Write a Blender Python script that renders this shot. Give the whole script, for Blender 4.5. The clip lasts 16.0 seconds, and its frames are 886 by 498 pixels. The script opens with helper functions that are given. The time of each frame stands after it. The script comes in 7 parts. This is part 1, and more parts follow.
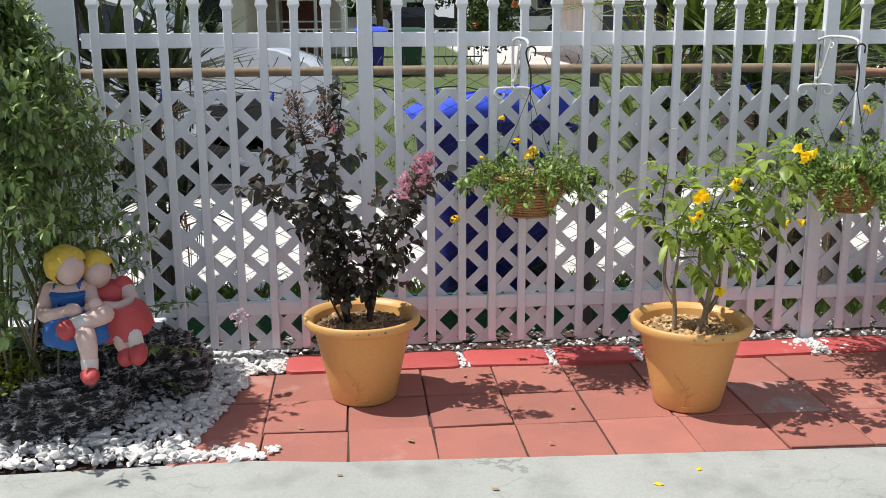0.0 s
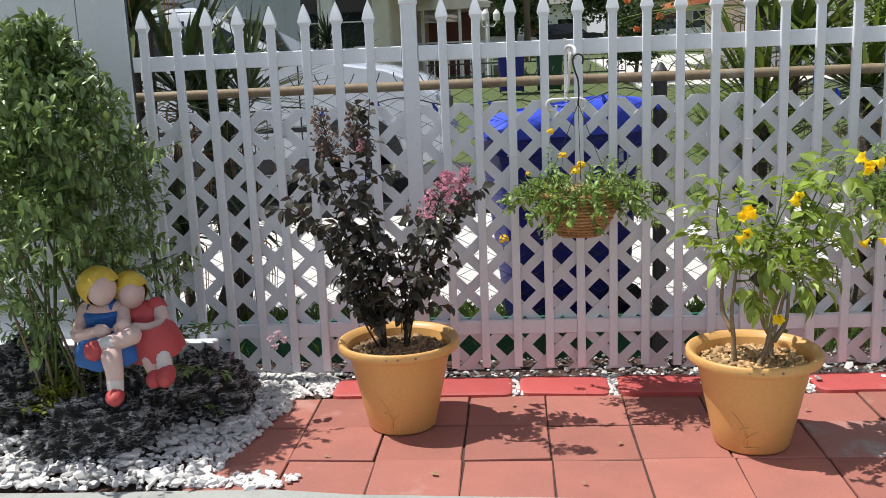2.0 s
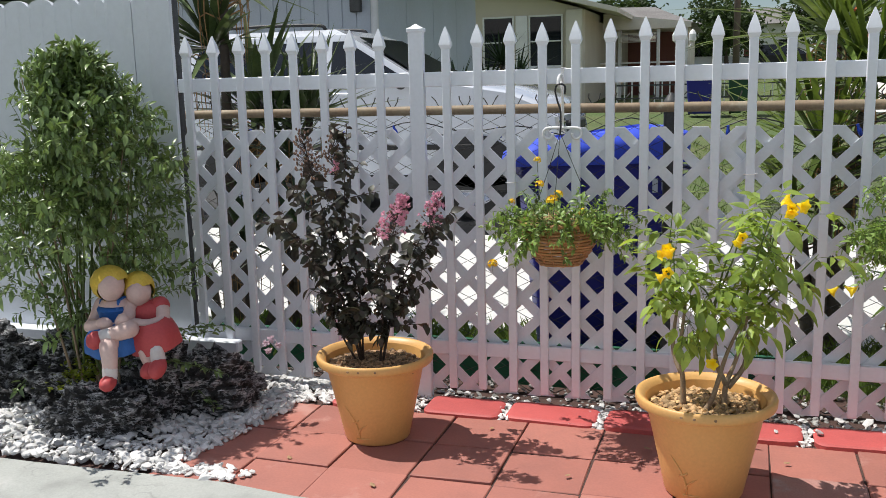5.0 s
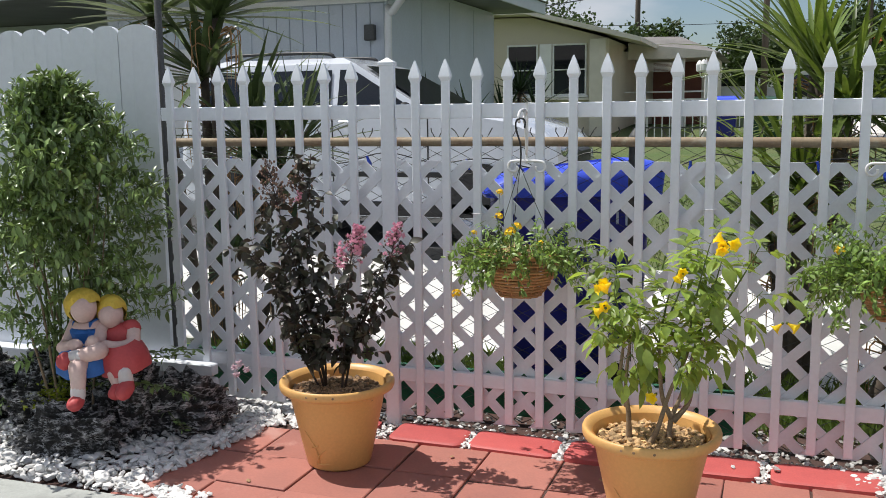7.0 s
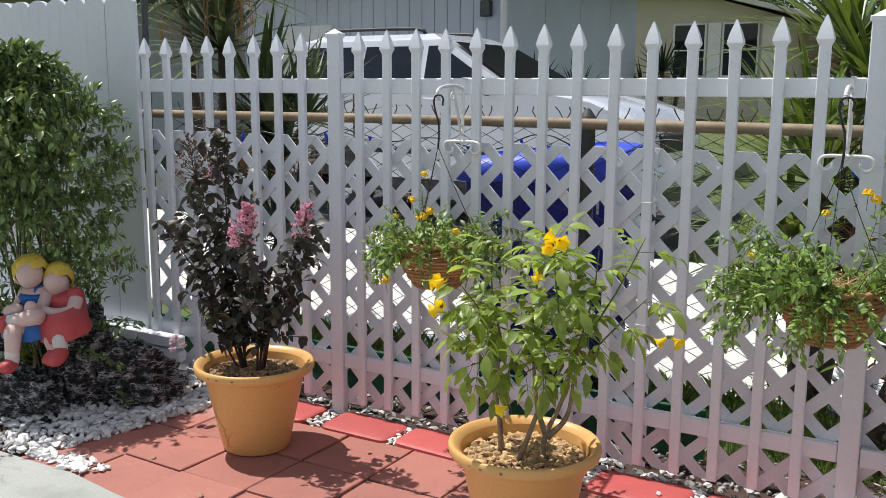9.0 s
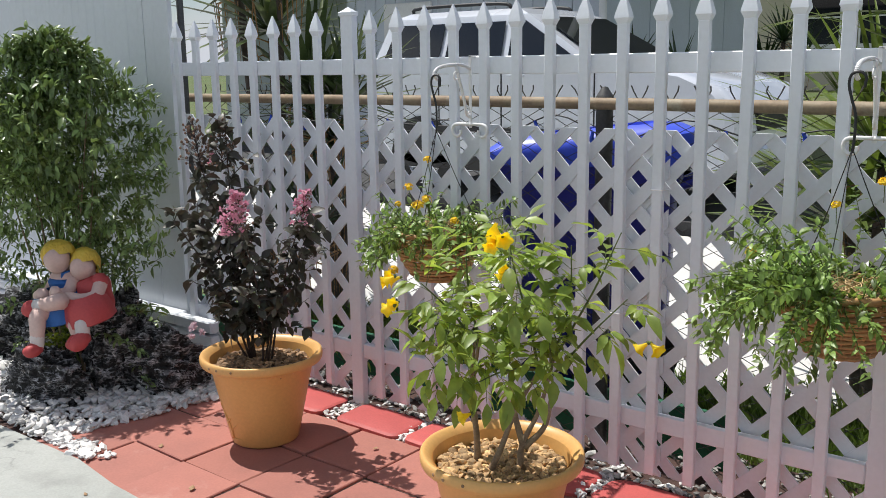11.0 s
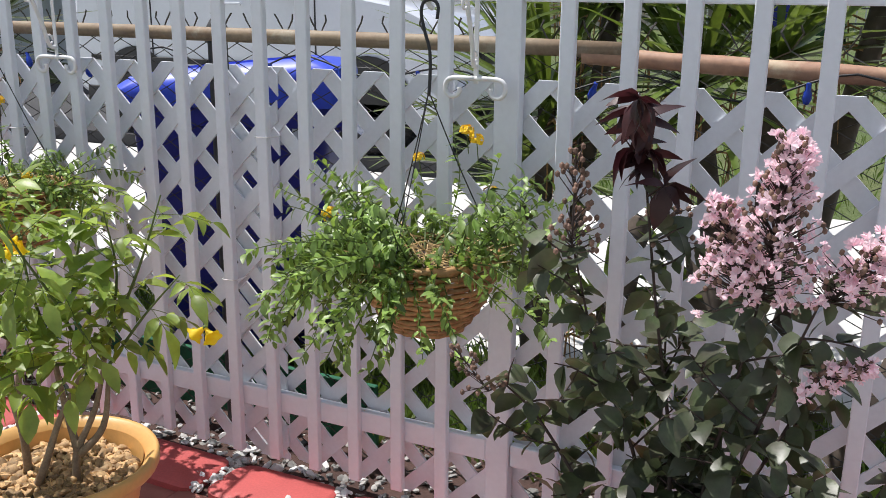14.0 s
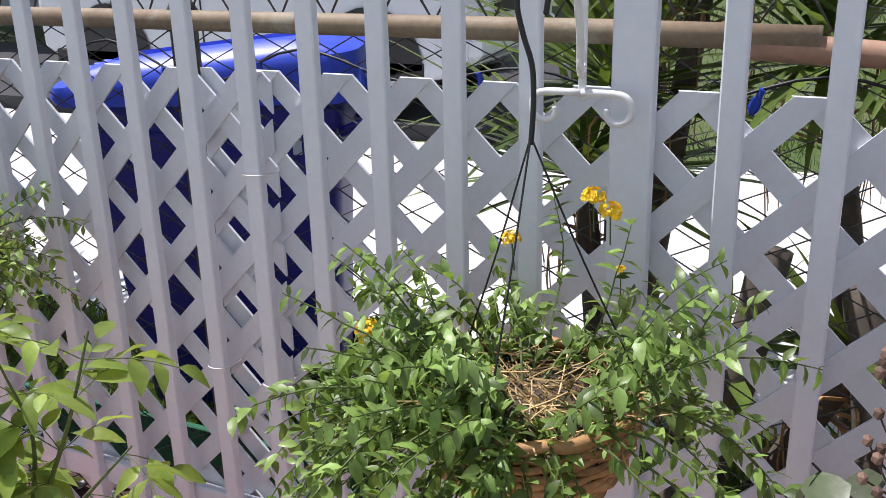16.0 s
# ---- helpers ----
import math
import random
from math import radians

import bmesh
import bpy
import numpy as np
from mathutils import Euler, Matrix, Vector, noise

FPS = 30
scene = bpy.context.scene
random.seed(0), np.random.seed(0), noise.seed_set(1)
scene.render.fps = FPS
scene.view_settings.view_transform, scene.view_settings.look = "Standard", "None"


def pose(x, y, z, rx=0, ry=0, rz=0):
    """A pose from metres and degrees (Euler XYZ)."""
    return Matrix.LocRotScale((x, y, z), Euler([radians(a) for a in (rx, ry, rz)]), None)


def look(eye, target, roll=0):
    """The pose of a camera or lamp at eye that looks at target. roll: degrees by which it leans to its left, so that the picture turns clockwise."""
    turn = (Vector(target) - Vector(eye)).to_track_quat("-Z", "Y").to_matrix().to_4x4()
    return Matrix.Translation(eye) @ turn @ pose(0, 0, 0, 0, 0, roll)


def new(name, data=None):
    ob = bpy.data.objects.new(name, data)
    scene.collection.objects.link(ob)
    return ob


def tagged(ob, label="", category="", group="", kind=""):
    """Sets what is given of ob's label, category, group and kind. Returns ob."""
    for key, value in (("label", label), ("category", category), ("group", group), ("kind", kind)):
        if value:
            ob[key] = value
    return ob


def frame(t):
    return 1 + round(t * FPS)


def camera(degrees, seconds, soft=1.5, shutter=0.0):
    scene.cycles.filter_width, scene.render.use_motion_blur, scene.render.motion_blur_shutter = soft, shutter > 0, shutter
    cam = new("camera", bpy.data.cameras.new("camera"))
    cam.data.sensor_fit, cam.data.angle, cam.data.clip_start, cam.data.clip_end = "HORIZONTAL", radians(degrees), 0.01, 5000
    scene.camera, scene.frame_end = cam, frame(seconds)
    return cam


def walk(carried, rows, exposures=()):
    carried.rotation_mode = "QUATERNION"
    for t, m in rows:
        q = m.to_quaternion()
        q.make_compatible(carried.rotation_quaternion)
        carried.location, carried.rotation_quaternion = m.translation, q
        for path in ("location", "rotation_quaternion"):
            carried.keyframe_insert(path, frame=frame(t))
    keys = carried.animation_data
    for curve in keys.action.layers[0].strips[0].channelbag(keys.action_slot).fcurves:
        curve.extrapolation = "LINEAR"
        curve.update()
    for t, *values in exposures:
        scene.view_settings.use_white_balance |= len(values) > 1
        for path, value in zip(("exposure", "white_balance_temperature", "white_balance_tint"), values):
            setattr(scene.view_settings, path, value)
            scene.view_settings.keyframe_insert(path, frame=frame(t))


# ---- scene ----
cam = camera(50.8, 16.0, soft=0.8)
PATH = [
    (0, (-0.119, 0.224, 1.432), (0.061, 2.165, 0.985), -0.3),
    (0.5, (-0.092, 0.246, 1.439), (0.086, 2.193, 1.018), -0.0),
    (1, (-0.029, 0.259, 1.445), (-0.02, 2.227, 1.09), 0.2),
    (1.5, (0.138, 0.261, 1.43), (0.032, 2.224, 1.064), -2.3),
    (2, (0.348, 0.405, 1.392), (0.19, 2.358, 0.991), -2.4),
    (2.5, (0.564, 0.515, 1.416), (0.376, 2.467, 1.027), -1.7),
    (3, (0.834, 0.502, 1.408), (0.551, 2.437, 0.991), -1.7),
    (3.5, (1.016, 0.511, 1.401), (0.556, 2.41, 0.976), -1.0),
    (3.7, (1.065, 0.519, 1.386), (0.511, 2.397, 0.98), -0.7),
    (5.8, (1.326, 0.446, 1.427), (0.724, 2.324, 1.09), -1.4),
    (6, (1.347, 0.44, 1.433), (0.778, 2.328, 1.098), -1.4),
    (6.5, (1.412, 0.416, 1.423), (0.841, 2.3, 1.072), -1.3),
    (7, (1.528, 0.507, 1.425), (0.865, 2.37, 1.128), -0.7),
    (7.5, (1.672, 0.681, 1.444), (0.913, 2.516, 1.205), 0.0),
    (8, (1.877, 0.786, 1.451), (0.95, 2.532, 1.151), 1.3),
    (8.5, (2.121, 0.943, 1.432), (1.094, 2.623, 1.079), 1.0),
    (9, (2.346, 1.165, 1.405), (1.329, 2.854, 1.067), 0.3),
    (9.2, (2.43, 1.228, 1.416), (1.394, 2.906, 1.082), 0.2),
    (11.3, (2.628, 1.602, 1.417), (1.378, 3.111, 1.017), -1.0),
    (11.5, (2.644, 1.59, 1.41), (1.431, 3.121, 0.98), -1.1),
    (12, (2.698, 1.627, 1.392), (1.608, 3.221, 0.872), -0.7),
    (12.5, (2.757, 1.663, 1.401), (1.797, 3.327, 0.845), -0.3),
    (13, (2.836, 1.764, 1.373), (1.985, 3.469, 0.768), -0.2),
    (13.5, (2.867, 1.995, 1.375), (2.104, 3.751, 0.798), 0.1),
    (14, (2.833, 2.239, 1.396), (1.987, 3.974, 0.871), 0.6),
    (14.5, (2.786, 2.453, 1.398), (1.836, 4.113, 0.814), 2.2),
    (15, (2.672, 2.614, 1.394), (1.751, 4.291, 0.811), 2.8),
    (15.5, (2.47, 2.752, 1.422), (1.608, 4.457, 0.832), 1.4),
    (16, (2.344, 2.91, 1.45), (1.519, 4.61, 0.796), -1.5),
]
walk(cam, [(t, look(eye, target, roll)) for t, eye, target, roll in PATH], exposures=((0, 0.02, 6350, 10), (12.5, 0.04, 6350, 10), (14, 0.12, 6250, 13), (16, 0.14, 6100, 17)))

# ---- light ----
SUN_ELEV, SUN_FROM = 65.0, 180.0          # the sun stands over -x, along the fence
world = bpy.data.worlds.new("sky")
scene.world = world
world.use_nodes = True
wn, wl = world.node_tree.nodes, world.node_tree.links
wn.clear()
w_out, w_bg, w_sky = wn.new("ShaderNodeOutputWorld"), wn.new("ShaderNodeBackground"), wn.new("ShaderNodeTexSky")
w_sky.sky_type, w_sky.sun_disc = "NISHITA", False
w_sky.sun_elevation, w_sky.sun_rotation = radians(SUN_ELEV), radians(-90)
w_sky.dust_density, w_sky.ozone_density = 0.8, 2.5
w_tc, w_map, w_cloud, w_ramp, w_mix = (wn.new(n) for n in ("ShaderNodeTexCoord", "ShaderNodeMapping", "ShaderNodeTexNoise", "ShaderNodeValToRGB", "ShaderNodeMix"))
w_map.inputs["Scale"].default_value = (1.0, 1.0, 3.0)
w_cloud.inputs["Scale"].default_value, w_cloud.inputs["Detail"].default_value, w_cloud.inputs["Roughness"].default_value = 2.6, 7.0, 0.55
w_ramp.color_ramp.elements[0].position, w_ramp.color_ramp.elements[1].position = 0.40, 0.60
w_mix.data_type = "RGBA"
w_mix.inputs[7].default_value = (7.2, 7.4, 7.9, 1)
wl.new(w_tc.outputs["Generated"], w_map.inputs["Vector"])
wl.new(w_map.outputs["Vector"], w_cloud.inputs["Vector"])
wl.new(w_cloud.outputs["Fac"], w_ramp.inputs["Fac"])
wl.new(w_ramp.outputs["Color"], w_mix.inputs[0])
wl.new(w_sky.outputs["Color"], w_mix.inputs[6])
wl.new(w_mix.outputs[2], w_bg.inputs["Color"])
w_bg.inputs["Strength"].default_value = 0.086
wl.new(w_bg.outputs["Background"], w_out.inputs["Surface"])
sun_data = bpy.data.lights.new("sun", "SUN")
sun_data.energy, sun_data.angle, sun_data.color = 4.9, radians(0.53), (1.0, 0.955, 0.88)
sun = new("sun", sun_data)
sun.matrix_world = look((-8 * math.cos(radians(SUN_ELEV)), 3.97, 8 * math.sin(radians(SUN_ELEV))), (0, 3.95, 0))

# ---- materials ----
def material(name, color, rough=0.6, vary=0.15, scale=6.0, fine=90.0, bump=0.15, depth=0.002, metal=0.0, second=None, amount=0.5,
             spec=0.5, island=0.0, piece=0.0, leaf=0.0, coat=0.0, stain=None, stain_at=0.62, crack=0.0):
    """A procedural surface: colour drifts at a large and a fine scale, with fine relief. island / piece: spread from one
    joined bit or one object to the next. leaf: share of light let through. stain: colour of blotches."""
    m = bpy.data.materials.new(name)
    m.use_nodes = True
    n, l = m.node_tree.nodes, m.node_tree.links
    n.clear()
    out, b, tc = n.new("ShaderNodeOutputMaterial"), n.new("ShaderNodeBsdfPrincipled"), n.new("ShaderNodeTexCoord")
    vec = tc.outputs["Object"]
    if piece:
        info, add = n.new("ShaderNodeObjectInfo"), n.new("ShaderNodeVectorMath")
        add.operation = "MULTIPLY_ADD"
        l.new(info.outputs["Random"], add.inputs[0])
        add.inputs[1].default_value = (17.0, 29.0, 11.0)
        l.new(vec, add.inputs[2])
        vec = add.outputs[0]
    big, small = n.new("ShaderNodeTexNoise"), n.new("ShaderNodeTexNoise")
    for tex, s, d in ((big, scale, 5.0), (small, fine, 4.0)):
        tex.inputs["Scale"].default_value, tex.inputs["Detail"].default_value = s, d
        l.new(vec, tex.inputs["Vector"])
    mix = n.new("ShaderNodeMix")
    mix.data_type = "RGBA"
    c2 = second or tuple(c * 0.6 for c in color)
    mix.inputs[6].default_value, mix.inputs[7].default_value = (*color, 1), (*c2, 1)
    ramp = n.new("ShaderNodeValToRGB")
    ramp.color_ramp.elements[0].position, ramp.color_ramp.elements[1].position = 0.35, 0.75
    ramp.color_ramp.elements[1].color = (amount, amount, amount, 1)
    l.new(big.outputs["Fac"], ramp.inputs["Fac"])
    l.new(ramp.outputs["Color"], mix.inputs[0])
    hsv = n.new("ShaderNodeHueSaturation")
    l.new(mix.outputs[2], hsv.inputs["Color"])
    rng = n.new("ShaderNodeMapRange")
    rng.inputs[1].default_value, rng.inputs[2].default_value = 0.25, 0.75
    rng.inputs[3].default_value, rng.inputs[4].default_value = 1.0 - vary, 1.0 + vary
    l.new(small.outputs["Fac"], rng.inputs[0])
    value = rng.outputs[0]
    for on, kind, socket in ((island, "ShaderNodeNewGeometry", "Random Per Island"), (piece, "ShaderNodeObjectInfo", "Random")):
        if on:
            src, r2, mul = n.new(kind), n.new("ShaderNodeMapRange"), n.new("ShaderNodeMath")
            r2.inputs[3].default_value, r2.inputs[4].default_value = 1.0 - on, 1.0 + on
            mul.operation = "MULTIPLY"
            l.new(src.outputs[socket], r2.inputs[0])
            l.new(value, mul.inputs[0])
            l.new(r2.outputs[0], mul.inputs[1])
            value = mul.outputs[0]
    l.new(value, hsv.inputs["Value"])
    colour = hsv.outputs["Color"]
    if stain:
        tex, r3, m3 = n.new("ShaderNodeTexNoise"), n.new("ShaderNodeValToRGB"), n.new("ShaderNodeMix")
        tex.inputs["Scale"].default_value, tex.inputs["Detail"].default_value = scale * 0.55, 8.0
        tex.inputs["Roughness"].default_value = 0.65
        r3.color_ramp.elements[0].position, r3.color_ramp.elements[1].position = stain_at, stain_at + 0.09
        m3.data_type = "RGBA"
        m3.inputs[7].default_value = (*stain, 1)
        l.new(vec, tex.inputs["Vector"])
        l.new(tex.outputs["Fac"], r3.inputs["Fac"])
        l.new(r3.outputs["Color"], m3.inputs[0])
        l.new(colour, m3.inputs[6])
        colour = m3.outputs[2]
    if crack:
        # thin dark crazing lines, here and there, and dull smears
        tex, gate, sm = n.new("ShaderNodeTexNoise"), n.new("ShaderNodeTexNoise"), n.new("ShaderNodeTexNoise")
        for q, sc, d in ((tex, 3.1, 7.0), (gate, 0.9, 3.0), (sm, 5.0, 8.0)):
            q.inputs["Scale"].default_value, q.inputs["Detail"].default_value = sc, d
            l.new(vec, q.inputs["Vector"])
        r4, r5, m4 = n.new("ShaderNodeValToRGB"), n.new("ShaderNodeValToRGB"), n.new("ShaderNodeMix")
        while len(r4.color_ramp.elements) < 3:
            r4.color_ramp.elements.new(0.5)
        for e, (at, v) in zip(r4.color_ramp.elements, ((0.488, 0.0), (0.5, 1.0), (0.512, 0.0))):
            e.position, e.color = at, (v, v, v, 1)
        r5.color_ramp.elements[0].position, r5.color_ramp.elements[1].position = 0.52, 0.66
        l.new(tex.outputs["Fac"], r4.inputs["Fac"])
        l.new(gate.outputs["Fac"], r5.inputs["Fac"])
        mul = n.new("ShaderNodeMath")
        mul.operation = "MULTIPLY"
        l.new(r4.outputs["Color"], mul.inputs[0])
        l.new(r5.outputs["Color"], mul.inputs[1])
        m5, r6 = n.new("ShaderNodeMix"), n.new("ShaderNodeValToRGB")
        r6.color_ramp.elements[0].position, r6.color_ramp.elements[1].position = 0.50, 0.72
        r6.color_ramp.elements[1].color = (crack, crack, crack, 1)
        l.new(sm.outputs["Fac"], r6.inputs["Fac"])
        for q in (m4, m5):
            q.data_type = "RGBA"
        m5.inputs[7].default_value, m4.inputs[7].default_value = tuple(c * 0.55 for c in color) + (1,), tuple(c * 0.42 for c in color) + (1,)
        l.new(r6.outputs["Color"], m5.inputs[0])
        l.new(colour, m5.inputs[6])
        l.new(mul.outputs[0], m4.inputs[0])
        l.new(m5.outputs[2], m4.inputs[6])
        colour = m4.outputs[2]
    l.new(colour, b.inputs["Base Color"])
    rr = n.new("ShaderNodeMapRange")
    rr.inputs[3].default_value, rr.inputs[4].default_value = max(0.03, rough - 0.1), min(1.0, rough + 0.1)
    l.new(big.outputs["Fac"], rr.inputs[0])
    l.new(rr.outputs[0], b.inputs["Roughness"])
    b.inputs["Metallic"].default_value, b.inputs["Specular IOR Level"].default_value = metal, spec
    b.inputs["Coat Weight"].default_value = coat
    b.inputs["Coat Roughness"].default_value = 0.08
    if bump:
        bp = n.new("ShaderNodeBump")
        bp.inputs["Strength"].default_value, bp.inputs["Distance"].default_value = bump, depth
        l.new(small.outputs["Fac"], bp.inputs["Height"])
        l.new(bp.outputs["Normal"], b.inputs["Normal"])
    shader = b.outputs["BSDF"]
    if leaf:
        tr, ms, warm = n.new("ShaderNodeBsdfTranslucent"), n.new("ShaderNodeMixShader"), n.new("ShaderNodeHueSaturation")
        warm.inputs["Hue"].default_value, warm.inputs["Saturation"].default_value, warm.inputs["Value"].default_value = 0.485, 1.1, 1.5
        l.new(colour, warm.inputs["Color"])
        l.new(warm.outputs["Color"], tr.inputs["Color"])
        ms.inputs[0].default_value = leaf
        l.new(shader, ms.inputs[1])
        l.new(tr.outputs["BSDF"], ms.inputs[2])
        shader = ms.outputs["Shader"]
    l.new(shader, out.inputs["Surface"])
    return m


def glass_material(name, color):
    m = bpy.data.materials.new(name)
    m.use_nodes = True
    b = m.node_tree.nodes["Principled BSDF"]
    b.inputs["Base Color"].default_value = (*color, 1)
    b.inputs["Roughness"].default_value, b.inputs["Specular IOR Level"].default_value = 0.04, 0.6
    return m


M_vinyl = material("white_vinyl", (0.77, 0.80, 0.855), 0.42, 0.03, 3.0, 60, 0.05, second=(0.70, 0.725, 0.77), amount=0.5, stain=(0.66, 0.65, 0.64), stain_at=0.66)
M_lattice = material("lattice_plastic", (0.76, 0.785, 0.83), 0.5, 0.04, 5.0, 80, 0.08, second=(0.66, 0.675, 0.70), amount=0.6, stain=(0.56, 0.53, 0.5), stain_at=0.67)
M_privacy = material("privacy_vinyl", (0.68, 0.715, 0.77), 0.4, 0.03, 1.5, 40, 0.05, second=(0.64, 0.66, 0.69), amount=0.6)
M_paver = material("brick_red_paver_paint", (0.40, 0.153, 0.117), 0.70, 0.07, 5.0, 110, 0.28, 0.0012, second=(0.33, 0.132, 0.105), amount=1.0, piece=0.13, stain=(0.46, 0.235, 0.195), stain_at=0.60)
M_paver_worn = material("worn_grey_paver", (0.40, 0.19, 0.16), 0.8, 0.15, 7.0, 160, 0.35, 0.0015, second=(0.38, 0.23, 0.20), amount=1.0, stain=(0.40, 0.34, 0.32), stain_at=0.54)
M_joint = material("dark_joint_sand", (0.085, 0.045, 0.036), 0.95, 0.3, 12.0, 160, 0.6, 0.003, second=(0.05, 0.03, 0.025), amount=0.8)
M_block = material("bright_red_block_paint", (0.50, 0.095, 0.088), 0.6, 0.1, 9.0, 150, 0.3, 0.0015, second=(0.42, 0.08, 0.078), amount=0.7, piece=0.07, stain=(0.54, 0.20, 0.18), stain_at=0.64)
M_slab = material("grey_painted_concrete", (0.395, 0.405, 0.38), 0.7, 0.10, 2.2, 130, 0.4, 0.002, second=(0.34, 0.352, 0.33), amount=0.9, stain=(0.50, 0.50, 0.48), stain_at=0.62, crack=0.6)
M_walk = material("pale_concrete", (0.62, 0.61, 0.58), 0.85, 0.08, 1.0, 80, 0.3, second=(0.52, 0.51, 0.48), amount=0.7)
M_soil = material("dark_soil", (0.09, 0.065, 0.045), 0.95, 0.35, 7.0, 120, 0.8, 0.006, second=(0.05, 0.04, 0.03), amount=0.8)
M_ground = material("lawn_ground", (0.075, 0.12, 0.03), 0.95, 0.35, 0.8, 45, 0.9, 0.02, second=(0.14, 0.14, 0.06), amount=0.8)
M_grass = material("grass_blades", (0.09, 0.17, 0.03), 0.6, 0.2, 2.0, 60, 0.0, second=(0.17, 0.19, 0.06), amount=0.8, island=0.35, leaf=0.35)
M_marble = material("white_marble_chips", (0.74, 0.73, 0.71), 0.6, 0.1, 9.0, 150, 0.3, 0.0015, second=(0.5, 0.49, 0.48), amount=0.9, island=0.24)
M_greystone = material("grey_weathered_chips", (0.40, 0.39, 0.37), 0.75, 0.2, 12.0, 150, 0.35, 0.0015, second=(0.17, 0.16, 0.15), amount=1.0, island=0.55)
M_pot = material("ochre_plastic", (0.70, 0.40, 0.135), 0.42, 0.06, 5.0, 90, 0.12, second=(0.63, 0.345, 0.115), amount=0.7, stain=(0.70, 0.45, 0.21), stain_at=0.66)
M_pebble = material("tan_bark_pebbles", (0.57, 0.37, 0.175), 0.75, 0.25, 40.0, 200, 0.3, second=(0.2, 0.11, 0.06), amount=0.8, island=0.55)
M_pebble_dark = material("brown_bark_pebbles", (0.36, 0.225, 0.12), 0.8, 0.25, 40.0, 200, 0.3, second=(0.1, 0.06, 0.035), amount=0.8, island=0.6)
M_bark = material("grey_brown_stem", (0.30, 0.22, 0.14), 0.8, 0.2, 30.0, 200, 0.5, second=(0.17, 0.12, 0.08), amount=0.8)
M_darkstem = material("dark_stem", (0.045, 0.028, 0.022), 0.75, 0.2, 30.0, 200, 0.4)
M_greenstem = material("green_stem", (0.10, 0.14, 0.035), 0.7, 0.2, 30.0, 200, 0.2)
M_roseleaf = material("rose_leaf", (0.205, 0.295, 0.09), 0.34, 0.15, 30.0, 120, 0.10, second=(0.06, 0.10, 0.028), amount=0.9, spec=0.6, island=0.45, leaf=0.13)
M_roseleaf1 = material("rose_leaf_single", (0.205, 0.295, 0.09), 0.34, 0.15, 30.0, 120, 0.10, second=(0.06, 0.10, 0.028), amount=0.9, spec=0.6, piece=0.45, leaf=0.13)
M_tecleaf = material("light_green_leaf", (0.32, 0.43, 0.085), 0.42, 0.12, 30.0, 120, 0.15, second=(0.19, 0.30, 0.06), amount=0.8, piece=0.3, leaf=0.42)
M_crapeleaf = material("purple_black_leaf", (0.060, 0.044, 0.036), 0.48, 0.2, 30.0, 120, 0.15, second=(0.07, 0.09, 0.045), amount=0.8, piece=0.45, leaf=0.14)
M_crapegreen = material("dark_green_leaf", (0.080, 0.108, 0.048), 0.40, 0.2, 30.0, 120, 0.15, second=(0.06, 0.045, 0.035), amount=0.8, piece=0.5, spec=0.5, leaf=0.2)
M_redleaf = material("young_red_leaf", (0.045, 0.014, 0.014), 0.45, 0.2, 30.0, 120, 0.1, piece=0.4, leaf=0.25)
M_lanleaf = material("lantana_leaf", (0.225, 0.345, 0.085), 0.42, 0.15, 30.0, 150, 0.2, second=(0.10, 0.15, 0.03), amount=0.9, island=0.6, leaf=0.3)
M_lanleaf1 = material("lantana_leaf_single", (0.24, 0.37, 0.09), 0.42, 0.15, 30.0, 150, 0.2, second=(0.11, 0.17, 0.04), amount=0.8, piece=0.4, leaf=0.3)
M_strap = material("strap_leaf", (0.13, 0.185, 0.04), 0.4, 0.15, 6.0, 60, 0.1, second=(0.07, 0.12, 0.02), amount=0.9, island=0.4, leaf=0.3)
M_strapdark = material("dark_strap_leaf", (0.035, 0.065, 0.022), 0.4, 0.15, 6.0, 60, 0.1, second=(0.02, 0.035, 0.015), amount=0.9, island=0.4, leaf=0.2)
M_treeleaf = material("tree_leaf", (0.05, 0.085, 0.022), 0.6, 0.2, 3.0, 30, 0.0, second=(0.03, 0.05, 0.015), amount=0.8, island=0.4, leaf=0.25)
M_pink = material("pink_petal", (0.66, 0.36, 0.44), 0.7, 0.1, 60.0, 200, 0.1, second=(0.52, 0.22, 0.29), amount=0.8, island=0.2, leaf=0.35)
M_palepink = material("pale_pink_petal", (0.90, 0.75, 0.78), 0.7, 0.1, 60.0, 200, 0.1, second=(0.85, 0.61, 0.67), amount=0.8, island=0.15, leaf=0.35)
M_bud = material("brown_seed_head", (0.20, 0.12, 0.085), 0.8, 0.2, 60.0, 200, 0.1, island=0.4)
M_yellow = material("yellow_petal", (0.90, 0.71, 0.02), 0.6, 0.08, 60.0, 200, 0.1, second=(0.88, 0.60, 0.015), amount=0.5, leaf=0.30)
M_orange = material("orange_yellow_floret", (0.90, 0.58, 0.012), 0.65, 0.1, 60.0, 200, 0.1, second=(0.88, 0.66, 0.02), amount=0.9, island=0.25, leaf=0.08)
M_wicker = material("tan_wicker", (0.44, 0.25, 0.10), 0.6, 0.2, 25.0, 120, 0.3, second=(0.30, 0.15, 0.055), amount=0.9, island=0.25)
M_straw = material("dry_straw", (0.58, 0.42, 0.20), 0.7, 0.2, 25.0, 120, 0.2, second=(0.36, 0.22, 0.09), amount=0.8, island=0.35)
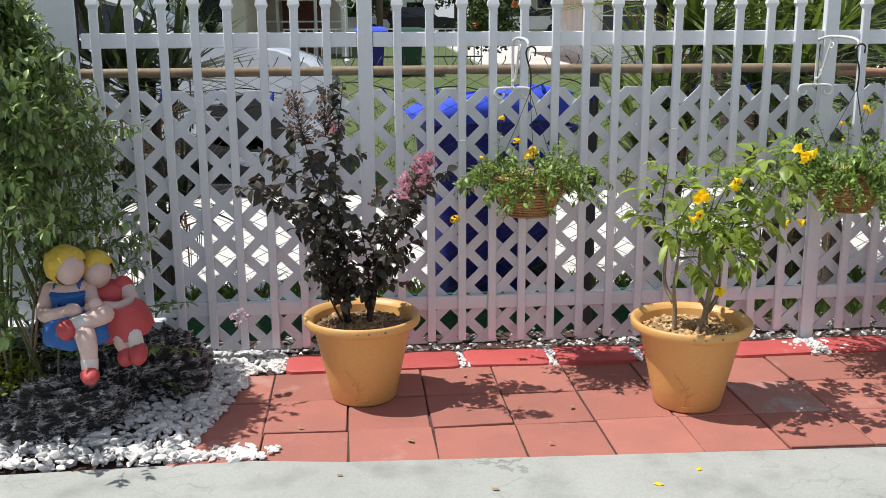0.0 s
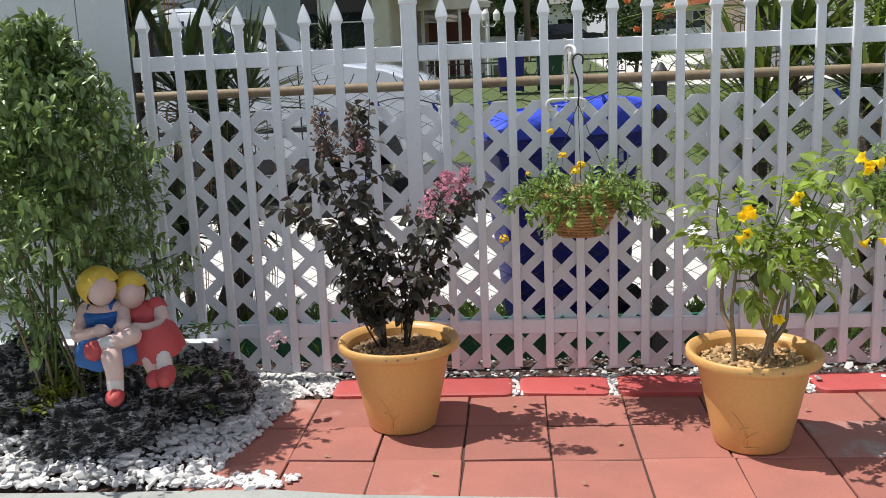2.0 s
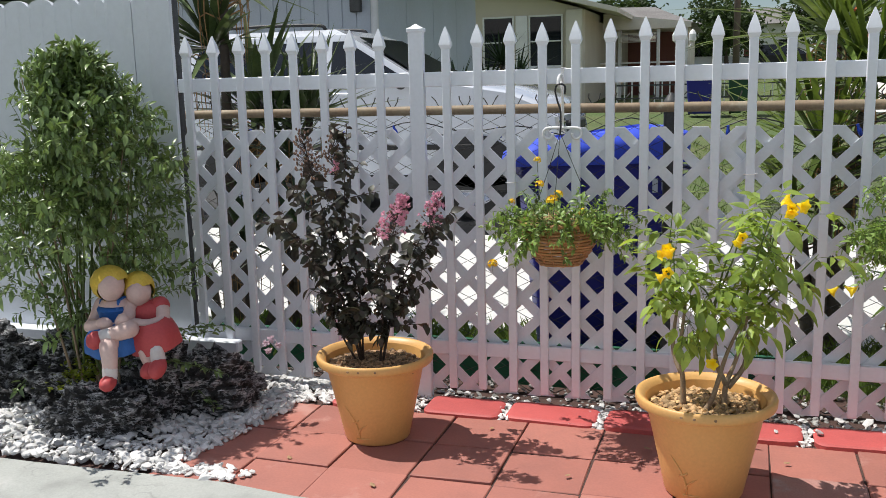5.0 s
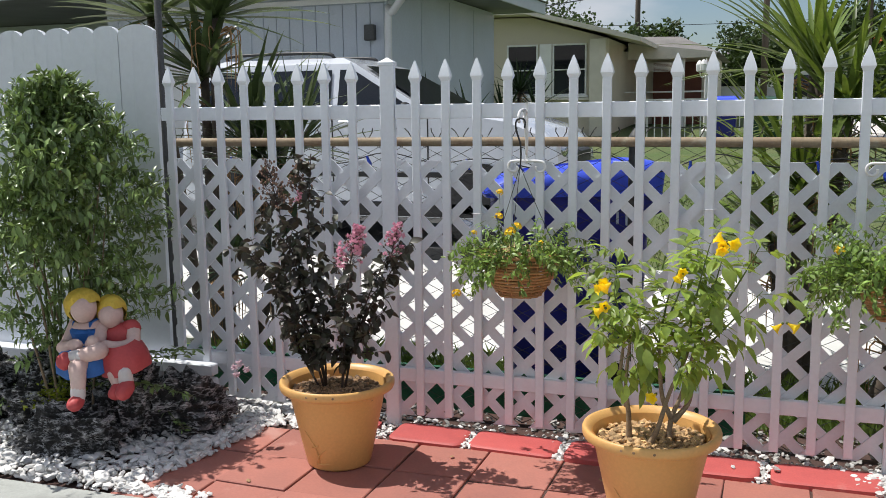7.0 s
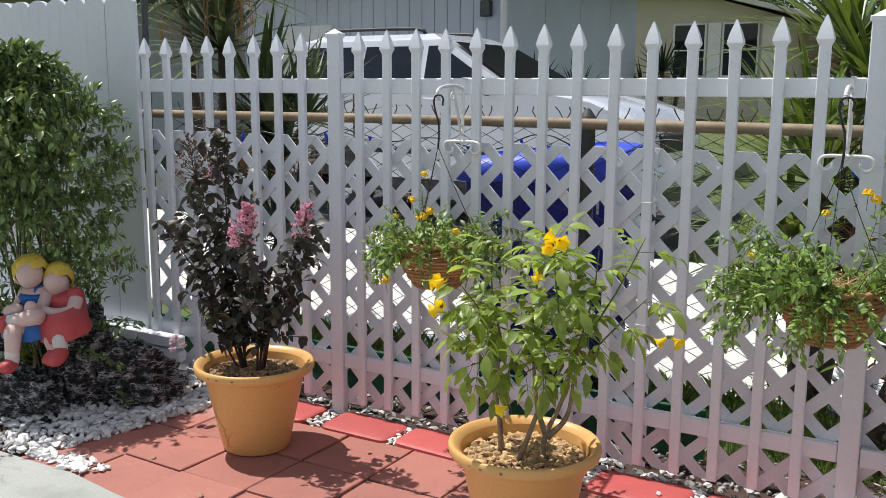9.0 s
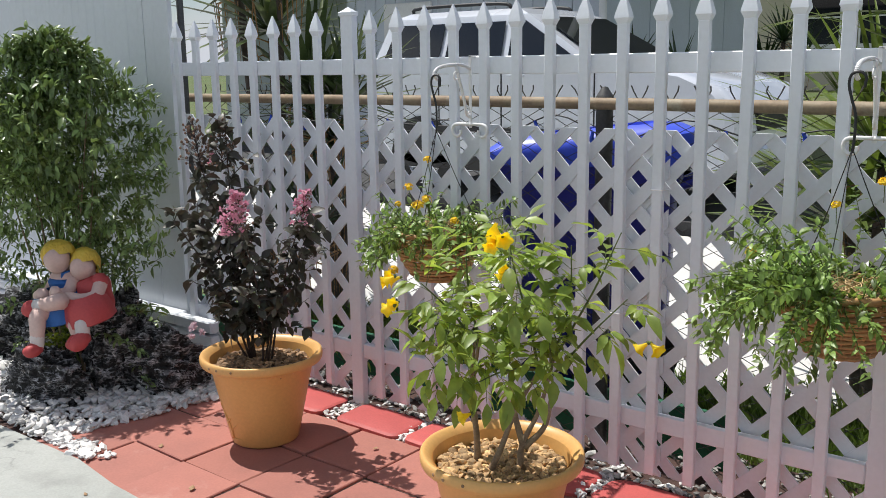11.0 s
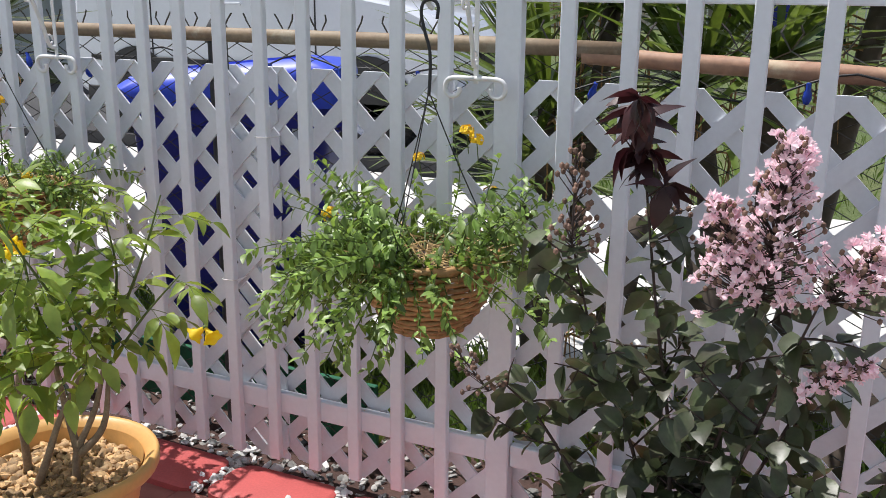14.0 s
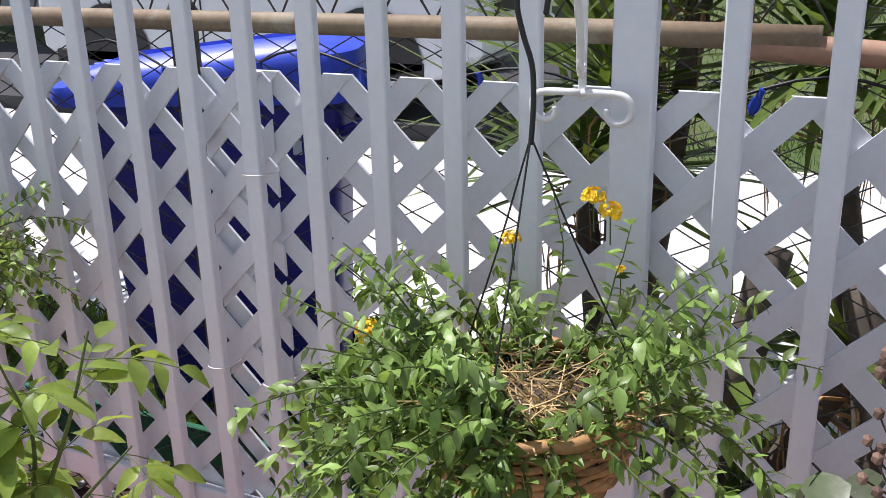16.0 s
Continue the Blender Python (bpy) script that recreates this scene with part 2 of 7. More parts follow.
M_black = material("black_wire", (0.015, 0.015, 0.016), 0.45, 0.1, 20.0, 80, 0.0)
M_iron = material("white_painted_iron", (0.80, 0.80, 0.80), 0.45, 0.05, 20.0, 80, 0.1)
M_pipe = material("rusty_tan_pipe", (0.30, 0.235, 0.15), 0.65, 0.15, 8.0, 80, 0.25, second=(0.20, 0.12, 0.07), amount=0.8, stain=(0.40, 0.36, 0.27), stain_at=0.6)
M_cane = material("split_cane", (0.46, 0.29, 0.185), 0.6, 0.15, 6.0, 70, 0.3, second=(0.26, 0.11, 0.075), amount=1.0, stain=(0.55, 0.44, 0.30), stain_at=0.58)
M_steel = material("weathered_steel", (0.10, 0.10, 0.10), 0.55, 0.2, 10.0, 90, 0.2, metal=0.5)
M_wire = material("galvanised_wire", (0.07, 0.068, 0.062), 0.6, 0.2, 10.0, 90, 0.0, metal=0.3, second=(0.08, 0.06, 0.05))
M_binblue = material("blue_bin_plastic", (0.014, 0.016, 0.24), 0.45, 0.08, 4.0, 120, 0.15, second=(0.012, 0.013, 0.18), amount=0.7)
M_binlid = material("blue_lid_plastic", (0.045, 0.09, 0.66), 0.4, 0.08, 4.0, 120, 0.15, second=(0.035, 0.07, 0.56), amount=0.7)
M_bingreen = material("green_bin_plastic", (0.012, 0.06, 0.03), 0.5, 0.1, 4.0, 120, 0.1)
M_tyre = material("black_rubber", (0.02, 0.02, 0.02), 0.8, 0.2, 10.0, 80, 0.2)
M_car = material("silver_white_car_paint", (0.64, 0.67, 0.73), 0.25, 0.02, 1.0, 30, 0.0, second=(0.60, 0.63, 0.69), coat=1.0)
M_glass = glass_material("tinted_glass", (0.012, 0.014, 0.017))
M_chrome = material("bright_metal", (0.6, 0.6, 0.62), 0.25, 0.05, 8.0, 60, 0.0, metal=0.9)
M_trimblack = material("black_trim", (0.02, 0.02, 0.022), 0.55, 0.1, 8.0, 60, 0.0)
M_siding = material("pale_grey_siding", (0.52, 0.565, 0.63), 0.7, 0.05, 1.2, 40, 0.1, second=(0.46, 0.49, 0.53), amount=0.6)
# soffit grey darkened to put the shade under the eaves into the colour
M_soffit = material("soffit_shade_grey", (0.20, 0.205, 0.21), 0.75, 0.06, 1.0, 40, 0.1)
M_shingle = material("grey_roof_shingle", (0.20, 0.19, 0.18), 0.9, 0.25, 1.5, 25, 0.5, 0.01, second=(0.13, 0.12, 0.115), amount=0.8)
M_beige = material("beige_stucco", (0.55, 0.50, 0.40), 0.9, 0.07, 1.2, 50, 0.4, 0.004, second=(0.47, 0.43, 0.34), amount=0.6)
M_cream = material("cream_trim", (0.66, 0.62, 0.53), 0.8, 0.06, 2.0, 50, 0.1)
M_brown = material("red_brown_wall", (0.16, 0.06, 0.045), 0.85, 0.15, 2.0, 40, 0.2)
M_orangeroof = material("orange_roof_tile", (0.66, 0.20, 0.07), 0.85, 0.15, 1.5, 25, 0.4, 0.01)
M_white = material("white_paint", (0.78, 0.78, 0.77), 0.6, 0.05, 2.0, 50, 0.1)
M_pole = material("wood_pole", (0.12, 0.095, 0.075), 0.9, 0.2, 4.0, 40, 0.3)
M_skin = material("statue_flesh_paint", (0.66, 0.48, 0.43), 0.6, 0.06, 12.0, 90, 0.15, second=(0.56, 0.38, 0.34), amount=0.8, stain=(0.52, 0.36, 0.31), stain_at=0.66)
M_hair = material("statue_yellow_paint", (0.68, 0.49, 0.07), 0.55, 0.1, 25.0, 60, 0.8, 0.006, second=(0.62, 0.38, 0.03), amount=0.8)
M_dressblue = material("statue_blue_paint", (0.025, 0.13, 0.42), 0.6, 0.08, 12.0, 90, 0.15)
M_dressred = material("statue_red_paint", (0.47, 0.065, 0.065), 0.6, 0.08, 12.0, 90, 0.15, second=(0.42, 0.06, 0.07))
M_sock = material("statue_white_paint", (0.70, 0.66, 0.64), 0.6, 0.05, 12.0, 90, 0.1)
M_bulb = material("blue_bulb_plastic", (0.02, 0.06, 0.45), 0.25, 0.05, 8.0, 60, 0.0)
M_asphalt = material("asphalt", (0.055, 0.055, 0.057), 0.9, 0.2, 1.0, 90, 0.5, 0.004)
M_moss = material("mossy_leaf", (0.16, 0.20, 0.02), 0.7, 0.2, 30.0, 90, 0.1, island=0.4, leaf=0.3)
M_turf = material("green_turf_strip", (0.012, 0.13, 0.06), 0.7, 0.15, 6.0, 90, 0.2, second=(0.01, 0.09, 0.045), amount=0.8)


def rock_material():
    """Black pitted stone, lightened on its ridges and along thin crests."""
    m = bpy.data.materials.new("black_pitted_rock")
    m.use_nodes = True
    n, l = m.node_tree.nodes, m.node_tree.links
    b = n["Principled BSDF"]
    tc, mp, fine, band, big, geo = (n.new("ShaderNode" + k) for k in ("TexCoord", "Mapping", "TexNoise", "TexNoise", "TexNoise", "NewGeometry"))
    mp.inputs["Scale"].default_value = (17, 17, 48)
    l.new(tc.outputs["Object"], mp.inputs["Vector"])
    l.new(mp.outputs["Vector"], band.inputs["Vector"])
    for tex, s, d in ((fine, 160, 6), (band, 1.0, 6), (big, 22, 5)):
        tex.inputs["Scale"].default_value, tex.inputs["Detail"].default_value, tex.inputs["Roughness"].default_value = s, d, 0.65
    l.new(tc.outputs["Object"], fine.inputs["Vector"])
    l.new(tc.outputs["Object"], big.inputs["Vector"])
    edge, ramp, mix = n.new("ShaderNodeMapRange"), n.new("ShaderNodeValToRGB"), n.new("ShaderNodeMix")
    edge.inputs[1].default_value, edge.inputs[2].default_value = 0.50, 0.64
    edge.inputs[3].default_value, edge.inputs[4].default_value = 0.0, 0.55
    l.new(geo.outputs["Pointiness"], edge.inputs[0])

    def calc(kind, one, two):
        q = n.new("ShaderNodeMath")
        q.operation = kind
        for k, val in enumerate((one, two)):
            if isinstance(val, float):
                q.inputs[k].default_value = val
            elif val is not None:
                l.new(val, q.inputs[k])
        return q.outputs[0]

    # thin pale crests where the stretched grain folds, in patches
    crest = calc("ABSOLUTE", calc("SUBTRACT", band.outputs["Fac"], 0.5), None)
    crest = calc("MAXIMUM", calc("SUBTRACT", 1.0, calc("MULTIPLY", crest, 17.0)), 0.0)
    patch = calc("MAXIMUM", calc("MULTIPLY", calc("SUBTRACT", big.outputs["Fac"], 0.40), 3.2), 0.0)
    lit = calc("ADD", calc("MULTIPLY", crest, patch), calc("MULTIPLY", edge.outputs[0], calc("MULTIPLY", fine.outputs["Fac"], 1.8)))
    ramp.color_ramp.elements[0].position, ramp.color_ramp.elements[1].position = 0.10, 0.62
    l.new(lit, ramp.inputs["Fac"])
    mix.data_type = "RGBA"
    mix.inputs[6].default_value, mix.inputs[7].default_value = (0.021, 0.020, 0.019, 1), (0.58, 0.58, 0.59, 1)
    l.new(ramp.outputs["Color"], mix.inputs[0])
    l.new(mix.outputs[2], b.inputs["Base Color"])
    b.inputs["Roughness"].default_value = 0.8
    bp, h = n.new("ShaderNodeBump"), n.new("ShaderNodeMath")
    h.operation = "ADD"
    l.new(fine.outputs["Fac"], h.inputs[0])
    l.new(band.outputs["Fac"], h.inputs[1])
    bp.inputs["Strength"].default_value, bp.inputs["Distance"].default_value = 1.0, 0.014
    l.new(h.outputs[0], bp.inputs["Height"])
    l.new(bp.outputs["Normal"], b.inputs["Normal"])
    return m


M_rock = rock_material()
M_dracaena = material("dracaena_leaf", (0.12, 0.165, 0.06), 0.35, 0.15, 6.0, 60, 0.1, second=(0.035, 0.06, 0.022), amount=0.9, island=0.5, leaf=0.25)
M_dullpink = material("dull_pink_petal", (0.66, 0.54, 0.58), 0.7, 0.1, 60.0, 200, 0.1, second=(0.56, 0.42, 0.47), amount=0.8, leaf=0.25)

# ---- building blocks ----
class Geo:
    """Vertices and faces of one mesh, gathered bit by bit; each face has a material slot."""

    def __init__(self):
        self.v, self.f, self.m = [], [], []

    def add(self, verts, faces, slot=0, mat=None):
        k = len(self.v)
        self.v += [tuple(mat @ Vector(p)) for p in verts] if mat else [tuple(p) for p in verts]
        self.f += [tuple(i + k for i in f) for f in faces]
        self.m += [slot] * len(faces)
        return self

    def mesh(self, name, mats, smooth=False):
        me = bpy.data.meshes.new(name)
        me.from_pydata(self.v, [], self.f)
        for mt in mats if isinstance(mats, (list, tuple)) else [mats]:
            me.materials.append(mt)
        me.polygons.foreach_set("material_index", self.m)
        me.polygons.foreach_set("use_smooth", [bool(smooth)] * len(self.f))
        if smooth and smooth is not True:
            me.set_sharp_from_angle(angle=radians(smooth))
        me.update()
        return me


def rise(y):
    """The land climbs gently away from the garden."""
    return 0.04 * min(max(y - 12.0, 0.0), 34.0)


def thing(name, loc, label, category, group="", turn=0.0):
    ob = new(name)
    ob.empty_display_size = 0.1
    ob.matrix_basis = pose(loc[0], loc[1], loc[2] + rise(loc[1]), 0, 0, turn)
    return tagged(ob, label, category, group)


def part(name, geo, mats, parent, label="", smooth=False, kind=""):
    ob = new(name, geo if isinstance(geo, bpy.types.Mesh) else geo.mesh(name, mats, smooth))
    ob.parent = parent
    return tagged(ob, label, kind=kind)


def solo(name, geo, mats, label, category, group="", kind="", smooth=False, loc=(0, 0, 0)):
    ob = new(name, geo if isinstance(geo, bpy.types.Mesh) else geo.mesh(name, mats, smooth))
    ob.location = loc
    return tagged(ob, label, category, group, kind)


def box(g, x0, x1, y0, y1, z0, z1, b=0.0, slot=0, mat=None):
    """A box, its edges chamfered by b."""
    if b <= 0:
        v = [(x, y, z) for x in (x0, x1) for y in (y0, y1) for z in (z0, z1)]
        return g.add(v, [(0, 1, 3, 2), (4, 6, 7, 5), (0, 4, 5, 1), (2, 3, 7, 6), (0, 2, 6, 4), (1, 5, 7, 3)], slot, mat)
    v, at = [], {}
    for i, x in enumerate((x0, x1)):
        for j, y in enumerate((y0, y1)):
            for k, z in enumerate((z0, z1)):
                sx, sy, sz = (b, -b)[i], (b, -b)[j], (b, -b)[k]
                for a, p in (("x", (x, y + sy, z + sz)), ("y", (x + sx, y, z + sz)), ("z", (x + sx, y + sy, z))):
                    at[i, j, k, a] = len(v)
                    v.append(p)
    f = []
    for i in (0, 1):
        q = [at[i, 0, 0, "x"], at[i, 1, 0, "x"], at[i, 1, 1, "x"], at[i, 0, 1, "x"]]
        f.append(q if i else q[::-1])
        q = [at[0, i, 0, "y"], at[0, i, 1, "y"], at[1, i, 1, "y"], at[1, i, 0, "y"]]
        f.append(q if i else q[::-1])
        q = [at[0, 0, i, "z"], at[1, 0, i, "z"], at[1, 1, i, "z"], at[0, 1, i, "z"]]
        f.append(q if i else q[::-1])
        for j in (0, 1):
            s = i ^ j
            q = [at[i, j, 0, "x"], at[i, j, 1, "x"], at[i, j, 1, "y"], at[i, j, 0, "y"]]
            f.append(q if s else q[::-1])
            q = [at[i, 0, j, "x"], at[i, 0, j, "z"], at[i, 1, j, "z"], at[i, 1, j, "x"]]
            f.append(q if s else q[::-1])
            q = [at[0, i, j, "y"], at[1, i, j, "y"], at[1, i, j, "z"], at[0, i, j, "z"]]
            f.append(q if s else q[::-1])
            for k in (0, 1):
                q = [at[i, j, k, a] for a in "xyz"]
                f.append(q if (i + j + k) % 2 else q[::-1])
    return g.add(v, f, slot, mat)


def lathe(g, profile, n=32, slot=0, mat=None, wave=None):
    """Turns (radius, height) pairs round the z axis. wave(angle, i): a factor on the radius."""
    v, f = [], []
    for i, (r, z) in enumerate(profile):
        for k in range(n):
            a = 2 * math.pi * k / n
            s = wave(a, i) if wave else 1.0
            v.append((r * s * math.cos(a), r * s * math.sin(a), z))
    for i in range(len(profile) - 1):
        for k in range(n):
            j = (k + 1) % n
            f.append((i * n + k, i * n + j, (i + 1) * n + j, (i + 1) * n + k))
    return g.add(v, f, slot, mat)


def tube(g, pts, radii, n=6, slot=0, cap=True):
    """A round rod along points, with one radius or one for each point."""
    pts = [Vector(p) for p in pts]
    radii = [radii] * len(pts) if isinstance(radii, (int, float)) else radii
    v, f, side = [], [], None
    for i, p in enumerate(pts):
        d = (pts[min(i + 1, len(pts) - 1)] - pts[max(i - 1, 0)]).normalized()
        if side is None:
            side = d.orthogonal().normalized()
        side = (side - d * side.dot(d)).normalized()
        up = d.cross(side)
        v += [p + radii[i] * (math.cos(2 * math.pi * k / n) * side + math.sin(2 * math.pi * k / n) * up) for k in range(n)]
    for i in range(len(pts) - 1):
        f += [(i * n + k, i * n + (k + 1) % n, (i + 1) * n + (k + 1) % n, (i + 1) * n + k) for k in range(n)]
    if cap:
        f += [tuple(range(n))[::-1], tuple(range((len(pts) - 1) * n, len(pts) * n))]
    return g.add(v, f, slot)


def curve(pts, steps=6):
    """A smooth line through points (Catmull-Rom)."""
    p = [Vector(q) for q in pts]
    p = [2 * p[0] - p[1], *p, 2 * p[-1] - p[-2]]
    out = []
    for i in range(1, len(p) - 2):
        for s in range(steps):
            t = s / steps
            out.append(0.5 * (2 * p[i] + (p[i + 1] - p[i - 1]) * t + (2 * p[i - 1] - 5 * p[i] + 4 * p[i + 1] - p[i + 2]) * t * t
                              + (3 * p[i] - p[i - 1] - 3 * p[i + 1] + p[i + 2]) * t ** 3))
    return out + [p[-2]]


def ball_mesh(sub):
    bm = bmesh.new()
    bmesh.ops.create_icosphere(bm, subdivisions=sub, radius=1.0)
    v, f = [tuple(q.co) for q in bm.verts], [tuple(q.index for q in k.verts) for k in bm.faces]
    bm.free()
    return v, f


BALL = {s: ball_mesh(s) for s in (1, 2, 3, 5)}


def blob(g, centre, size, sub=2, rough=0.0, freq=1.0, seed=0.0, slot=0, turn=(0, 0, 0)):
    v, f = BALL[sub]
    m = pose(*centre, *turn) @ Matrix.Diagonal((*size, 1))
    if rough:
        v = [Vector(p) * (1 + rough * noise.noise(Vector(p) * freq + Vector((seed, seed * 1.7, 0)))) for p in v]
    return g.add(v, f, slot, m)


rnd = random.Random(11)


def chip(g, x, y, z, s, r=rnd):
    """One angular stone chip, lying flat-ish."""
    v, f = BALL[1]
    a, b, c = s * r.uniform(0.75, 1.35), s * r.uniform(0.55, 0.85), s * r.uniform(0.35, 0.6)
    vv = [(p[0] * a * r.uniform(0.75, 1.2), p[1] * b * r.uniform(0.75, 1.2), p[2] * c * r.uniform(0.75, 1.15)) for p in v]
    g.add(vv, f, 0, pose(x, y, z, r.uniform(-30, 30), r.uniform(-30, 30), r.uniform(0, 360)))


def pebble(g, x, y, z, s, r=rnd):
    v, f = BALL[1]
    m = pose(x, y, z, r.uniform(-40, 40), r.uniform(-40, 40), r.uniform(0, 360)) @ Matrix.Diagonal((s * r.uniform(0.8, 1.4), s * r.uniform(0.7, 1.0), s * r.uniform(0.5, 0.8), 1))
    g.add([(p[0] * r.uniform(0.85, 1.12), p[1] * r.uniform(0.85, 1.12), p[2]) for p in v], f, 0, m)

# ---- the setting ----
FENCE_Y = 4.30
POST_A = -0.07                 # first full post
STEP = 0.136                   # from picket to picket
BAY = 2.065                    # from post to post

g = Geo()
N = 60
R = [-220 + 440 * i / N for i in range(N + 1)]
R = sorted([math.copysign(abs(r / 220) ** 2.2 * 420, r) for r in R])
g.add([(x, y + 5, -0.045 + (0.02 * noise.noise(Vector((x * 0.4, y * 0.4, 0))) if abs(x) < 60 and y > 5 else 0) + rise(y + 5)) for y in R for x in R],
      [(j * (N + 1) + i, j * (N + 1) + i + 1, (j + 1) * (N + 1) + i + 1, (j + 1) * (N + 1) + i) for j in range(N) for i in range(N)])
solo("ground", g, M_ground, "patchy green lawn and bare earth reaching far off", "ground", kind="structure", smooth=True)

g = Geo()
edge = [(-6.0, 3.28), (-1.3, 3.225), (-0.9, 3.235), (-0.49, 3.245), (-0.2, 3.205), (0.6, 3.17), (1.72, 3.125), (3.2, 3.06), (6.0, 2.95)]
top = [(x, y, 0.004) for x, y in edge] + [(6, -6, 0.004), (-6, -6, 0.004)]
k = len(top)
g.add(top + [(x, y, -0.12) for x, y, z in top], [tuple(range(k))[::-1]] + [(i, (i + 1) % k, (i + 1) % k + k, i + k) for i in range(k)])
solo("patio_slab", g, M_slab, "worn grey-green painted concrete patio slab", "patio", kind="structure")

g = Geo()
box(g, -9, 6.5, 5.47, 8.75, -0.12, 0.0, 0.01)
solo("driveway", g, M_walk, "pale sunlit concrete driveway behind the fence", "driveway", kind="structure")
g = Geo()
box(g, -14, -0.2, 8.78, 12.0, -0.12, 0.11)
solo("parking_strip", g, M_asphalt, "dark asphalt parking strip beside the house", "pavement", kind="structure")
g = Geo()
g.add([(x, y, rise(y) + dz) for dz in (0.02, -0.15) for x, y in ((3.5, 24), (60, 24), (60, 40), (3.5, 40))], [(0, 1, 2, 3), (7, 6, 5, 4), (0, 4, 5, 1), (1, 5, 6, 2), (2, 6, 7, 3), (3, 7, 4, 0)])
solo("road", g, M_walk, "pale concrete side road in the distance", "road", kind="structure")

# bed of earth and sand under the pavers and the gravel
g = Geo()
box(g, -6, 6, 3.0, 4.75, -0.11, -0.009)
solo("soil_bed", g, M_joint, "dark soil bed under pavers and gravel", "soil", kind="structure")

# pavers, in three rows
patio = tagged(new("paver_floor"), "rows of square red-painted concrete pavers", "paving", kind="structure")
PAVE = 0.3135
variants = []
for i in range(4):
    g = Geo()
    w = 0.1550 - 0.0010 * i
    box(g, -w, w, -w, w, -0.05, 0.0, 0.003)
    g.v = [(x + rnd.uniform(-0.001, 0.001), y + rnd.uniform(-0.001, 0.001), z) for x, y, z in g.v]
    variants.append(g.mesh("paver", M_paver))
g = Geo()
box(g, -0.1545, 0.1545, -0.1545, 0.1545, -0.05, 0.0, 0.004)
worn = g.mesh("paver", M_paver_worn)
for row, yc in enumerate((3.9475, 3.6325, 3.3225)):
    for col in range(-2, 15):
        xc = -0.177 + PAVE * (col + 0.5) + (0.0 if row < 2 else 0.004)
        if yc + 0.157 < 3.0:
            continue
        ob = part("paver", worn if (row, col) == (1, 5) else variants[rnd.randrange(4)], None, patio, "worn greyish paver" if (row, col) == (1, 5) else "")
        ob.matrix_basis = pose(xc, yc, -0.002 + rnd.uniform(-0.005, 0.005), rnd.uniform(-0.8, 0.8), rnd.uniform(-0.8, 0.8), rnd.uniform(-0.9, 0.9) + rnd.choice((0, 180)))

# red edging blocks with rounded ends
def edging_block(x0, x1):
    L, D, H, r, b = (x1 - x0) / 2, 0.102, 0.05, 0.04 if x0 < 1.1 else 0.055, 0.007
    ring = []
    for cx, cy, a0 in ((L - r, D - r, 0), (-L + r, D - r, 90), (-L + r, -D + r, 180), (L - r, -D + r, 270)):
        ring += [(cx + r * math.cos(radians(a0 + 15 * i)), cy + r * math.sin(radians(a0 + 15 * i))) for i in range(7)]
    k = len(ring)
    lay = [(1.0, -0.03), (1.0, H - b), (1 - b / L, H - 0.002), (1 - 2.2 * b / L, H)]
    g = Geo()
    for s, z in lay:
        g.v += [(x * s, y * (s if s == 1 else 1 - (1 - s) * L / D) + (0.003 if x0 < 1.1 else 0.010) * noise.noise(Vector((x * 14 + x0 * 9, y * 9, 0))), z) for x, y in ring]
    g.f = [(i * k + j, i * k + (j + 1) % k, (i + 1) * k + (j + 1) % k, (i + 1) * k + j) for i in range(3) for j in range(k)] + [tuple(range(3 * k, 4 * k))]
    g.m = [0] * len(g.f)
    return g


for x0, x1 in ((-0.45, -0.115), (-0.02, 0.315), (0.345, 0.72), (0.755, 1.125), (1.16, 1.52), (1.56, 1.957), (2.017, 2.37), (2.4, 2.76), (2.8, 3.16), (3.2, 3.56), (3.6, 3.96)):
    ob = solo("edging_block", edging_block(x0, x1), M_block, "bright red painted concrete edging block among white gravel", "edging", "edging blocks", smooth=40)
    ob.matrix_basis = pose((x0 + x1) / 2, 4.193, -0.031, rnd.uniform(-1, 1), rnd.uniform(-1, 1), rnd.uniform(-1.2, 1.2))

# ---- picket fence ----
fence = thing("picket_fence", (0, FENCE_Y, 0), "white vinyl picket fence with spear-point tips, in shade", "fence")


def picket_mesh():
    g, w, d = Geo(), 0.0175, 0.010
    box(g, -w, w, -0.028, -0.006, 0.065, 1.541, 0.0025)
    rings = [(0.0175, 0.010, 1.539), (0.0185, 0.0115, 1.543), (0.0255, 0.0165, 1.558), (0.0245, 0.0155, 1.566), (0.0175, 0.011, 1.592), (0.0022, 0.002, 1.632)]
    v = [(sx * a, -0.017 + sy * c, z) for a, c, z in rings for sx, sy in ((-1, -1), (1, -1), (1, 1), (-1, 1))]
    f = [(i * 4 + j, i * 4 + (j + 1) % 4, i * 4 + 4 + (j + 1) % 4, i * 4 + 4 + j) for i in range(5) for j in range(4)] + [(20, 21, 22, 23)]
    g.add(v, f)
    return g.mesh("picket", M_vinyl)


def post_mesh():
    g, w = Geo(), 0.032
    box(g, -w, w, -0.012, 0.022, -0.05, 1.618, 0.003)
    box(g, -0.037, 0.037, -0.017, 0.027, 1.612, 1.630, 0.003)
    g.add([(-0.031, -0.011, 1.6295), (0.031, -0.011, 1.6295), (0.031, 0.021, 1.6295), (-0.031, 0.021, 1.6295), (0, 0.005, 1.648)],
          [(0, 1, 4), (1, 2, 4), (2, 3, 4), (3, 0, 4)])
    return g.mesh("post", M_vinyl)


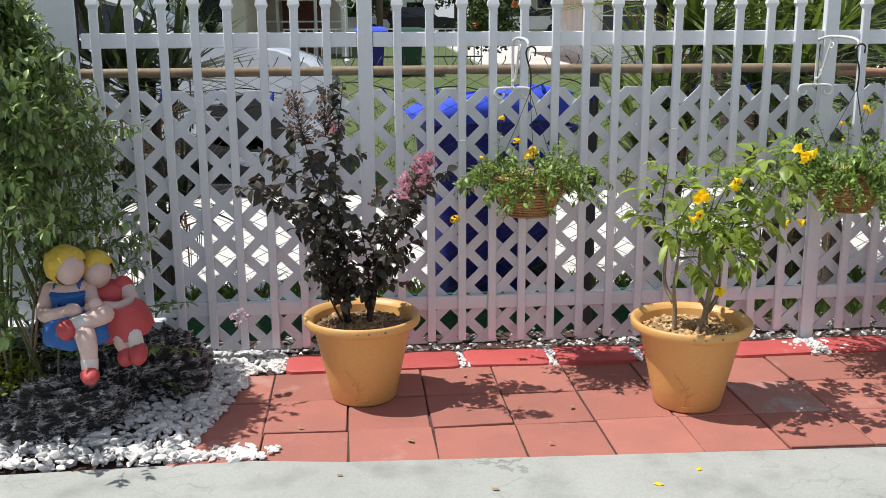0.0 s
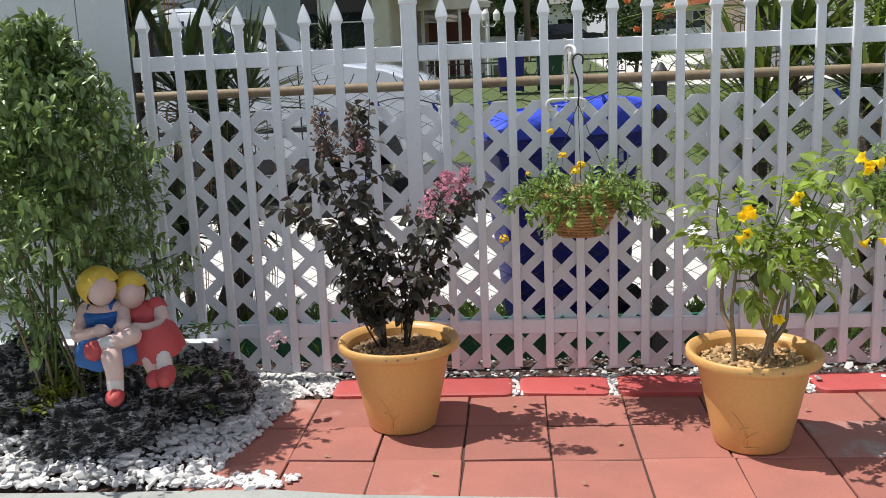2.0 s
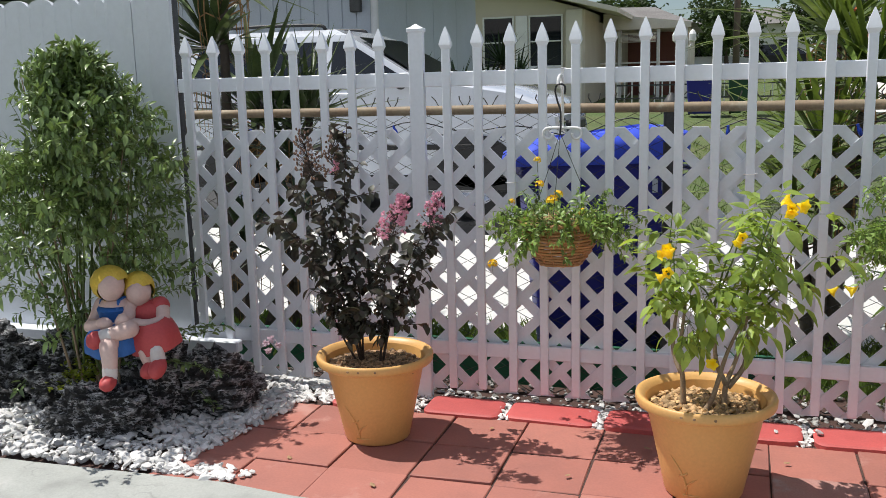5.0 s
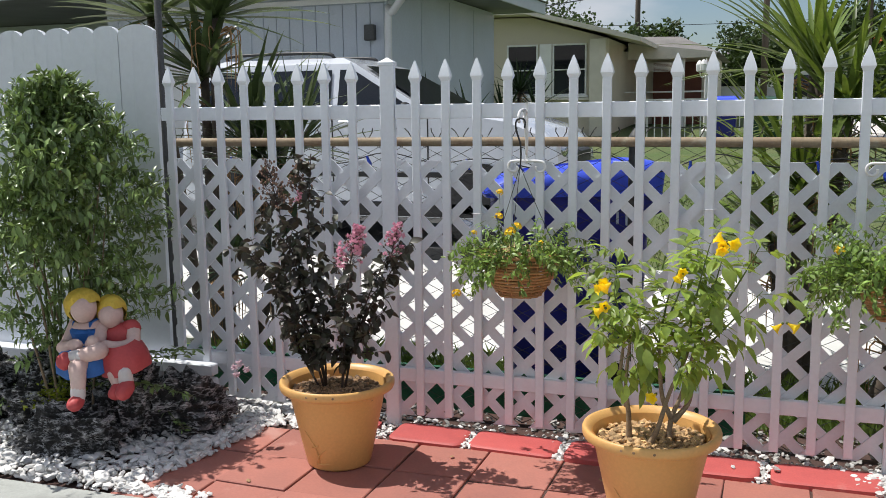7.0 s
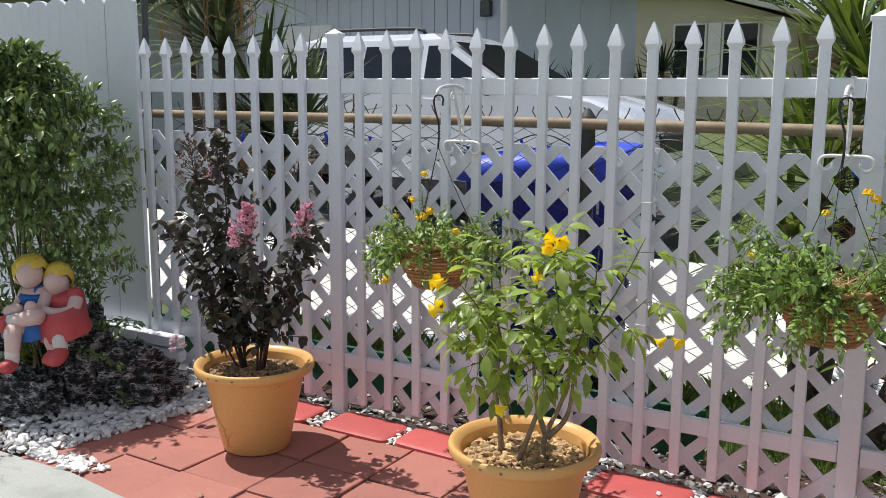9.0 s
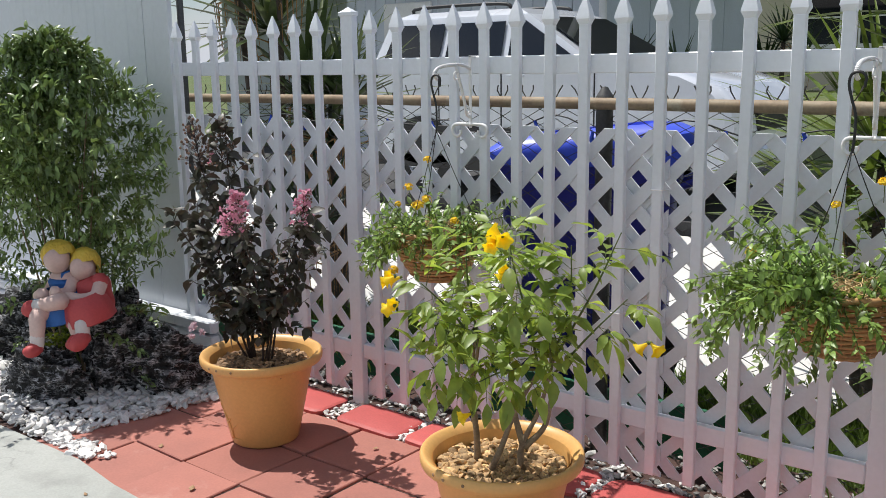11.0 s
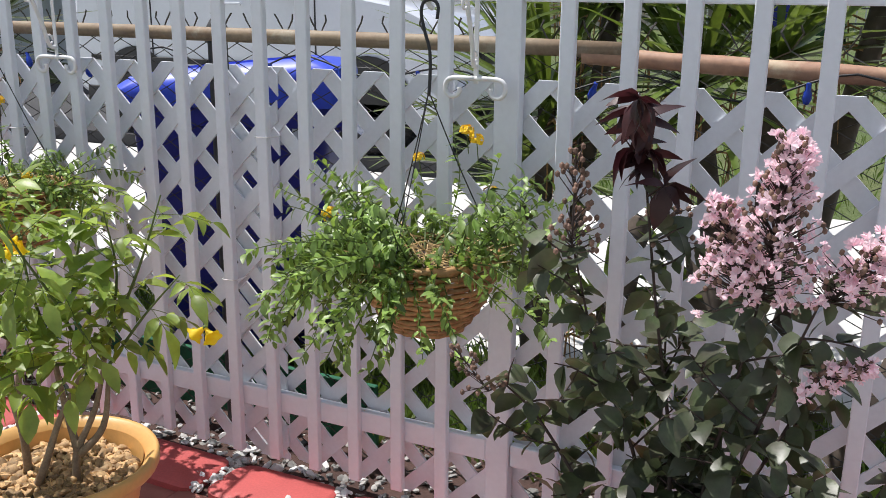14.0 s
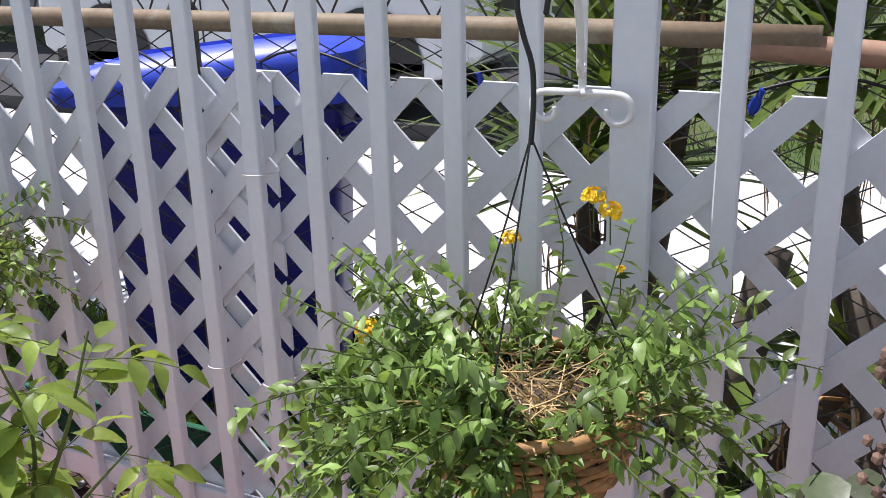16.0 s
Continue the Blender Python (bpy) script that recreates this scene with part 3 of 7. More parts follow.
picket_me, post_me = picket_mesh(), post_mesh()
POSTS = [POST_A + BAY * i for i in range(3)]
for px in POSTS:
    part("post", post_me, None, fence).location = (px, 0, 0)
PICKETS = [POST_A - 0.021 - STEP * k for k in range(1, 9)] + [POST_A + 0.004 + STEP * k for k in range(1, 15)]
PICKETS += [p + 0.016 + 0.1365 * k for p in POSTS[1:] for k in range(1, 15)]
for px in PICKETS:
    ob = part("picket", picket_me, None, fence)
    ob.matrix_basis = pose(px + rnd.uniform(-0.002, 0.002), rnd.uniform(-0.001, 0.001), rnd.uniform(-0.004, 0.004), 0, rnd.uniform(-0.15, 0.15), rnd.uniform(-1.5, 1.5))
SPANS = ((POST_A - 8.6 * STEP, POSTS[0] - 0.0345), (POSTS[0] + 0.0345, POSTS[1] - 0.0345), (POSTS[1] + 0.0345, POSTS[2] - 0.0345), (POSTS[2] + 0.0345, 5.75))
for x0, x1 in SPANS:
    for zc in (1.415, 0.242):
        g = Geo()
        box(g, x0, x1, -0.006, 0.018, zc - 0.031, zc + 0.031, 0.003)
        part("rail", g, M_vinyl, fence)


# ---- lattice ----
def clip(poly, axis, value, keep_below):
    out = []
    for i, p in enumerate(poly):
        q = poly[(i + 1) % len(poly)]
        a, b = (p[axis] <= value) == keep_below, (q[axis] <= value) == keep_below
        if a:
            out.append(p)
        if a != b:
            t = (value - p[axis]) / (q[axis] - p[axis])
            out.append(tuple(p[k] + t * (q[k] - p[k]) for k in range(2)))
    return out


SLAT, L_TOP, L_LOW = 0.042, 1.205, 0.04


def lattice(x0, x1, peak, pitch, back=0.0):
    lat = thing("lattice_panel", (0, FENCE_Y + 0.022 + back, 0), "white plastic diagonal lattice panel tied behind the pickets", "lattice", "lattice panels")
    half = SLAT * math.sqrt(0.5)
    for way, y in ((1, 0.0), (-1, 0.0062)):
        lo = int((x0 - 3 - peak) / pitch) - 2
        for k in range(lo, lo + 60):
            c = peak + pitch * k
            # centre line passes the panel's top edge at 45 degrees
            zc = L_TOP - 0.002
            a, b = (c - way * (zc + 0.5), -0.5), (c + way * 1.0, zc + 1.0)
            poly = [(a[0] - 2 * half / 1.0 * 0.5 * 1.0, a[1]), (a[0] + half, a[1]), (b[0] + half, b[1]), (b[0] - half, b[1])]
            for axis, value, below in ((0, x0, False), (0, x1, True), (1, L_LOW, False), (1, L_TOP, True)):
                poly = clip(poly, axis, value, below) if len(poly) > 2 else []
            if len(poly) < 3:
                continue
            n = len(poly)
            g = Geo()
            if way < 0:
                poly = poly[::-1]
            flat = sum(poly[i][0] * poly[(i + 1) % n][1] - poly[(i + 1) % n][0] * poly[i][1] for i in range(n))
            if flat < 0:
                poly = poly[::-1]
            if abs(flat) < 0.002:
                continue
            g.add([(x, y, z) for x, z in poly] + [(x, y + 0.006, z) for x, z in poly],
                  [tuple(range(n)), tuple(range(n, 2 * n))[::-1]] + [(i + n, (i + 1) % n + n, (i + 1) % n, i) for i in range(n)])
            part("lattice_slat", g, M_lattice, lat)
    return lat


lattice(POST_A - 8.6 * STEP, POSTS[0] - 0.005, -0.063, 0.161)
lattice(POSTS[0] - 0.003, 1.31, -0.031, 0.1618)
lattice(1.14, POSTS[1] - 0.002, 2.074, 0.1562, 0.0135)
lattice(POSTS[1] + 0.002, POSTS[2] + 1.7, 2.085, 0.1625, 0.0135)
for x, z in ((PICKETS[17], 1.02), (PICKETS[16], 0.60), (PICKETS[17], 0.585), (PICKETS[10], 0.98)):
    g = Geo()
    tube(g, curve([(-0.02, 0.03, 0), (-0.021, -0.03, 0.002), (0.021, -0.03, 0.003), (0.02, 0.03, 0), (-0.02, 0.03, 0)], 4), 0.0016, 5)
    ob = solo("zip_tie", g, M_iron, "small white zip tie round a fence picket", "zip tie", "zip ties", smooth=True, loc=(x, FENCE_Y, z))

# ---- tall privacy fence ----
priv = thing("privacy_fence", (0, 4.31, 0), "tall pale vinyl privacy fence with scalloped board tops", "fence")
PX1 = POST_A - 8.75 * STEP
bw = 0.145
for i in range(24):
    x1 = PX1 - bw * i - (0.0 if i == 0 else 0.06)
    x0 = x1 - bw if i else x1 - 0.2
    g, n = Geo(), 8
    prof = [(x0 + (x1 - x0) * s / n, 1.808 + 0.032 * math.sin(math.pi * s / n) ** 0.6) for s in range(n + 1)]
    poly = [(x0, 0.02), (x1, 0.02)] + prof[::-1]
    k = len(poly)
    g.add([(x, -0.012, z) for x, z in poly] + [(x, 0.012, z) for x, z in poly],
          [tuple(range(k)), tuple(range(k, 2 * k))[::-1]] + [(q + k, (q + 1) % k + k, (q + 1) % k, q) for q in range(k)])
    # thin tapering wedges added to catch the sun as bright streaks down the boards
    for xs, zt in ((x0 + 0.002, 1.805), (x0 + 0.5 * (x1 - x0) * rnd.uniform(0.7, 1.4), 1.835)):
        low = zt - rnd.choice((0.08, 0.15, 0.3, 0.6, 1.1))
        g.add([(xs, -0.0118, zt), (xs + 0.0035, -0.0158, zt), (xs + 0.016, -0.0118, zt), (xs + 0.002, -0.0118, low)], [(0, 3, 1), (1, 3, 2), (0, 1, 2)])
    part("board", g, M_privacy, priv)
for z0, z1, dy in ((0.02, 0.085, 0.0), (0.1, 0.155, -0.012), (0.17, 0.225, -0.02)):
    g = Geo()
    box(g, -5.0, PX1, -0.085 + dy * 0.5, -0.0125, z0, z1, 0.006)
    box(g, PX1 + 0.002, PX1 + 0.29, -0.085 + dy * 0.5, -0.042, z0, z1, 0.006)
    part("base_rail", g, M_vinyl, priv)

# upright green box standing in for a strip of turf by the chain-link fence
g = Geo()
box(g, -1.6, 1.45, 4.60, 4.62, -0.05, 0.20, 0.003)
solo("turf_strip", g, M_turf, "low dark green turf strip under the chain-link fence", "edging board")

# ---- pots ----
def pot(loc, turn, label, fill_mat, seed):
    p = thing("flower_pot", loc, label, "flower pot", "ochre pots", turn)
    H = 0.352
    g = Geo()
    prof = [(0.02, 0.0), (0.118, 0.0), (0.126, 0.004), (0.131, 0.012), (0.150, 0.10), (0.172, 0.20), (0.194, H - 0.052), (0.198, H - 0.045)]
    lathe(g, prof, 48)
    lathe(g, [(0.196, H - 0.02), (0.188, H - 0.07), (0.17, H - 0.16), (0.02, H - 0.17)], 48)
    part("pot_body", g, M_pot, p, smooth=40)
    g = Geo()
    lathe(g, [(0.196, H - 0.046), (0.214, H - 0.043), (0.228, H - 0.036), (0.2325, H - 0.026), (0.233, H - 0.010), (0.2305, H - 0.003), (0.225, H), (0.217, H - 0.003), (0.204, H - 0.013), (0.195, H - 0.028)], 56)
    part("rim", g, M_pot, p, smooth=50)
    for a in (4.42, 4.60, 4.88):
        g = Geo()
        lathe(g, [(0.0, 0.0015), (0.0042, 0.0015), (0.0048, 0.0), (0.0048, -0.004)], 10, mat=pose(0.2334 * math.cos(a), 0.2334 * math.sin(a), H - 0.017) @ Vector((math.cos(a), math.sin(a), 0)).to_track_quat("Z", "Y").to_matrix().to_4x4())
        part("rim_plug", g, M_pebble_dark, p, "small dark plug in the rim")
    # raised leaf spray on the wall of the pot
    g = Geo()
    def on_wall(a, z):
        r = 0.131 + (0.194 - 0.131) * (z - 0.012) / (H - 0.064) + 0.001
        return (r * math.cos(a), r * math.sin(a), z)
    for a0, z0, a1, z1, bend in ((4.35, 0.03, 4.05, 0.17, 0.10), (4.30, 0.05, 4.62, 0.10, -0.05), (4.2, 0.10, 4.40, 0.12, 0.06), (4.25, 0.03, 4.7, 0.035, 0.03)):
        tube(g, [on_wall(a0 + (a1 - a0) * t + bend * math.sin(math.pi * t), z0 + (z1 - z0) * t) for t in (0, .2, .4, .6, .8, 1)], [0.003, 0.004, 0.004, 0.0035, 0.003, 0.001], 6)
    part("leaf_relief", g, M_pot, p, smooth=True)
    r = random.Random(seed)
    g = Geo()
    lathe(g, [(0.187, H - 0.062), (0.15, H - 0.056), (0.08, H - 0.05), (0.003, H - 0.048)], 24)
    part("soil", g, M_soil, p, "dark potting soil")
    g = Geo()
    for i in range(760):
        a, rr = r.uniform(0, 6.283), 0.178 * math.sqrt(r.random())
        pebble(g, rr * math.cos(a), rr * math.sin(a), H - 0.056 + 0.01 * (1 - rr / 0.18) + r.uniform(0, 0.010), r.uniform(0.007, 0.0175), r)
    part("mulch", g, fill_mat, p, "tan bark chips and pebbles", kind="stuff", smooth=45)
    return p


POT_L, POT_M, POT_R = (-0.112, 3.815, 0.0), (1.167, 3.611, 0.0), (2.538, 3.80, 0.0)
pot(POT_L, 12, "ochre plastic flower pot with a rolled rim, holding a dark shrub", M_pebble_dark, 1)
pot(POT_M, 0, "ochre plastic flower pot with a rolled rim, filled with tan pebbles", M_pebble, 2)
pot(POT_R, 50, "ochre plastic flower pot under a dark crape myrtle", M_pebble, 3)

# ---- white gravel ----
def in_bed(x, y):
    """Inside the heap of white gravel round the rocks."""
    right = -0.60 if y > 3.95 else (-0.64 if y > 3.7 else -0.64 - (3.7 - y) * 0.36)
    right += 0.04 * noise.noise(Vector((0, y * 6, 3)))
    tongue = y < 3.34 and x < -0.50
    return -3.4 < x and y > 3.232 and y < 4.42 and (x < right or tongue or (y > 4.12 and x < -0.45))


r = random.Random(5)
g = Geo()
for i in range(9500):
    x, y = r.uniform(-3.2, -0.42), r.uniform(3.25, 4.42)
    if not in_bed(x, y) or (x < -2.2 and r.random() < 0.5):
        continue
    h = 0.012 + 0.03 * min(1, max(0, -0.6 - x) * 2)
    chip(g, x, y, r.uniform(0.0, h), r.choice((0.010, 0.013, 0.017, 0.020, 0.024, 0.029)) * r.uniform(0.8, 1.15), r)
for i in range(80):        # strays on the pavers and the slab
    x, y = r.uniform(-0.8, -0.42), r.uniform(3.26, 3.36)
    chip(g, x, y, 0.008, r.uniform(0.01, 0.022), r)
solo("white_gravel", g, M_marble, "loose white marble chips round the rocks", "gravel", kind="stuff", smooth=35)
g = Geo()
GAPS = (-0.07, 0.33, 0.738, 1.137, 1.525, 1.965, 2.38)
for i in range(420):
    x = r.choice(GAPS) + r.gauss(0, 0.022)
    chip(g, x, r.uniform(4.10, 4.31), r.uniform(-0.01, 0.012), r.uniform(0.008, 0.02), r)
for i in range(130):
    chip(g, 1.965 + r.gauss(0, 0.05), 4.2 + r.gauss(0, 0.05), r.uniform(0, 0.018), r.uniform(0.012, 0.026), r)
for i in range(260):
    chip(g, r.uniform(-0.5, 4.0), r.uniform(4.28, 4.42), r.uniform(-0.012, 0.012), r.uniform(0.01, 0.024), r)
for x, y in ((1.58, 4.19), (0.12, 4.1), (0.62, 4.1), (1.48, 4.12), (1.42, 4.16), (0.9, 4.11), (1.62, 4.105), (2.05, 4.1), (1.86, 4.12)):
    chip(g, x, y, 0.028 if y > 4.12 else 0.008, 0.026 if x == 1.58 else 0.012, r)
solo("gravel_between_blocks", g, M_marble, "white marble chips in the gaps between the red blocks", "gravel", kind="stuff", smooth=35)
g = Geo()
for i in range(2600):
    x = r.uniform(-1.2, 4.6)
    chip(g, x, r.uniform(4.27, 4.72), r.uniform(-0.02, 0.006), r.uniform(0.007, 0.02), r)
solo("grey_gravel", g, M_greystone, "dirty grey stone chips and litter under the fence", "gravel", kind="stuff", smooth=35)

# ---- rocks ----
def rock(loc, size, seed, turn=0.0, sub=5):
    g = Geo()
    v, f = BALL[sub]
    out = []
    for p in v:
        q = Vector(p)
        s = Vector((seed * 3.1, seed * 1.3, seed))
        lay = q.z * size[2] / 0.03 + 1.5 * noise.noise(q * 1.7 + s)
        d = 1 + 0.30 * noise.noise(q * 1.3 + s) + 0.12 * noise.noise(q * 3.2 + s)
        d += 0.24 * abs(noise.noise(Vector((q.x * 2.2, q.y * 2.2, lay * 1.05)) + s)) * 1.6
        f1 = noise.voronoi(q * 5.5 + s)[0][0]
        f2 = noise.voronoi(Vector((q.x * 11, q.y * 11, q.z * 14)) + s)[0][0]
        d += -0.34 * max(0, 0.34 - f1) * 2 - 0.22 * max(0, 0.40 - f2) * 2
        d += 0.09 * noise.noise(q * 16 + s) + 0.08 * noise.noise(q * 33 + s)
        d += 0.20 * (0.35 - abs(noise.noise(Vector((q.x * 2.0 + 2.5 * q.z, q.y * 2.0, q.z * 8.0)) + s * 1.7)) * 1.6)      # long broken ridges
        o = q * d
        out.append((o.x * size[0], o.y * size[1], max(-0.03, o.z * size[2] + size[2] * 0.55)))
    g.add(out, f)
    ob = solo("rock", g, M_rock, "dark pitted porous rock with pale edges, on white gravel", "rock", "garden rocks", smooth=False)
    ob.matrix_basis = pose(*loc, 0, 0, turn)
    return ob


rock((-1.215, 3.515, 0.0), (0.195, 0.085, 0.145), 1, 14)
rock((-0.905, 3.900, 0.0), (0.165, 0.110, 0.165), 2, 38)
rock((-1.10, 3.775, 0.0), (0.13, 0.10, 0.250), 3, 20)
rock((-1.585, 3.80, 0.0), (0.15, 0.12, 0.170), 4, 40)
rock((-1.70, 3.98, 0.0), (0.19, 0.14, 0.20), 5, 10)
rock((-1.90, 3.78, 0.0), (0.16, 0.12, 0.14), 6, 70)
rock((-1.27, 3.93, 0.0), (0.17, 0.13, 0.23), 7, 0)
rock((-2.15, 3.97, 0.0), (0.2, 0.14, 0.17), 8, 30)

# ---- statue of two seated children, plain painted shapes ----
def statue():
    g = Geo()
    SKIN, HAIR, BLUE, RED, SOCK = range(5)

    def limb(pts, radii, slot):
        tube(g, curve(pts, 5), [radii[0] + (radii[-1] - radii[0]) * i / (5 * (len(pts) - 1)) for i in range(5 * (len(pts) - 1) + 1)], 12, slot)
        for p, q in ((pts[0], radii[0]), (pts[-1], radii[-1])):
            blob(g, p, (q, q, q), 2, slot=slot)

    def cap(c, s, turn):
        """Hair: a lumpy cap over the crown and the back of the head."""
        v, f = BALL[3]
        m = pose(*c, 0, 0, turn)
        keep = [k for k, p in enumerate(v) if not (p[1] < -0.42 and p[2] < 0.22 and abs(p[0]) < 0.72)]
        at = {k: i for i, k in enumerate(keep)}
        vv = []
        for k in keep:
            p = Vector(v[k])
            lump = 1 + 0.05 * math.sin(p.x * 16 + 5 * p.z) * math.cos(p.z * 11 + p.y * 9) + 0.09 * noise.noise(p * 3)
            vv.append((p.x * s[0] * lump, p.y * s[1] * lump, p.z * s[2] * lump * (1.12 if p.z < 0 else 1)))
        g.add(vv, [tuple(at[i] for i in q) for q in f if all(i in at for i in q)], HAIR, m)

    # taller figure in blue, one leg crossed
    blob(g, (-1.156, 3.586, 0.622), (0.052, 0.056, 0.060), 3, 0.05, 2, slot=SKIN)
    cap((-1.176, 3.606, 0.634), (0.074, 0.072, 0.070), 55)
    lathe(g, [(0.024, 0.0), (0.020, 0.05)], 12, SKIN, pose(-1.172, 3.622, 0.545))
    lathe(g, [(0.0, -0.02), (0.07, -0.01), (0.078, 0.03), (0.070, 0.07), (0.070, 0.10), (0.076, 0.135), (0.060, 0.148), (0.0, 0.150)], 20, BLUE, pose(-1.172, 3.640, 0.395, 6, 0, 0))
    lathe(g, [(0.030, 0.03), (0.068, 0.018), (0.080, -0.004)], 16, SKIN, pose(-1.172, 3.640, 0.543))
    for x in (-1.212, -1.132):
        tube(g, [(x, 3.575, 0.51), (x, 3.592, 0.558), (x, 3.65, 0.568)], 0.010, 8, BLUE)
    lathe(g, [(0.06, 0.10), (0.095, 0.07), (0.122, 0.03), (0.128, -0.015), (0.10, -0.03), (0.0, -0.03)], 24, BLUE, pose(-1.135, 3.570, 0.400, 12, 0, 0), wave=lambda a, i: 1 + 0.05 * math.sin(7 * a))
    limb([(-1.240, 3.628, 0.535), (-1.258, 3.590, 0.465), (-1.225, 3.525, 0.465), (-1.150, 3.495, 0.487)], [0.031, 0.022], SKIN)
    limb([(-1.105, 3.625, 0.530), (-1.085, 3.580, 0.490), (-1.075, 3.515, 0.495)], [0.029, 0.021], SKIN)
    blob(g, (-1.130, 3.492, 0.492), (0.034, 0.028, 0.026), 2, 0.15, 3, slot=SKIN)
    blob(g, (-1.055, 3.51, 0.508), (0.026, 0.024, 0.026), 2, 0.15, 3, slot=SKIN)
    limb([(-1.16, 3.58, 0.43), (-1.03, 3.515, 0.470), (-1.06, 3.475, 0.462), (-1.105, 3.458, 0.452)], [0.042, 0.027], SKIN)
    limb([(-1.085, 3.462, 0.455), (-1.118, 3.455, 0.450)], [0.031, 0.027], SOCK)
    blob(g, (-1.140, 3.440, 0.438), (0.034, 0.040, 0.036), 3, 0.12, 2, slot=RED, turn=(20, 0, 20))
    limb([(-1.15, 3.58, 0.415), (-1.085, 3.45, 0.420), (-1.068, 3.425, 0.37), (-1.066, 3.418, 0.315)], [0.042, 0.027], SKIN)
    limb([(-1.066, 3.418, 0.330), (-1.066, 3.416, 0.298)], [0.030, 0.028], SOCK)
    blob(g, (-1.062, 3.395, 0.282), (0.032, 0.050, 0.030), 3, 0.12, 2, slot=RED, turn=(0, 0, 22))
    # smaller figure in red, leaning against the first
    blob(g, (-1.078, 3.656, 0.584), (0.049, 0.054, 0.056), 3, 0.05, 2, slot=SKIN)
    cap((-1.092, 3.678, 0.600), (0.064, 0.066, 0.068), 45)
    lathe(g, [(0.022, 0.0), (0.020, 0.05)], 12, SKIN, pose(-1.065, 3.685, 0.515))
    lathe(g, [(0.0, -0.02), (0.07, -0.01), (0.076, 0.03), (0.070, 0.08), (0.074, 0.115), (0.066, 0.135), (0.03, 0.152), (0.0, 0.155)], 20, RED, pose(-1.052, 3.695, 0.395, 6, 0, 0))
    blob(g, (-0.998, 3.685, 0.530), (0.038, 0.036, 0.036), 2, 0.1, 3, slot=RED)
    lathe(g, [(0.06, 0.09), (0.088, 0.06), (0.100, 0.02), (0.104, -0.025), (0.08, -0.035), (0.0, -0.03)], 24, RED, pose(-0.99, 3.620, 0.400, 10, -8, 12), wave=lambda a, i: 1 + 0.04 * math.sin(8 * a + 1))
    limb([(-0.985, 3.675, 0.515), (-0.962, 3.635, 0.478), (-0.99, 3.585, 0.470), (-1.04, 3.560, 0.480)], [0.030, 0.022], SKIN)
    limb([(-1.00, 3.60, 0.385), (-0.955, 3.560, 0.375), (-0.935, 3.552, 0.345)], [0.034, 0.026], SKIN)
    limb([(-0.942, 3.552, 0.375), (-0.935, 3.550, 0.335)], [0.031, 0.029], SOCK)
    limb([(-1.02, 3.60, 0.385), (-0.995, 3.552, 0.375), (-0.978, 3.548, 0.33)], [0.034, 0.026], SKIN)
    blob(g, (-0.925, 3.528, 0.312), (0.034, 0.052, 0.036), 3, 0.12, 2, slot=RED, turn=(25, 0, 8))
    blob(g, (-0.968, 3.538, 0.302), (0.032, 0.048, 0.034), 3, 0.12, 2, slot=RED, turn=(20, 0, -5))
    return solo("garden_statue", g, [M_skin, M_hair, M_dressblue, M_dressred, M_sock],
                "painted statue of two seated figures, blue and red, on a rock", "statue", smooth=60)


statue()


# ---- plants ----
def leaf_mesh(name, length, width, mat, fold=0.25, droop=0.25, tip=1.0):
    """One leaf along +y from its stalk, folded along the midrib and bent down."""
    g = Geo()
    stations = ((0.0, 0.04), (0.18, 0.62), (0.42, 1.0), (0.70, 0.74), (0.9, 0.3), (1.0, 0.0))
    v = []
    for t, w in stations:
        y, z = length * t, -droop * length * t * t
        half = 0.5 * width * w
        v += [(-half, y, z + fold * half), (0, y, z), (half, y, z + fold * half)]
    f = []
    for i in range(len(stations) - 1):
        a = 3 * i
        f += [(a, a + 1, a + 4, a + 3), (a + 1, a + 2, a + 5, a + 4)]
    g.add(v, f)
    return g.mesh(name, mat, True)


def aim(pos, way, roll=0.0, s=1.0):
    """The pose of a leaf at pos that points along way, its face up."""
    d = Vector(way).normalized()
    side = d.cross(Vector((0, 0, 1)))
    side = side.normalized() if side.length > 0.05 else Vector((1, 0, 0))
    up = side.cross(d)
    m = Matrix((side, d, up)).transposed().to_4x4()
    return Matrix.Translation(pos) @ m @ Matrix.Rotation(roll, 4, "Y") @ Matrix.Scale(s, 4)


def scatter(parent, places, meshes, joined_mats, singles, r, name="leaf"):
    """Leaves at the given poses: the first few hundred as parts, the rest joined into one."""
    r.shuffle(places)
    for m in places[:singles]:
        ob = part(name, meshes[r.randrange(len(meshes))], None, parent)
        ob.matrix_basis = m
    if len(places) > singles:
        g = Geo()
        for m in places[singles:]:
            me = meshes[r.randrange(len(meshes))]
            g.add([v.co for v in me.vertices], [tuple(p.vertices) for p in me.polygons], 0, m)
        part("foliage", g, joined_mats, parent, kind="stuff", smooth=True)


def along(pts, r, step, start=0.0):
    """Points and directions along a line, about a step apart."""
    out, left = [], start
    for a, b in zip(pts, pts[1:]):
        d = b - a
        L = d.length
        while left < L and L > 1e-6:
            out.append((a + d * (left / L), d.normalized()))
            left += step * r.uniform(0.7, 1.3)
        left -= L
    return out


def wander(start, way, length, r, bend=0.3, sag=0.0, n=6):
    """A crooked twig."""
    p, d, out = Vector(start), Vector(way).normalized(), [Vector(start)]
    for i in range(n):
        d = (d + bend * Vector((r.uniform(-1, 1), r.uniform(-1, 1), r.uniform(-1, 1))) * 0.5 + Vector((0, 0, -sag))).normalized()
        p = p + d * (length / n)
        out.append(p.copy())
    return out


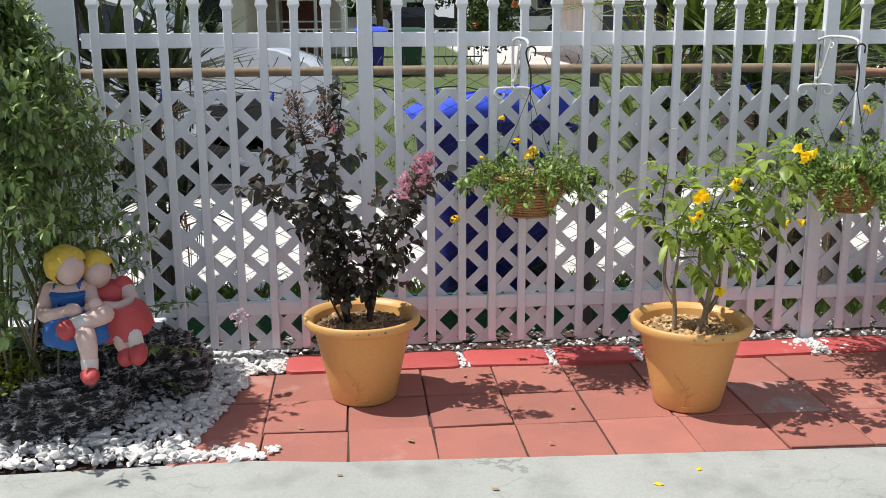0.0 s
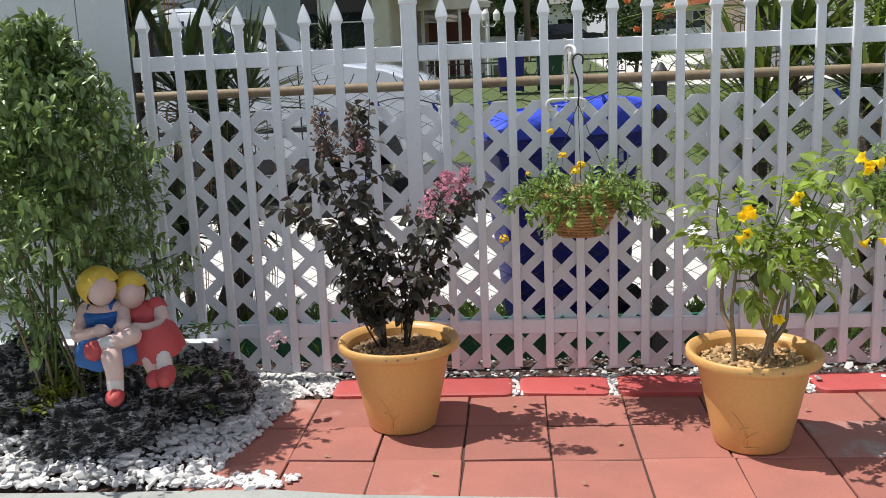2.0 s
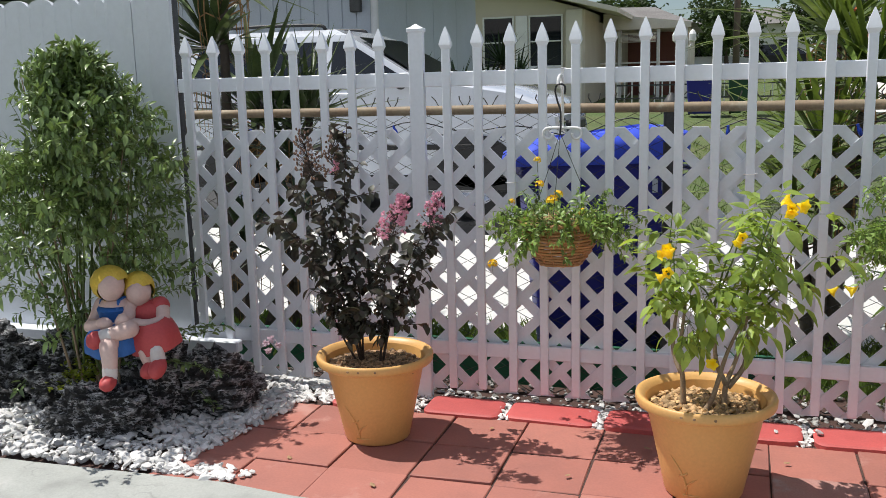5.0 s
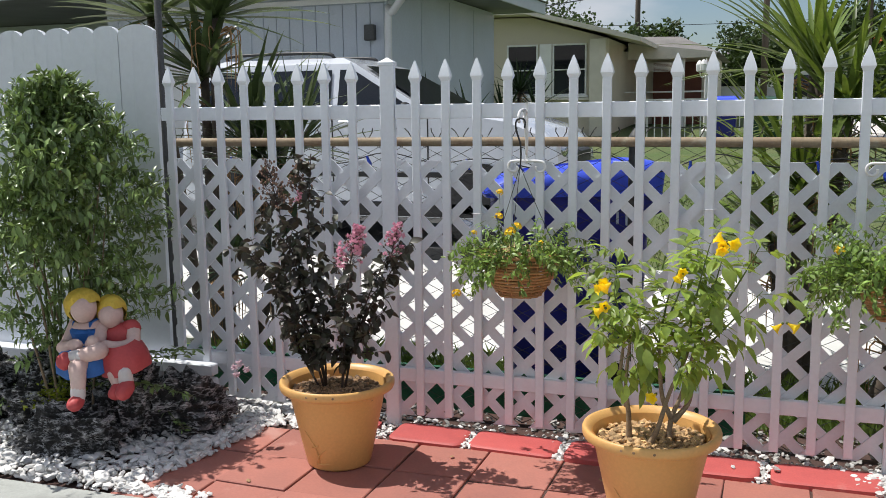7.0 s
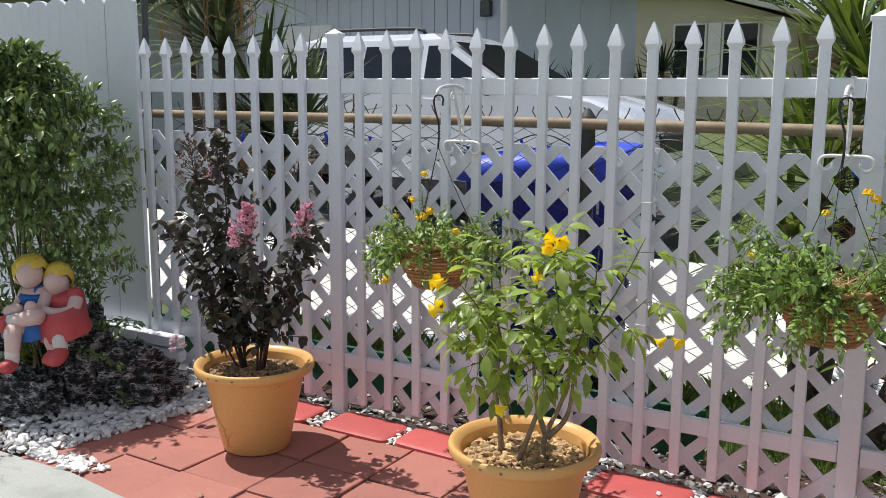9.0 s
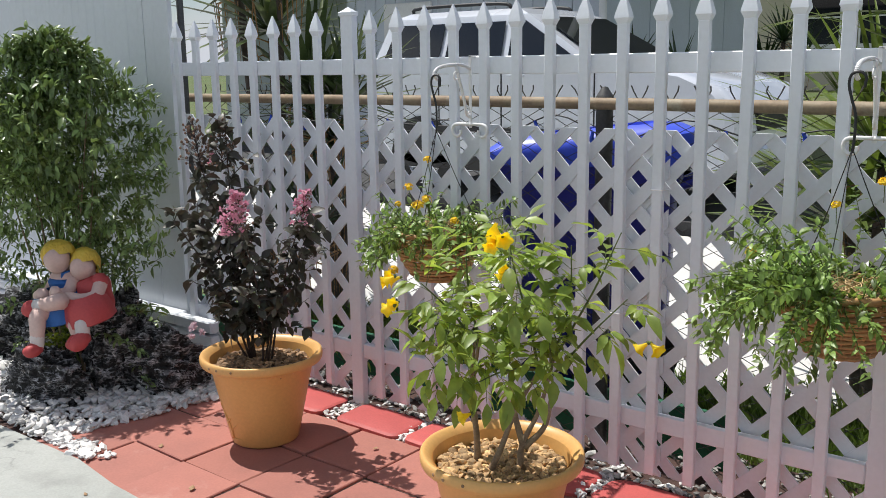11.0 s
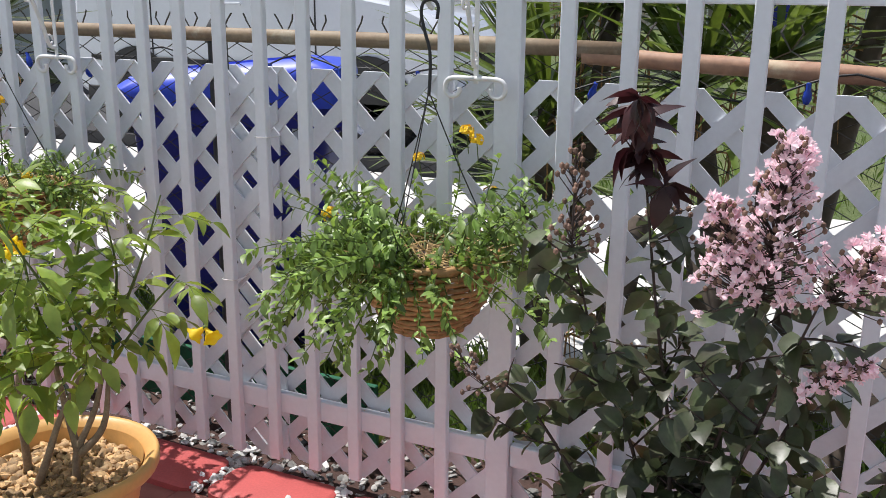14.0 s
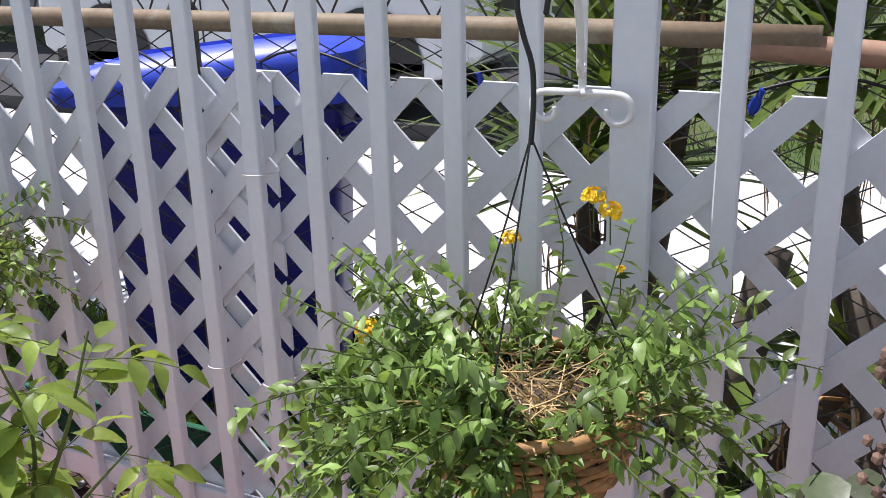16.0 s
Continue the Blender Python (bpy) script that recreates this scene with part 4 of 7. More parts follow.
def flat(r, spread=1.0):
    a = r.uniform(0, 6.283)
    return Vector((math.cos(a), math.sin(a), r.uniform(-0.4, 0.5) * spread))


def crinkled(g, c, s, r, petals=6, slot=0):
    """One ruffled blossom of small crumpled petals."""
    for k in range(petals):
        w = Vector((r.uniform(-1, 1), r.uniform(-1, 1), r.uniform(-0.6, 1))).normalized()
        m = aim(c, w, r.uniform(0, 6.28), s * r.uniform(0.8, 1.2))
        g.add([(0, 0, 0), (-0.45, 0.6, 0.18 * r.uniform(-1, 1)), (-0.3, 1.0, 0.3 * r.uniform(-1, 1)), (0.05, 0.85, 0.2 * r.uniform(-1, 1)), (0.35, 1.05, 0.3 * r.uniform(-1, 1)), (0.45, 0.55, 0.2 * r.uniform(-1, 1))],
              [(0, 5, 4, 3), (0, 3, 2, 1)], slot, m)


def panicle(parent, base, way, length, width, r, mats, n=60, blossom=0.012, label=""):
    """A cone-shaped cluster of blossoms on its own stalk."""
    g = Geo()
    way = Vector(way).normalized()
    base = Vector(base)
    tube(g, [base, base + way * length * 0.95], [0.0022, 0.001], 5, 1)
    for i in range(n):
        t = r.random() ** 0.8
        off = flat(r) * width * (1 - 0.75 * t) * r.uniform(0.3, 1.0)
        c = base + way * length * t + off
        tube(g, [base + way * length * max(0, t - 0.12), c], [0.0011, 0.0007], 3, 1, cap=False)
        if r.random() < 0.55 or len(mats) < 3:
            crinkled(g, c, blossom * r.uniform(0.7, 1.2), r)
        else:
            blob(g, c, (0.004, 0.004, 0.005), 1, slot=2)
    return part("panicle", g, mats, parent, label, smooth=False)


def seed_head(parent, base, way, length, width, r, n=40):
    g = Geo()
    way, base = Vector(way).normalized(), Vector(base)
    tube(g, [base, base + way * length], [0.0022, 0.001], 5, 1)
    for i in range(n):
        t = r.random()
        c = base + way * length * t + flat(r) * width * (1 - 0.7 * t) * r.uniform(0.4, 1)
        tube(g, [base + way * length * max(0, t - 0.15), c], [0.0012, 0.0008], 3, 1, cap=False)
        blob(g, c, (0.0048, 0.0048, 0.006), 1)
    return part("seed_head", g, [M_bud, M_darkstem], parent, "dry brown seed head")


def crape_myrtle(loc, label, stems, leaf_mat, leaf_size, seed, singles, density=1.0, red_above=9.9, broad=1.0):
    """A dark shrub in a pot: stems are lists of points from the soil up."""
    r = random.Random(seed)
    p = thing("crape_myrtle", loc, label, "shrub")
    leaves = [leaf_mesh("leaf", leaf_size * s, leaf_size * s * w * broad, leaf_mat, 0.2, d) for s, w, d in ((1.0, 0.66, 0.3), (0.85, 0.7, 0.15), (1.15, 0.6, 0.45), (0.7, 0.62, 0.25))]
    red = [leaf_mesh("leaf", leaf_size * s, leaf_size * s * 0.58, M_redleaf, 0.2, 0.8) for s in (0.7, 0.95)]
    places, top = [], []
    for st in stems:
        line = curve(st, 5)
        g = Geo()
        tube(g, line, [0.0048 - 0.0032 * i / (len(line) - 1) for i in range(len(line))], 7)
        twigs = []
        for pos, d in along(line, r, 0.045 / density, 0.12):
            w = (flat(r) + Vector((0, 0, 0.55))).normalized()
            twigs.append(wander(pos, w, r.uniform(0.05, 0.16), r, 0.35, 0.02, 4))
        part("stem", g, M_darkstem, p, smooth=True)
        for tw in twigs:
            g = Geo()
            tube(g, tw, [0.0022, 0.002, 0.0017, 0.0014, 0.001], 5, cap=False)
            part("twig", g, M_darkstem, p, smooth=True)
        for ln, gap, first in [(line, 0.030, 0.16)] + [(t, 0.020, 0.01) for t in twigs]:
            for pos, d in along(ln, r, gap / density, first):
                for s in (1, -1) * (3 if pos.z > red_above else 1):
                    if r.random() < 0.1:
                        continue
                    side = d.cross(Vector((r.uniform(-1, 1), r.uniform(-1, 1), r.uniform(-1, 1)))).normalized() * s
                    way = (side + d * 0.35 + Vector((0, 0, r.uniform(-0.9, 0.15)))).normalized()
                    (top if pos.z > red_above else places).append(aim(pos, way, r.uniform(-0.9, 0.9), r.uniform(0.6, 1.2)))
    scatter(p, places, leaves, leaf_mat, singles, r)
    scatter(p, top, red, M_redleaf, 60, r)
    return p, r


cl, r = crape_myrtle((POT_L[0], POT_L[1], 0.30), "dark purple-leaved crape myrtle with pink blossom, in an ochre pot", [
    [(-0.05, 0.0, 0), (-0.06, 0.01, 0.3), (-0.09, -0.03, 0.6), (-0.05, -0.07, 0.96)],
    [(-0.06, 0.02, 0), (-0.09, 0.0, 0.25), (-0.15, -0.03, 0.5), (-0.20, -0.08, 0.76)],
    [(-0.05, 0.0, 0), (-0.10, -0.02, 0.3), (-0.19, 0.02, 0.55), (-0.33, 0.0, 0.68)],
    [(0.03, -0.02, 0), (0.05, -0.03, 0.2), (0.10, -0.10, 0.4), (0.19, -0.22, 0.58)],
    [(0.02, 0.03, 0), (0.06, 0.04, 0.2), (0.14, 0.03, 0.4), (0.22, 0.02, 0.55)],
    [(0.02, 0.0, 0), (0.03, 0.03, 0.2), (0.0, 0.06, 0.42)],
    [(-0.06, 0.0, 0), (-0.14, 0.0, 0.28), (-0.27, -0.02, 0.48), (-0.40, -0.03, 0.58)],
    [(-0.05, -0.01, 0), (-0.10, -0.08, 0.28), (-0.20, -0.14, 0.46), (-0.27, -0.17, 0.56)],
    [(0.03, 0.0, 0), (0.09, 0.02, 0.25), (0.20, 0.05, 0.45), (0.28, 0.06, 0.58)],
    [(-0.07, -0.01, 0), (-0.13, -0.05, 0.15), (-0.17, -0.06, 0.28)]], M_crapeleaf, 0.046, 21, 300, 0.95, broad=1.05)
panicle(cl, (0.18, -0.23, 0.56), (0.35, -0.2, 1), 0.16, 0.075, r, [M_pink, M_darkstem, M_bud], 120, 0.013, "pink blossom cluster")
panicle(cl, (0.24, 0.01, 0.55), (0.3, 0, 1), 0.14, 0.06, r, [M_pink, M_darkstem, M_bud], 80, 0.012, "pink blossom cluster")
panicle(cl, (-0.09, -0.10, 0.77), (0.1, -0.2, 1), 0.05, 0.02, r, [M_pink, M_darkstem, M_bud], 14, 0.011, "small pink blossom")
seed_head(cl, (-0.20, -0.08, 0.76), (-0.2, 0, 1), 0.18, 0.09, r, 110)
seed_head(cl, (-0.12, -0.04, 0.76), (0.0, 0, 1), 0.17, 0.07, r, 80)
seed_head(cl, (0.06, -0.1, 0.5), (0.1, -0.1, 1), 0.08, 0.04, r, 25)

cr, r = crape_myrtle((POT_R[0], POT_R[1], 0.30), "tall dark-leaved crape myrtle with large pale pink blossoms, potted", [
    [(0.0, 0.0, 0), (0.0, -0.02, 0.3), (-0.04, -0.05, 0.6), (-0.08, -0.09, 0.95)],
    [(-0.03, 0.0, 0), (-0.06, 0.0, 0.25), (-0.12, -0.10, 0.5), (-0.15, -0.18, 0.72)],
    [(0.03, 0.02, 0), (0.07, 0.05, 0.3), (0.10, 0.08, 0.5), (0.12, 0.10, 0.66)],
    [(0.05, 0.0, 0), (0.12, 0.02, 0.22), (0.20, 0.06, 0.40), (0.27, 0.08, 0.50)],
    [(0.03, 0.0, 0), (0.07, -0.03, 0.3), (0.11, -0.10, 0.5), (0.15, -0.21, 0.71)],
    [(0.05, 0.0, 0), (0.10, -0.08, 0.25), (0.17, -0.15, 0.5), (0.23, -0.22, 0.70)],
    [(-0.04, -0.02, 0), (-0.12, -0.06, 0.18), (-0.22, -0.10, 0.36), (-0.28, -0.14, 0.44)],
    [(0.04, -0.03, 0), (0.14, -0.05, 0.15), (0.27, -0.02, 0.25), (0.38, 0.02, 0.30)],
    [(-0.03, 0.03, 0), (-0.04, 0.07, 0.3), (-0.05, 0.10, 0.55)],
    [(0.0, -0.05, 0.0), (0.02, -0.12, 0.16), (0.04, -0.16, 0.28)],
    [(-0.08, -0.06, 0.0), (-0.16, -0.15, 0.06), (-0.19, -0.22, -0.04)],
    [(0.06, -0.02, 0), (0.17, -0.08, 0.2), (0.26, -0.12, 0.38)]], M_crapegreen, 0.056, 22, 300, 0.74, red_above=0.80, broad=1.12)
for base, way, ln, wd, n in (((0.15, -0.22, 0.68), (0.10, -0.25, 1), 0.25, 0.095, 170), ((0.24, -0.22, 0.69), (0.5, -0.3, 0.75), 0.17, 0.075, 100), ((0.12, -0.24, 0.69), (-0.2, -0.3, 1), 0.15, 0.07, 80), ((0.22, -0.20, 0.55), (0.6, -0.3, 0.5), 0.11, 0.045, 32)):
    panicle(cr, base, way, ln, wd, r, [M_palepink, M_darkstem, M_bud], int(n * 2.2), 0.0105, "large pale pink blossom cluster")
seed_head(cr, (-0.15, -0.18, 0.70), (0.0, 0, 1), 0.17, 0.06, r, 60)
seed_head(cr, (-0.03, -0.02, 0.70), (-0.1, 0, 1), 0.10, 0.06, r, 45)
seed_head(cr, (-0.30, -0.15, 0.42), (-0.5, -0.1, 0.6), 0.10, 0.05, r, 30)


def trumpet(parent, pos, way, s, r):
    g = Geo()
    prof = [(0.10, 0.0), (0.13, 0.25), (0.22, 0.55), (0.34, 0.82), (0.48, 0.98), (0.60, 1.04)]
    m = Matrix.Translation(pos) @ Vector(way).to_track_quat("Z", "Y").to_matrix().to_4x4() @ Matrix.Scale(s, 4)
    lathe(g, prof, 20, 0, m, wave=lambda a, i: 1 + (0, 0, 0, 0.05, 0.10, 0.17)[i] * math.cos(5 * a))
    tube(g, [m @ Vector((0, 0, -0.12)), m @ Vector((0, 0, 0.1))], [s * 0.13, s * 0.15], 8, 1)
    return part("trumpet_flower", g, [M_yellow, M_greenstem], parent, "bright yellow trumpet flower", smooth=True)


def esperanza(loc, label, trunks, twigs, seed):
    r = random.Random(seed)
    p = thing("esperanza_bush", loc, label, "shrub")
    leaves = [leaf_mesh("leaf", 0.062 * s, 0.030 * s, M_tecleaf, 0.3, d) for s, d in ((1.0, 0.25), (0.8, 0.1), (1.15, 0.4), (0.9, 0.6))]
    places = []
    for st in trunks:
        g = Geo()
        line = curve(st, 5)
        tube(g, line, [0.0105 - 0.006 * i / (len(line) - 1) for i in range(len(line))], 8)
        g.v = [(x + 0.0012 * noise.noise(Vector((x, y, z)) * 60), y, z) for x, y, z in g.v]
        part("trunk", g, M_bark, p, smooth=True)
    for st in twigs:
        line = curve(st, 5)
        g = Geo()
        tube(g, line, [0.0042 - 0.0028 * i / (len(line) - 1) for i in range(len(line))], 6)
        for pos, d in along(line, r, 0.075 if st[-1][0] > 0.21 else 0.041, 0.05):      # the side shoots are thinly leaved
            for s in (1, -1):
                # a compound leaf: a stalk with leaflets in pairs and one at the end
                side = d.cross(flat(r)).normalized() * s
                w = (side + 0.45 * d + Vector((0, 0, r.uniform(-0.35, 0.5)))).normalized()
                stalk = wander(pos, w, r.uniform(0.06, 0.12), r, 0.2, 0.10, 4)
                tube(g, stalk, 0.0009, 3, cap=False)
                for q, dd in ((stalk[2], stalk[3] - stalk[2]), (stalk[3], stalk[4] - stalk[3])):
                    for t in (1, -1):
                        ww = dd.cross(Vector((0, 0, 1))).normalized() * t + dd.normalized() * 0.6
                        places.append(aim(q, ww + Vector((0, 0, r.uniform(-0.5, 0.1))), r.uniform(-0.5, 0.5), r.uniform(0.6, 1.05)))
                places.append(aim(stalk[-1], stalk[-1] - stalk[-2], r.uniform(-0.5, 0.5), r.uniform(0.8, 1.2)))
        part("twig", g, M_greenstem, p, smooth=True)
    scatter(p, places, leaves, M_tecleaf, 300, r)
    return p, r


es, r = esperanza((POT_M[0], POT_M[1], 0.30), "light green esperanza bush with yellow trumpet flowers, in an ochre pot", [
    [(-0.07, -0.02, 0), (-0.075, -0.02, 0.10), (-0.085, -0.03, 0.2), (-0.07, -0.03, 0.36)],
    [(0.0, -0.06, 0), (0.03, -0.05, 0.07), (0.06, -0.02, 0.18), (0.11, 0.02, 0.30)],
    [(0.06, 0.0, 0), (0.065, 0.01, 0.08), (0.10, 0.04, 0.18), (0.13, 0.06, 0.32)],
    [(0.065, 0.01, 0.08), (0.03, 0.02, 0.16), (0.02, 0.0, 0.34)],
    [(0.07, 0.01, 0.07), (0.12, 0.04, 0.14), (0.13, 0.06, 0.26)],
    [(-0.08, -0.02, 0.12), (-0.11, 0.01, 0.20), (-0.10, 0.03, 0.34)]], [
    [(-0.07, -0.03, 0.36), (-0.10, -0.10, 0.46), (-0.10, -0.22, 0.56)],
    [(-0.07, -0.03, 0.34), (-0.11, -0.10, 0.40), (-0.13, -0.17, 0.44)],
    [(0.13, 0.06, 0.32), (0.26, 0.05, 0.54), (0.34, 0.04, 0.70)],
    [(-0.10, 0.03, 0.34), (-0.13, 0.02, 0.5), (-0.12, 0.0, 0.66)],
    [(0.02, 0.0, 0.34), (0.05, -0.06, 0.5), (0.09, -0.10, 0.62)],
    [(0.02, 0.0, 0.34), (0.0, -0.12, 0.42), (-0.02, -0.2, 0.46)],
    [(0.11, 0.02, 0.30), (0.13, -0.06, 0.46), (0.16, -0.16, 0.60), (0.19, -0.24, 0.72)],
    [(0.13, 0.06, 0.32), (0.18, 0.06, 0.5), (0.22, 0.0, 0.66)],
    [(0.13, 0.06, 0.28), (0.25, 0.06, 0.42), (0.34, 0.08, 0.52)],
    [(0.02, 0.0, 0.36), (0.08, 0.04, 0.52), (0.10, 0.06, 0.66)],
    [(0.13, 0.05, 0.3), (0.19, -0.05, 0.4), (0.24, -0.12, 0.46)],
    [(-0.07, -0.03, 0.30), (-0.05, -0.14, 0.33), (-0.06, -0.23, 0.34)],
    [(0.11, 0.02, 0.30), (0.11, -0.13, 0.34), (0.09, -0.24, 0.33)]], 31)
ox, oy, oz = POT_M[0], POT_M[1], 0.30
for (x, y, z), n in (((1.065, 3.29, 0.89), 4), ((1.25, 3.50, 0.91), 3), ((1.39, 3.27, 1.03), 4), ((1.055, 3.315, 0.815), 2), ((1.573, 3.68, 0.72), 2), ((1.20, 3.43, 0.52), 1)):
    for k in range(n):
        off = Vector((r.uniform(-0.02, 0.02), r.uniform(-0.02, 0.02), r.uniform(-0.012, 0.012))) if n > 1 else Vector((0, 0, 0))
        trumpet(es, Vector((x - ox, y - oy, z - oz)) + off, (r.uniform(-0.8, 0.8), r.uniform(-1, 0.1), r.uniform(-0.6, 0.5)), 0.031 * r.uniform(0.85, 1.1), r)


def rose_bush():
    r = random.Random(41)
    p = thing("rose_bush", (-1.385, 3.80, 0.0), "tall leafy green climbing rose bush against the privacy fence", "shrub")
    small = [leaf_mesh("leaf", 0.041 * s, 0.0165 * s, M_roseleaf, 0.4, d) for s, d in ((1.0, 0.2), (0.8, 0.35), (1.2, 0.3), (0.65, 0.1))]
    single = [leaf_mesh("leaf", 0.043 * s, 0.017 * s, M_roseleaf1, 0.4, d) for s, d in ((1.0, 0.2), (0.85, 0.35), (1.2, 0.3))]
    near, rest = [], []

    def half(z):
        pts = ((0.0, 0.16), (0.3, 0.32), (0.6, 0.45), (0.9, 0.46), (1.15, 0.39), (1.38, 0.23), (1.6, 0.02))
        for (a, u), (b, w) in zip(pts, pts[1:]):
            if z <= b:
                return u + (w - u) * (z - a) / (b - a)
        return 0.05

    for i in range(18):
        a = r.uniform(0, 6.283)
        foot = Vector((0.16 * math.cos(a), 0.07 * math.sin(a), 0.0))
        h = r.uniform(0.9, 1.5)
        q = half(h * 0.9) * r.uniform(-0.9, 0.9)
        tip = Vector((q, r.uniform(-0.2, 0.1), h))
        cane = curve([foot, foot.lerp(tip, 0.35) + Vector((0, 0, 0.04)), foot.lerp(tip, 0.7), tip], 6)
        g = Geo()
        tube(g, cane, [0.0065 - 0.0045 * k / (len(cane) - 1) for k in range(len(cane))], 6)
        part("cane", g, M_greenstem if i % 2 else M_bark, p, smooth=True)
    g = Geo()

    def spray(c, w):
        tw = wander(c - w * 0.05, w, r.uniform(0.07, 0.15), r, 0.5, 0.07, 4)
        tube(g, tw, [0.0016, 0.0014, 0.0012, 0.001, 0.0008], 3, cap=False)
        for pos, dd in along(tw, r, 0.022, 0.012):
            for k in (1, -1):
                ww = (dd.cross(flat(r)).normalized() * k + dd * 0.5 + Vector((0, 0, r.uniform(-0.8, 0.3)))).normalized()
                (near if pos.y < -0.16 and r.random() < 0.12 else rest).append(aim(pos, ww, r.uniform(-0.8, 0.8), r.uniform(0.65, 1.25)))

    # leafy sprays that fill the crown, thinner near the ground
    for i in range(1850):
        z = 0.12 + 1.46 * r.random() ** 0.8
        if z < 0.6 and r.random() < (0.7 if z < 0.45 else 0.5):
            continue
        a, q = r.uniform(0, 6.283), math.sqrt(r.uniform(0.05, 1.0))
        lump = 1.0 + 1.15 * noise.noise(Vector((math.cos(a) * 1.5, math.sin(a) * 1.5, z * 3.6)))
        c = Vector((half(z) * q * lump * math.cos(a) + 0.05 * (z - 0.8), (-0.05 if z > 0.8 else -0.02) + (0.38 if z > 0.8 else 0.36) * min(1, half(z) / 0.3) * q * lump * math.sin(a), z))
        c.y = min(c.y, 0.40)
        c.x *= (0.58 if z > 0.85 else 0.68) if c.x > 0 else (1.04 if z < 0.9 else 1.0)
        if (c.z < 0.78 and c.y < -0.12 and c.x > 0.05) or (c.z < 0.42 and c.y < -0.02) or (c.z < 0.62 and c.x < -0.26):
            continue
        spray(c, Vector((math.cos(a), math.sin(a), r.uniform(-0.2, 0.9))))
    # a broad leafy limb that leans along the privacy fence
    limb = curve([(-0.08, 0.02, 0.1), (-0.25, 0.05, 0.6), (-0.5, 0.06, 0.92), (-0.85, 0.06, 1.08)], 6)
    tube(g, limb, [0.007 - 0.0003 * k for k in range(len(limb))], 6)
    for i in range(300):
        v = Vector((r.gauss(0, 0.5), r.gauss(0, 0.5), r.gauss(0, 0.5)))
        spray(Vector((-0.72 + 0.26 * v.x, 0.05 + 0.24 * v.y, 1.04 + 0.14 * v.z)), flat(r) + Vector((0, 0, 0.4)))
    for x, z in ((-0.30, 1.30), (-0.44, 1.12), (0.16, 1.5), (-0.1, 1.5), (-0.5, 0.75), (-0.62, 0.9), (-0.66, 1.0), (-0.70, 0.95), (-0.68, 0.86), (0.34, 0.95), (0.40, 0.7)):
        tw = wander((x * 0.7, -0.08, z - 0.16), (x, -0.1, 0.9 if z > 1.2 else 0.2), 0.26, r, 0.25, 0.0, 6)
        tube(g, tw, [0.0022, 0.002, 0.0018, 0.0015, 0.0012, 0.001, 0.0008], 4, cap=False)
        for pos, dd in along(tw, r, 0.03, 0.03):
            for k in (1, -1):
                rest.append(aim(pos, dd.cross(flat(r)).normalized() * k + dd * 0.5, r.uniform(-0.8, 0.8), r.uniform(0.6, 1.1)))
    part("twig_tangle", g, M_greenstem, p, kind="stuff")
    # low side shoots that creep towards the pickets
    for way, ln in (((0.8, -0.25, 0.25), 0.62), ((0.9, -0.05, 0.30), 0.55), ((0.7, 0.05, 0.55), 0.5), ((-0.9, -0.2, 0.4), 0.4), ((0.75, 0.1, 0.9), 0.6)):
        g = Geo()
        cane = wander((0.05 * (1 if way[0] > 0 else -1), 0, 0.22), way, ln, r, 0.3, 0.08, 9)
        tube(g, cane, [0.004 - 0.0025 * k / 9 for k in range(10)], 5)
        part("cane", g, M_greenstem, p, smooth=True)
        for q, dd in along(cane, r, 0.020, 0.05):
            for k in range(3):
                rest.append(aim(q + flat(r) * 0.015, (flat(r) + dd * 0.5 + Vector((0, 0, r.uniform(-0.7, 0.3)))), r.uniform(-0.8, 0.8), r.uniform(0.6, 1.1)))
    near, extra = near[:300], near[300:]
    scatter(p, near, single, M_roseleaf1, 300, r)
    scatter(p, rest + extra, small, M_roseleaf, 0, r)
    for c in ((0.08, -0.05, 1.50), (0.76, 0.07, 0.34), (0.79, 0.06, 0.36), (0.81, 0.08, 0.33), (0.78, 0.05, 0.31)):
        g = Geo()
        for k in range(3):
            crinkled(g, Vector(c), 0.017, r, 6)
        part("rose_flower", g, M_dullpink, p, "small pale pink rose")
    return p


rose_bush()

# moss and small weeds on the rocks
g = Geo()
r = random.Random(8)
tiny = leaf_mesh("leaf", 0.022, 0.012, M_moss, 0.3, 0.3)
for cx, cy, cz, n, sp in ((-1.47, 3.70, 0.17, 150, 0.045), (-1.41, 3.74, 0.21, 140, 0.045), (-1.30, 3.55, 0.175, 40, 0.03)):
    for i in range(n):
        g.add([v.co for v in tiny.vertices], [tuple(q.vertices) for q in tiny.polygons], 0,
              aim(Vector((cx + r.gauss(0, sp), cy + r.gauss(0, sp), cz + r.gauss(0, 0.03))), flat(r) + Vector((0, 0, 0.7)), r.uniform(-1, 1), r.uniform(0.6, 1.5)))
solo("moss_plant", g, M_moss, "low yellow-green plant growing between the rocks", "plant", smooth=True, kind="stuff")


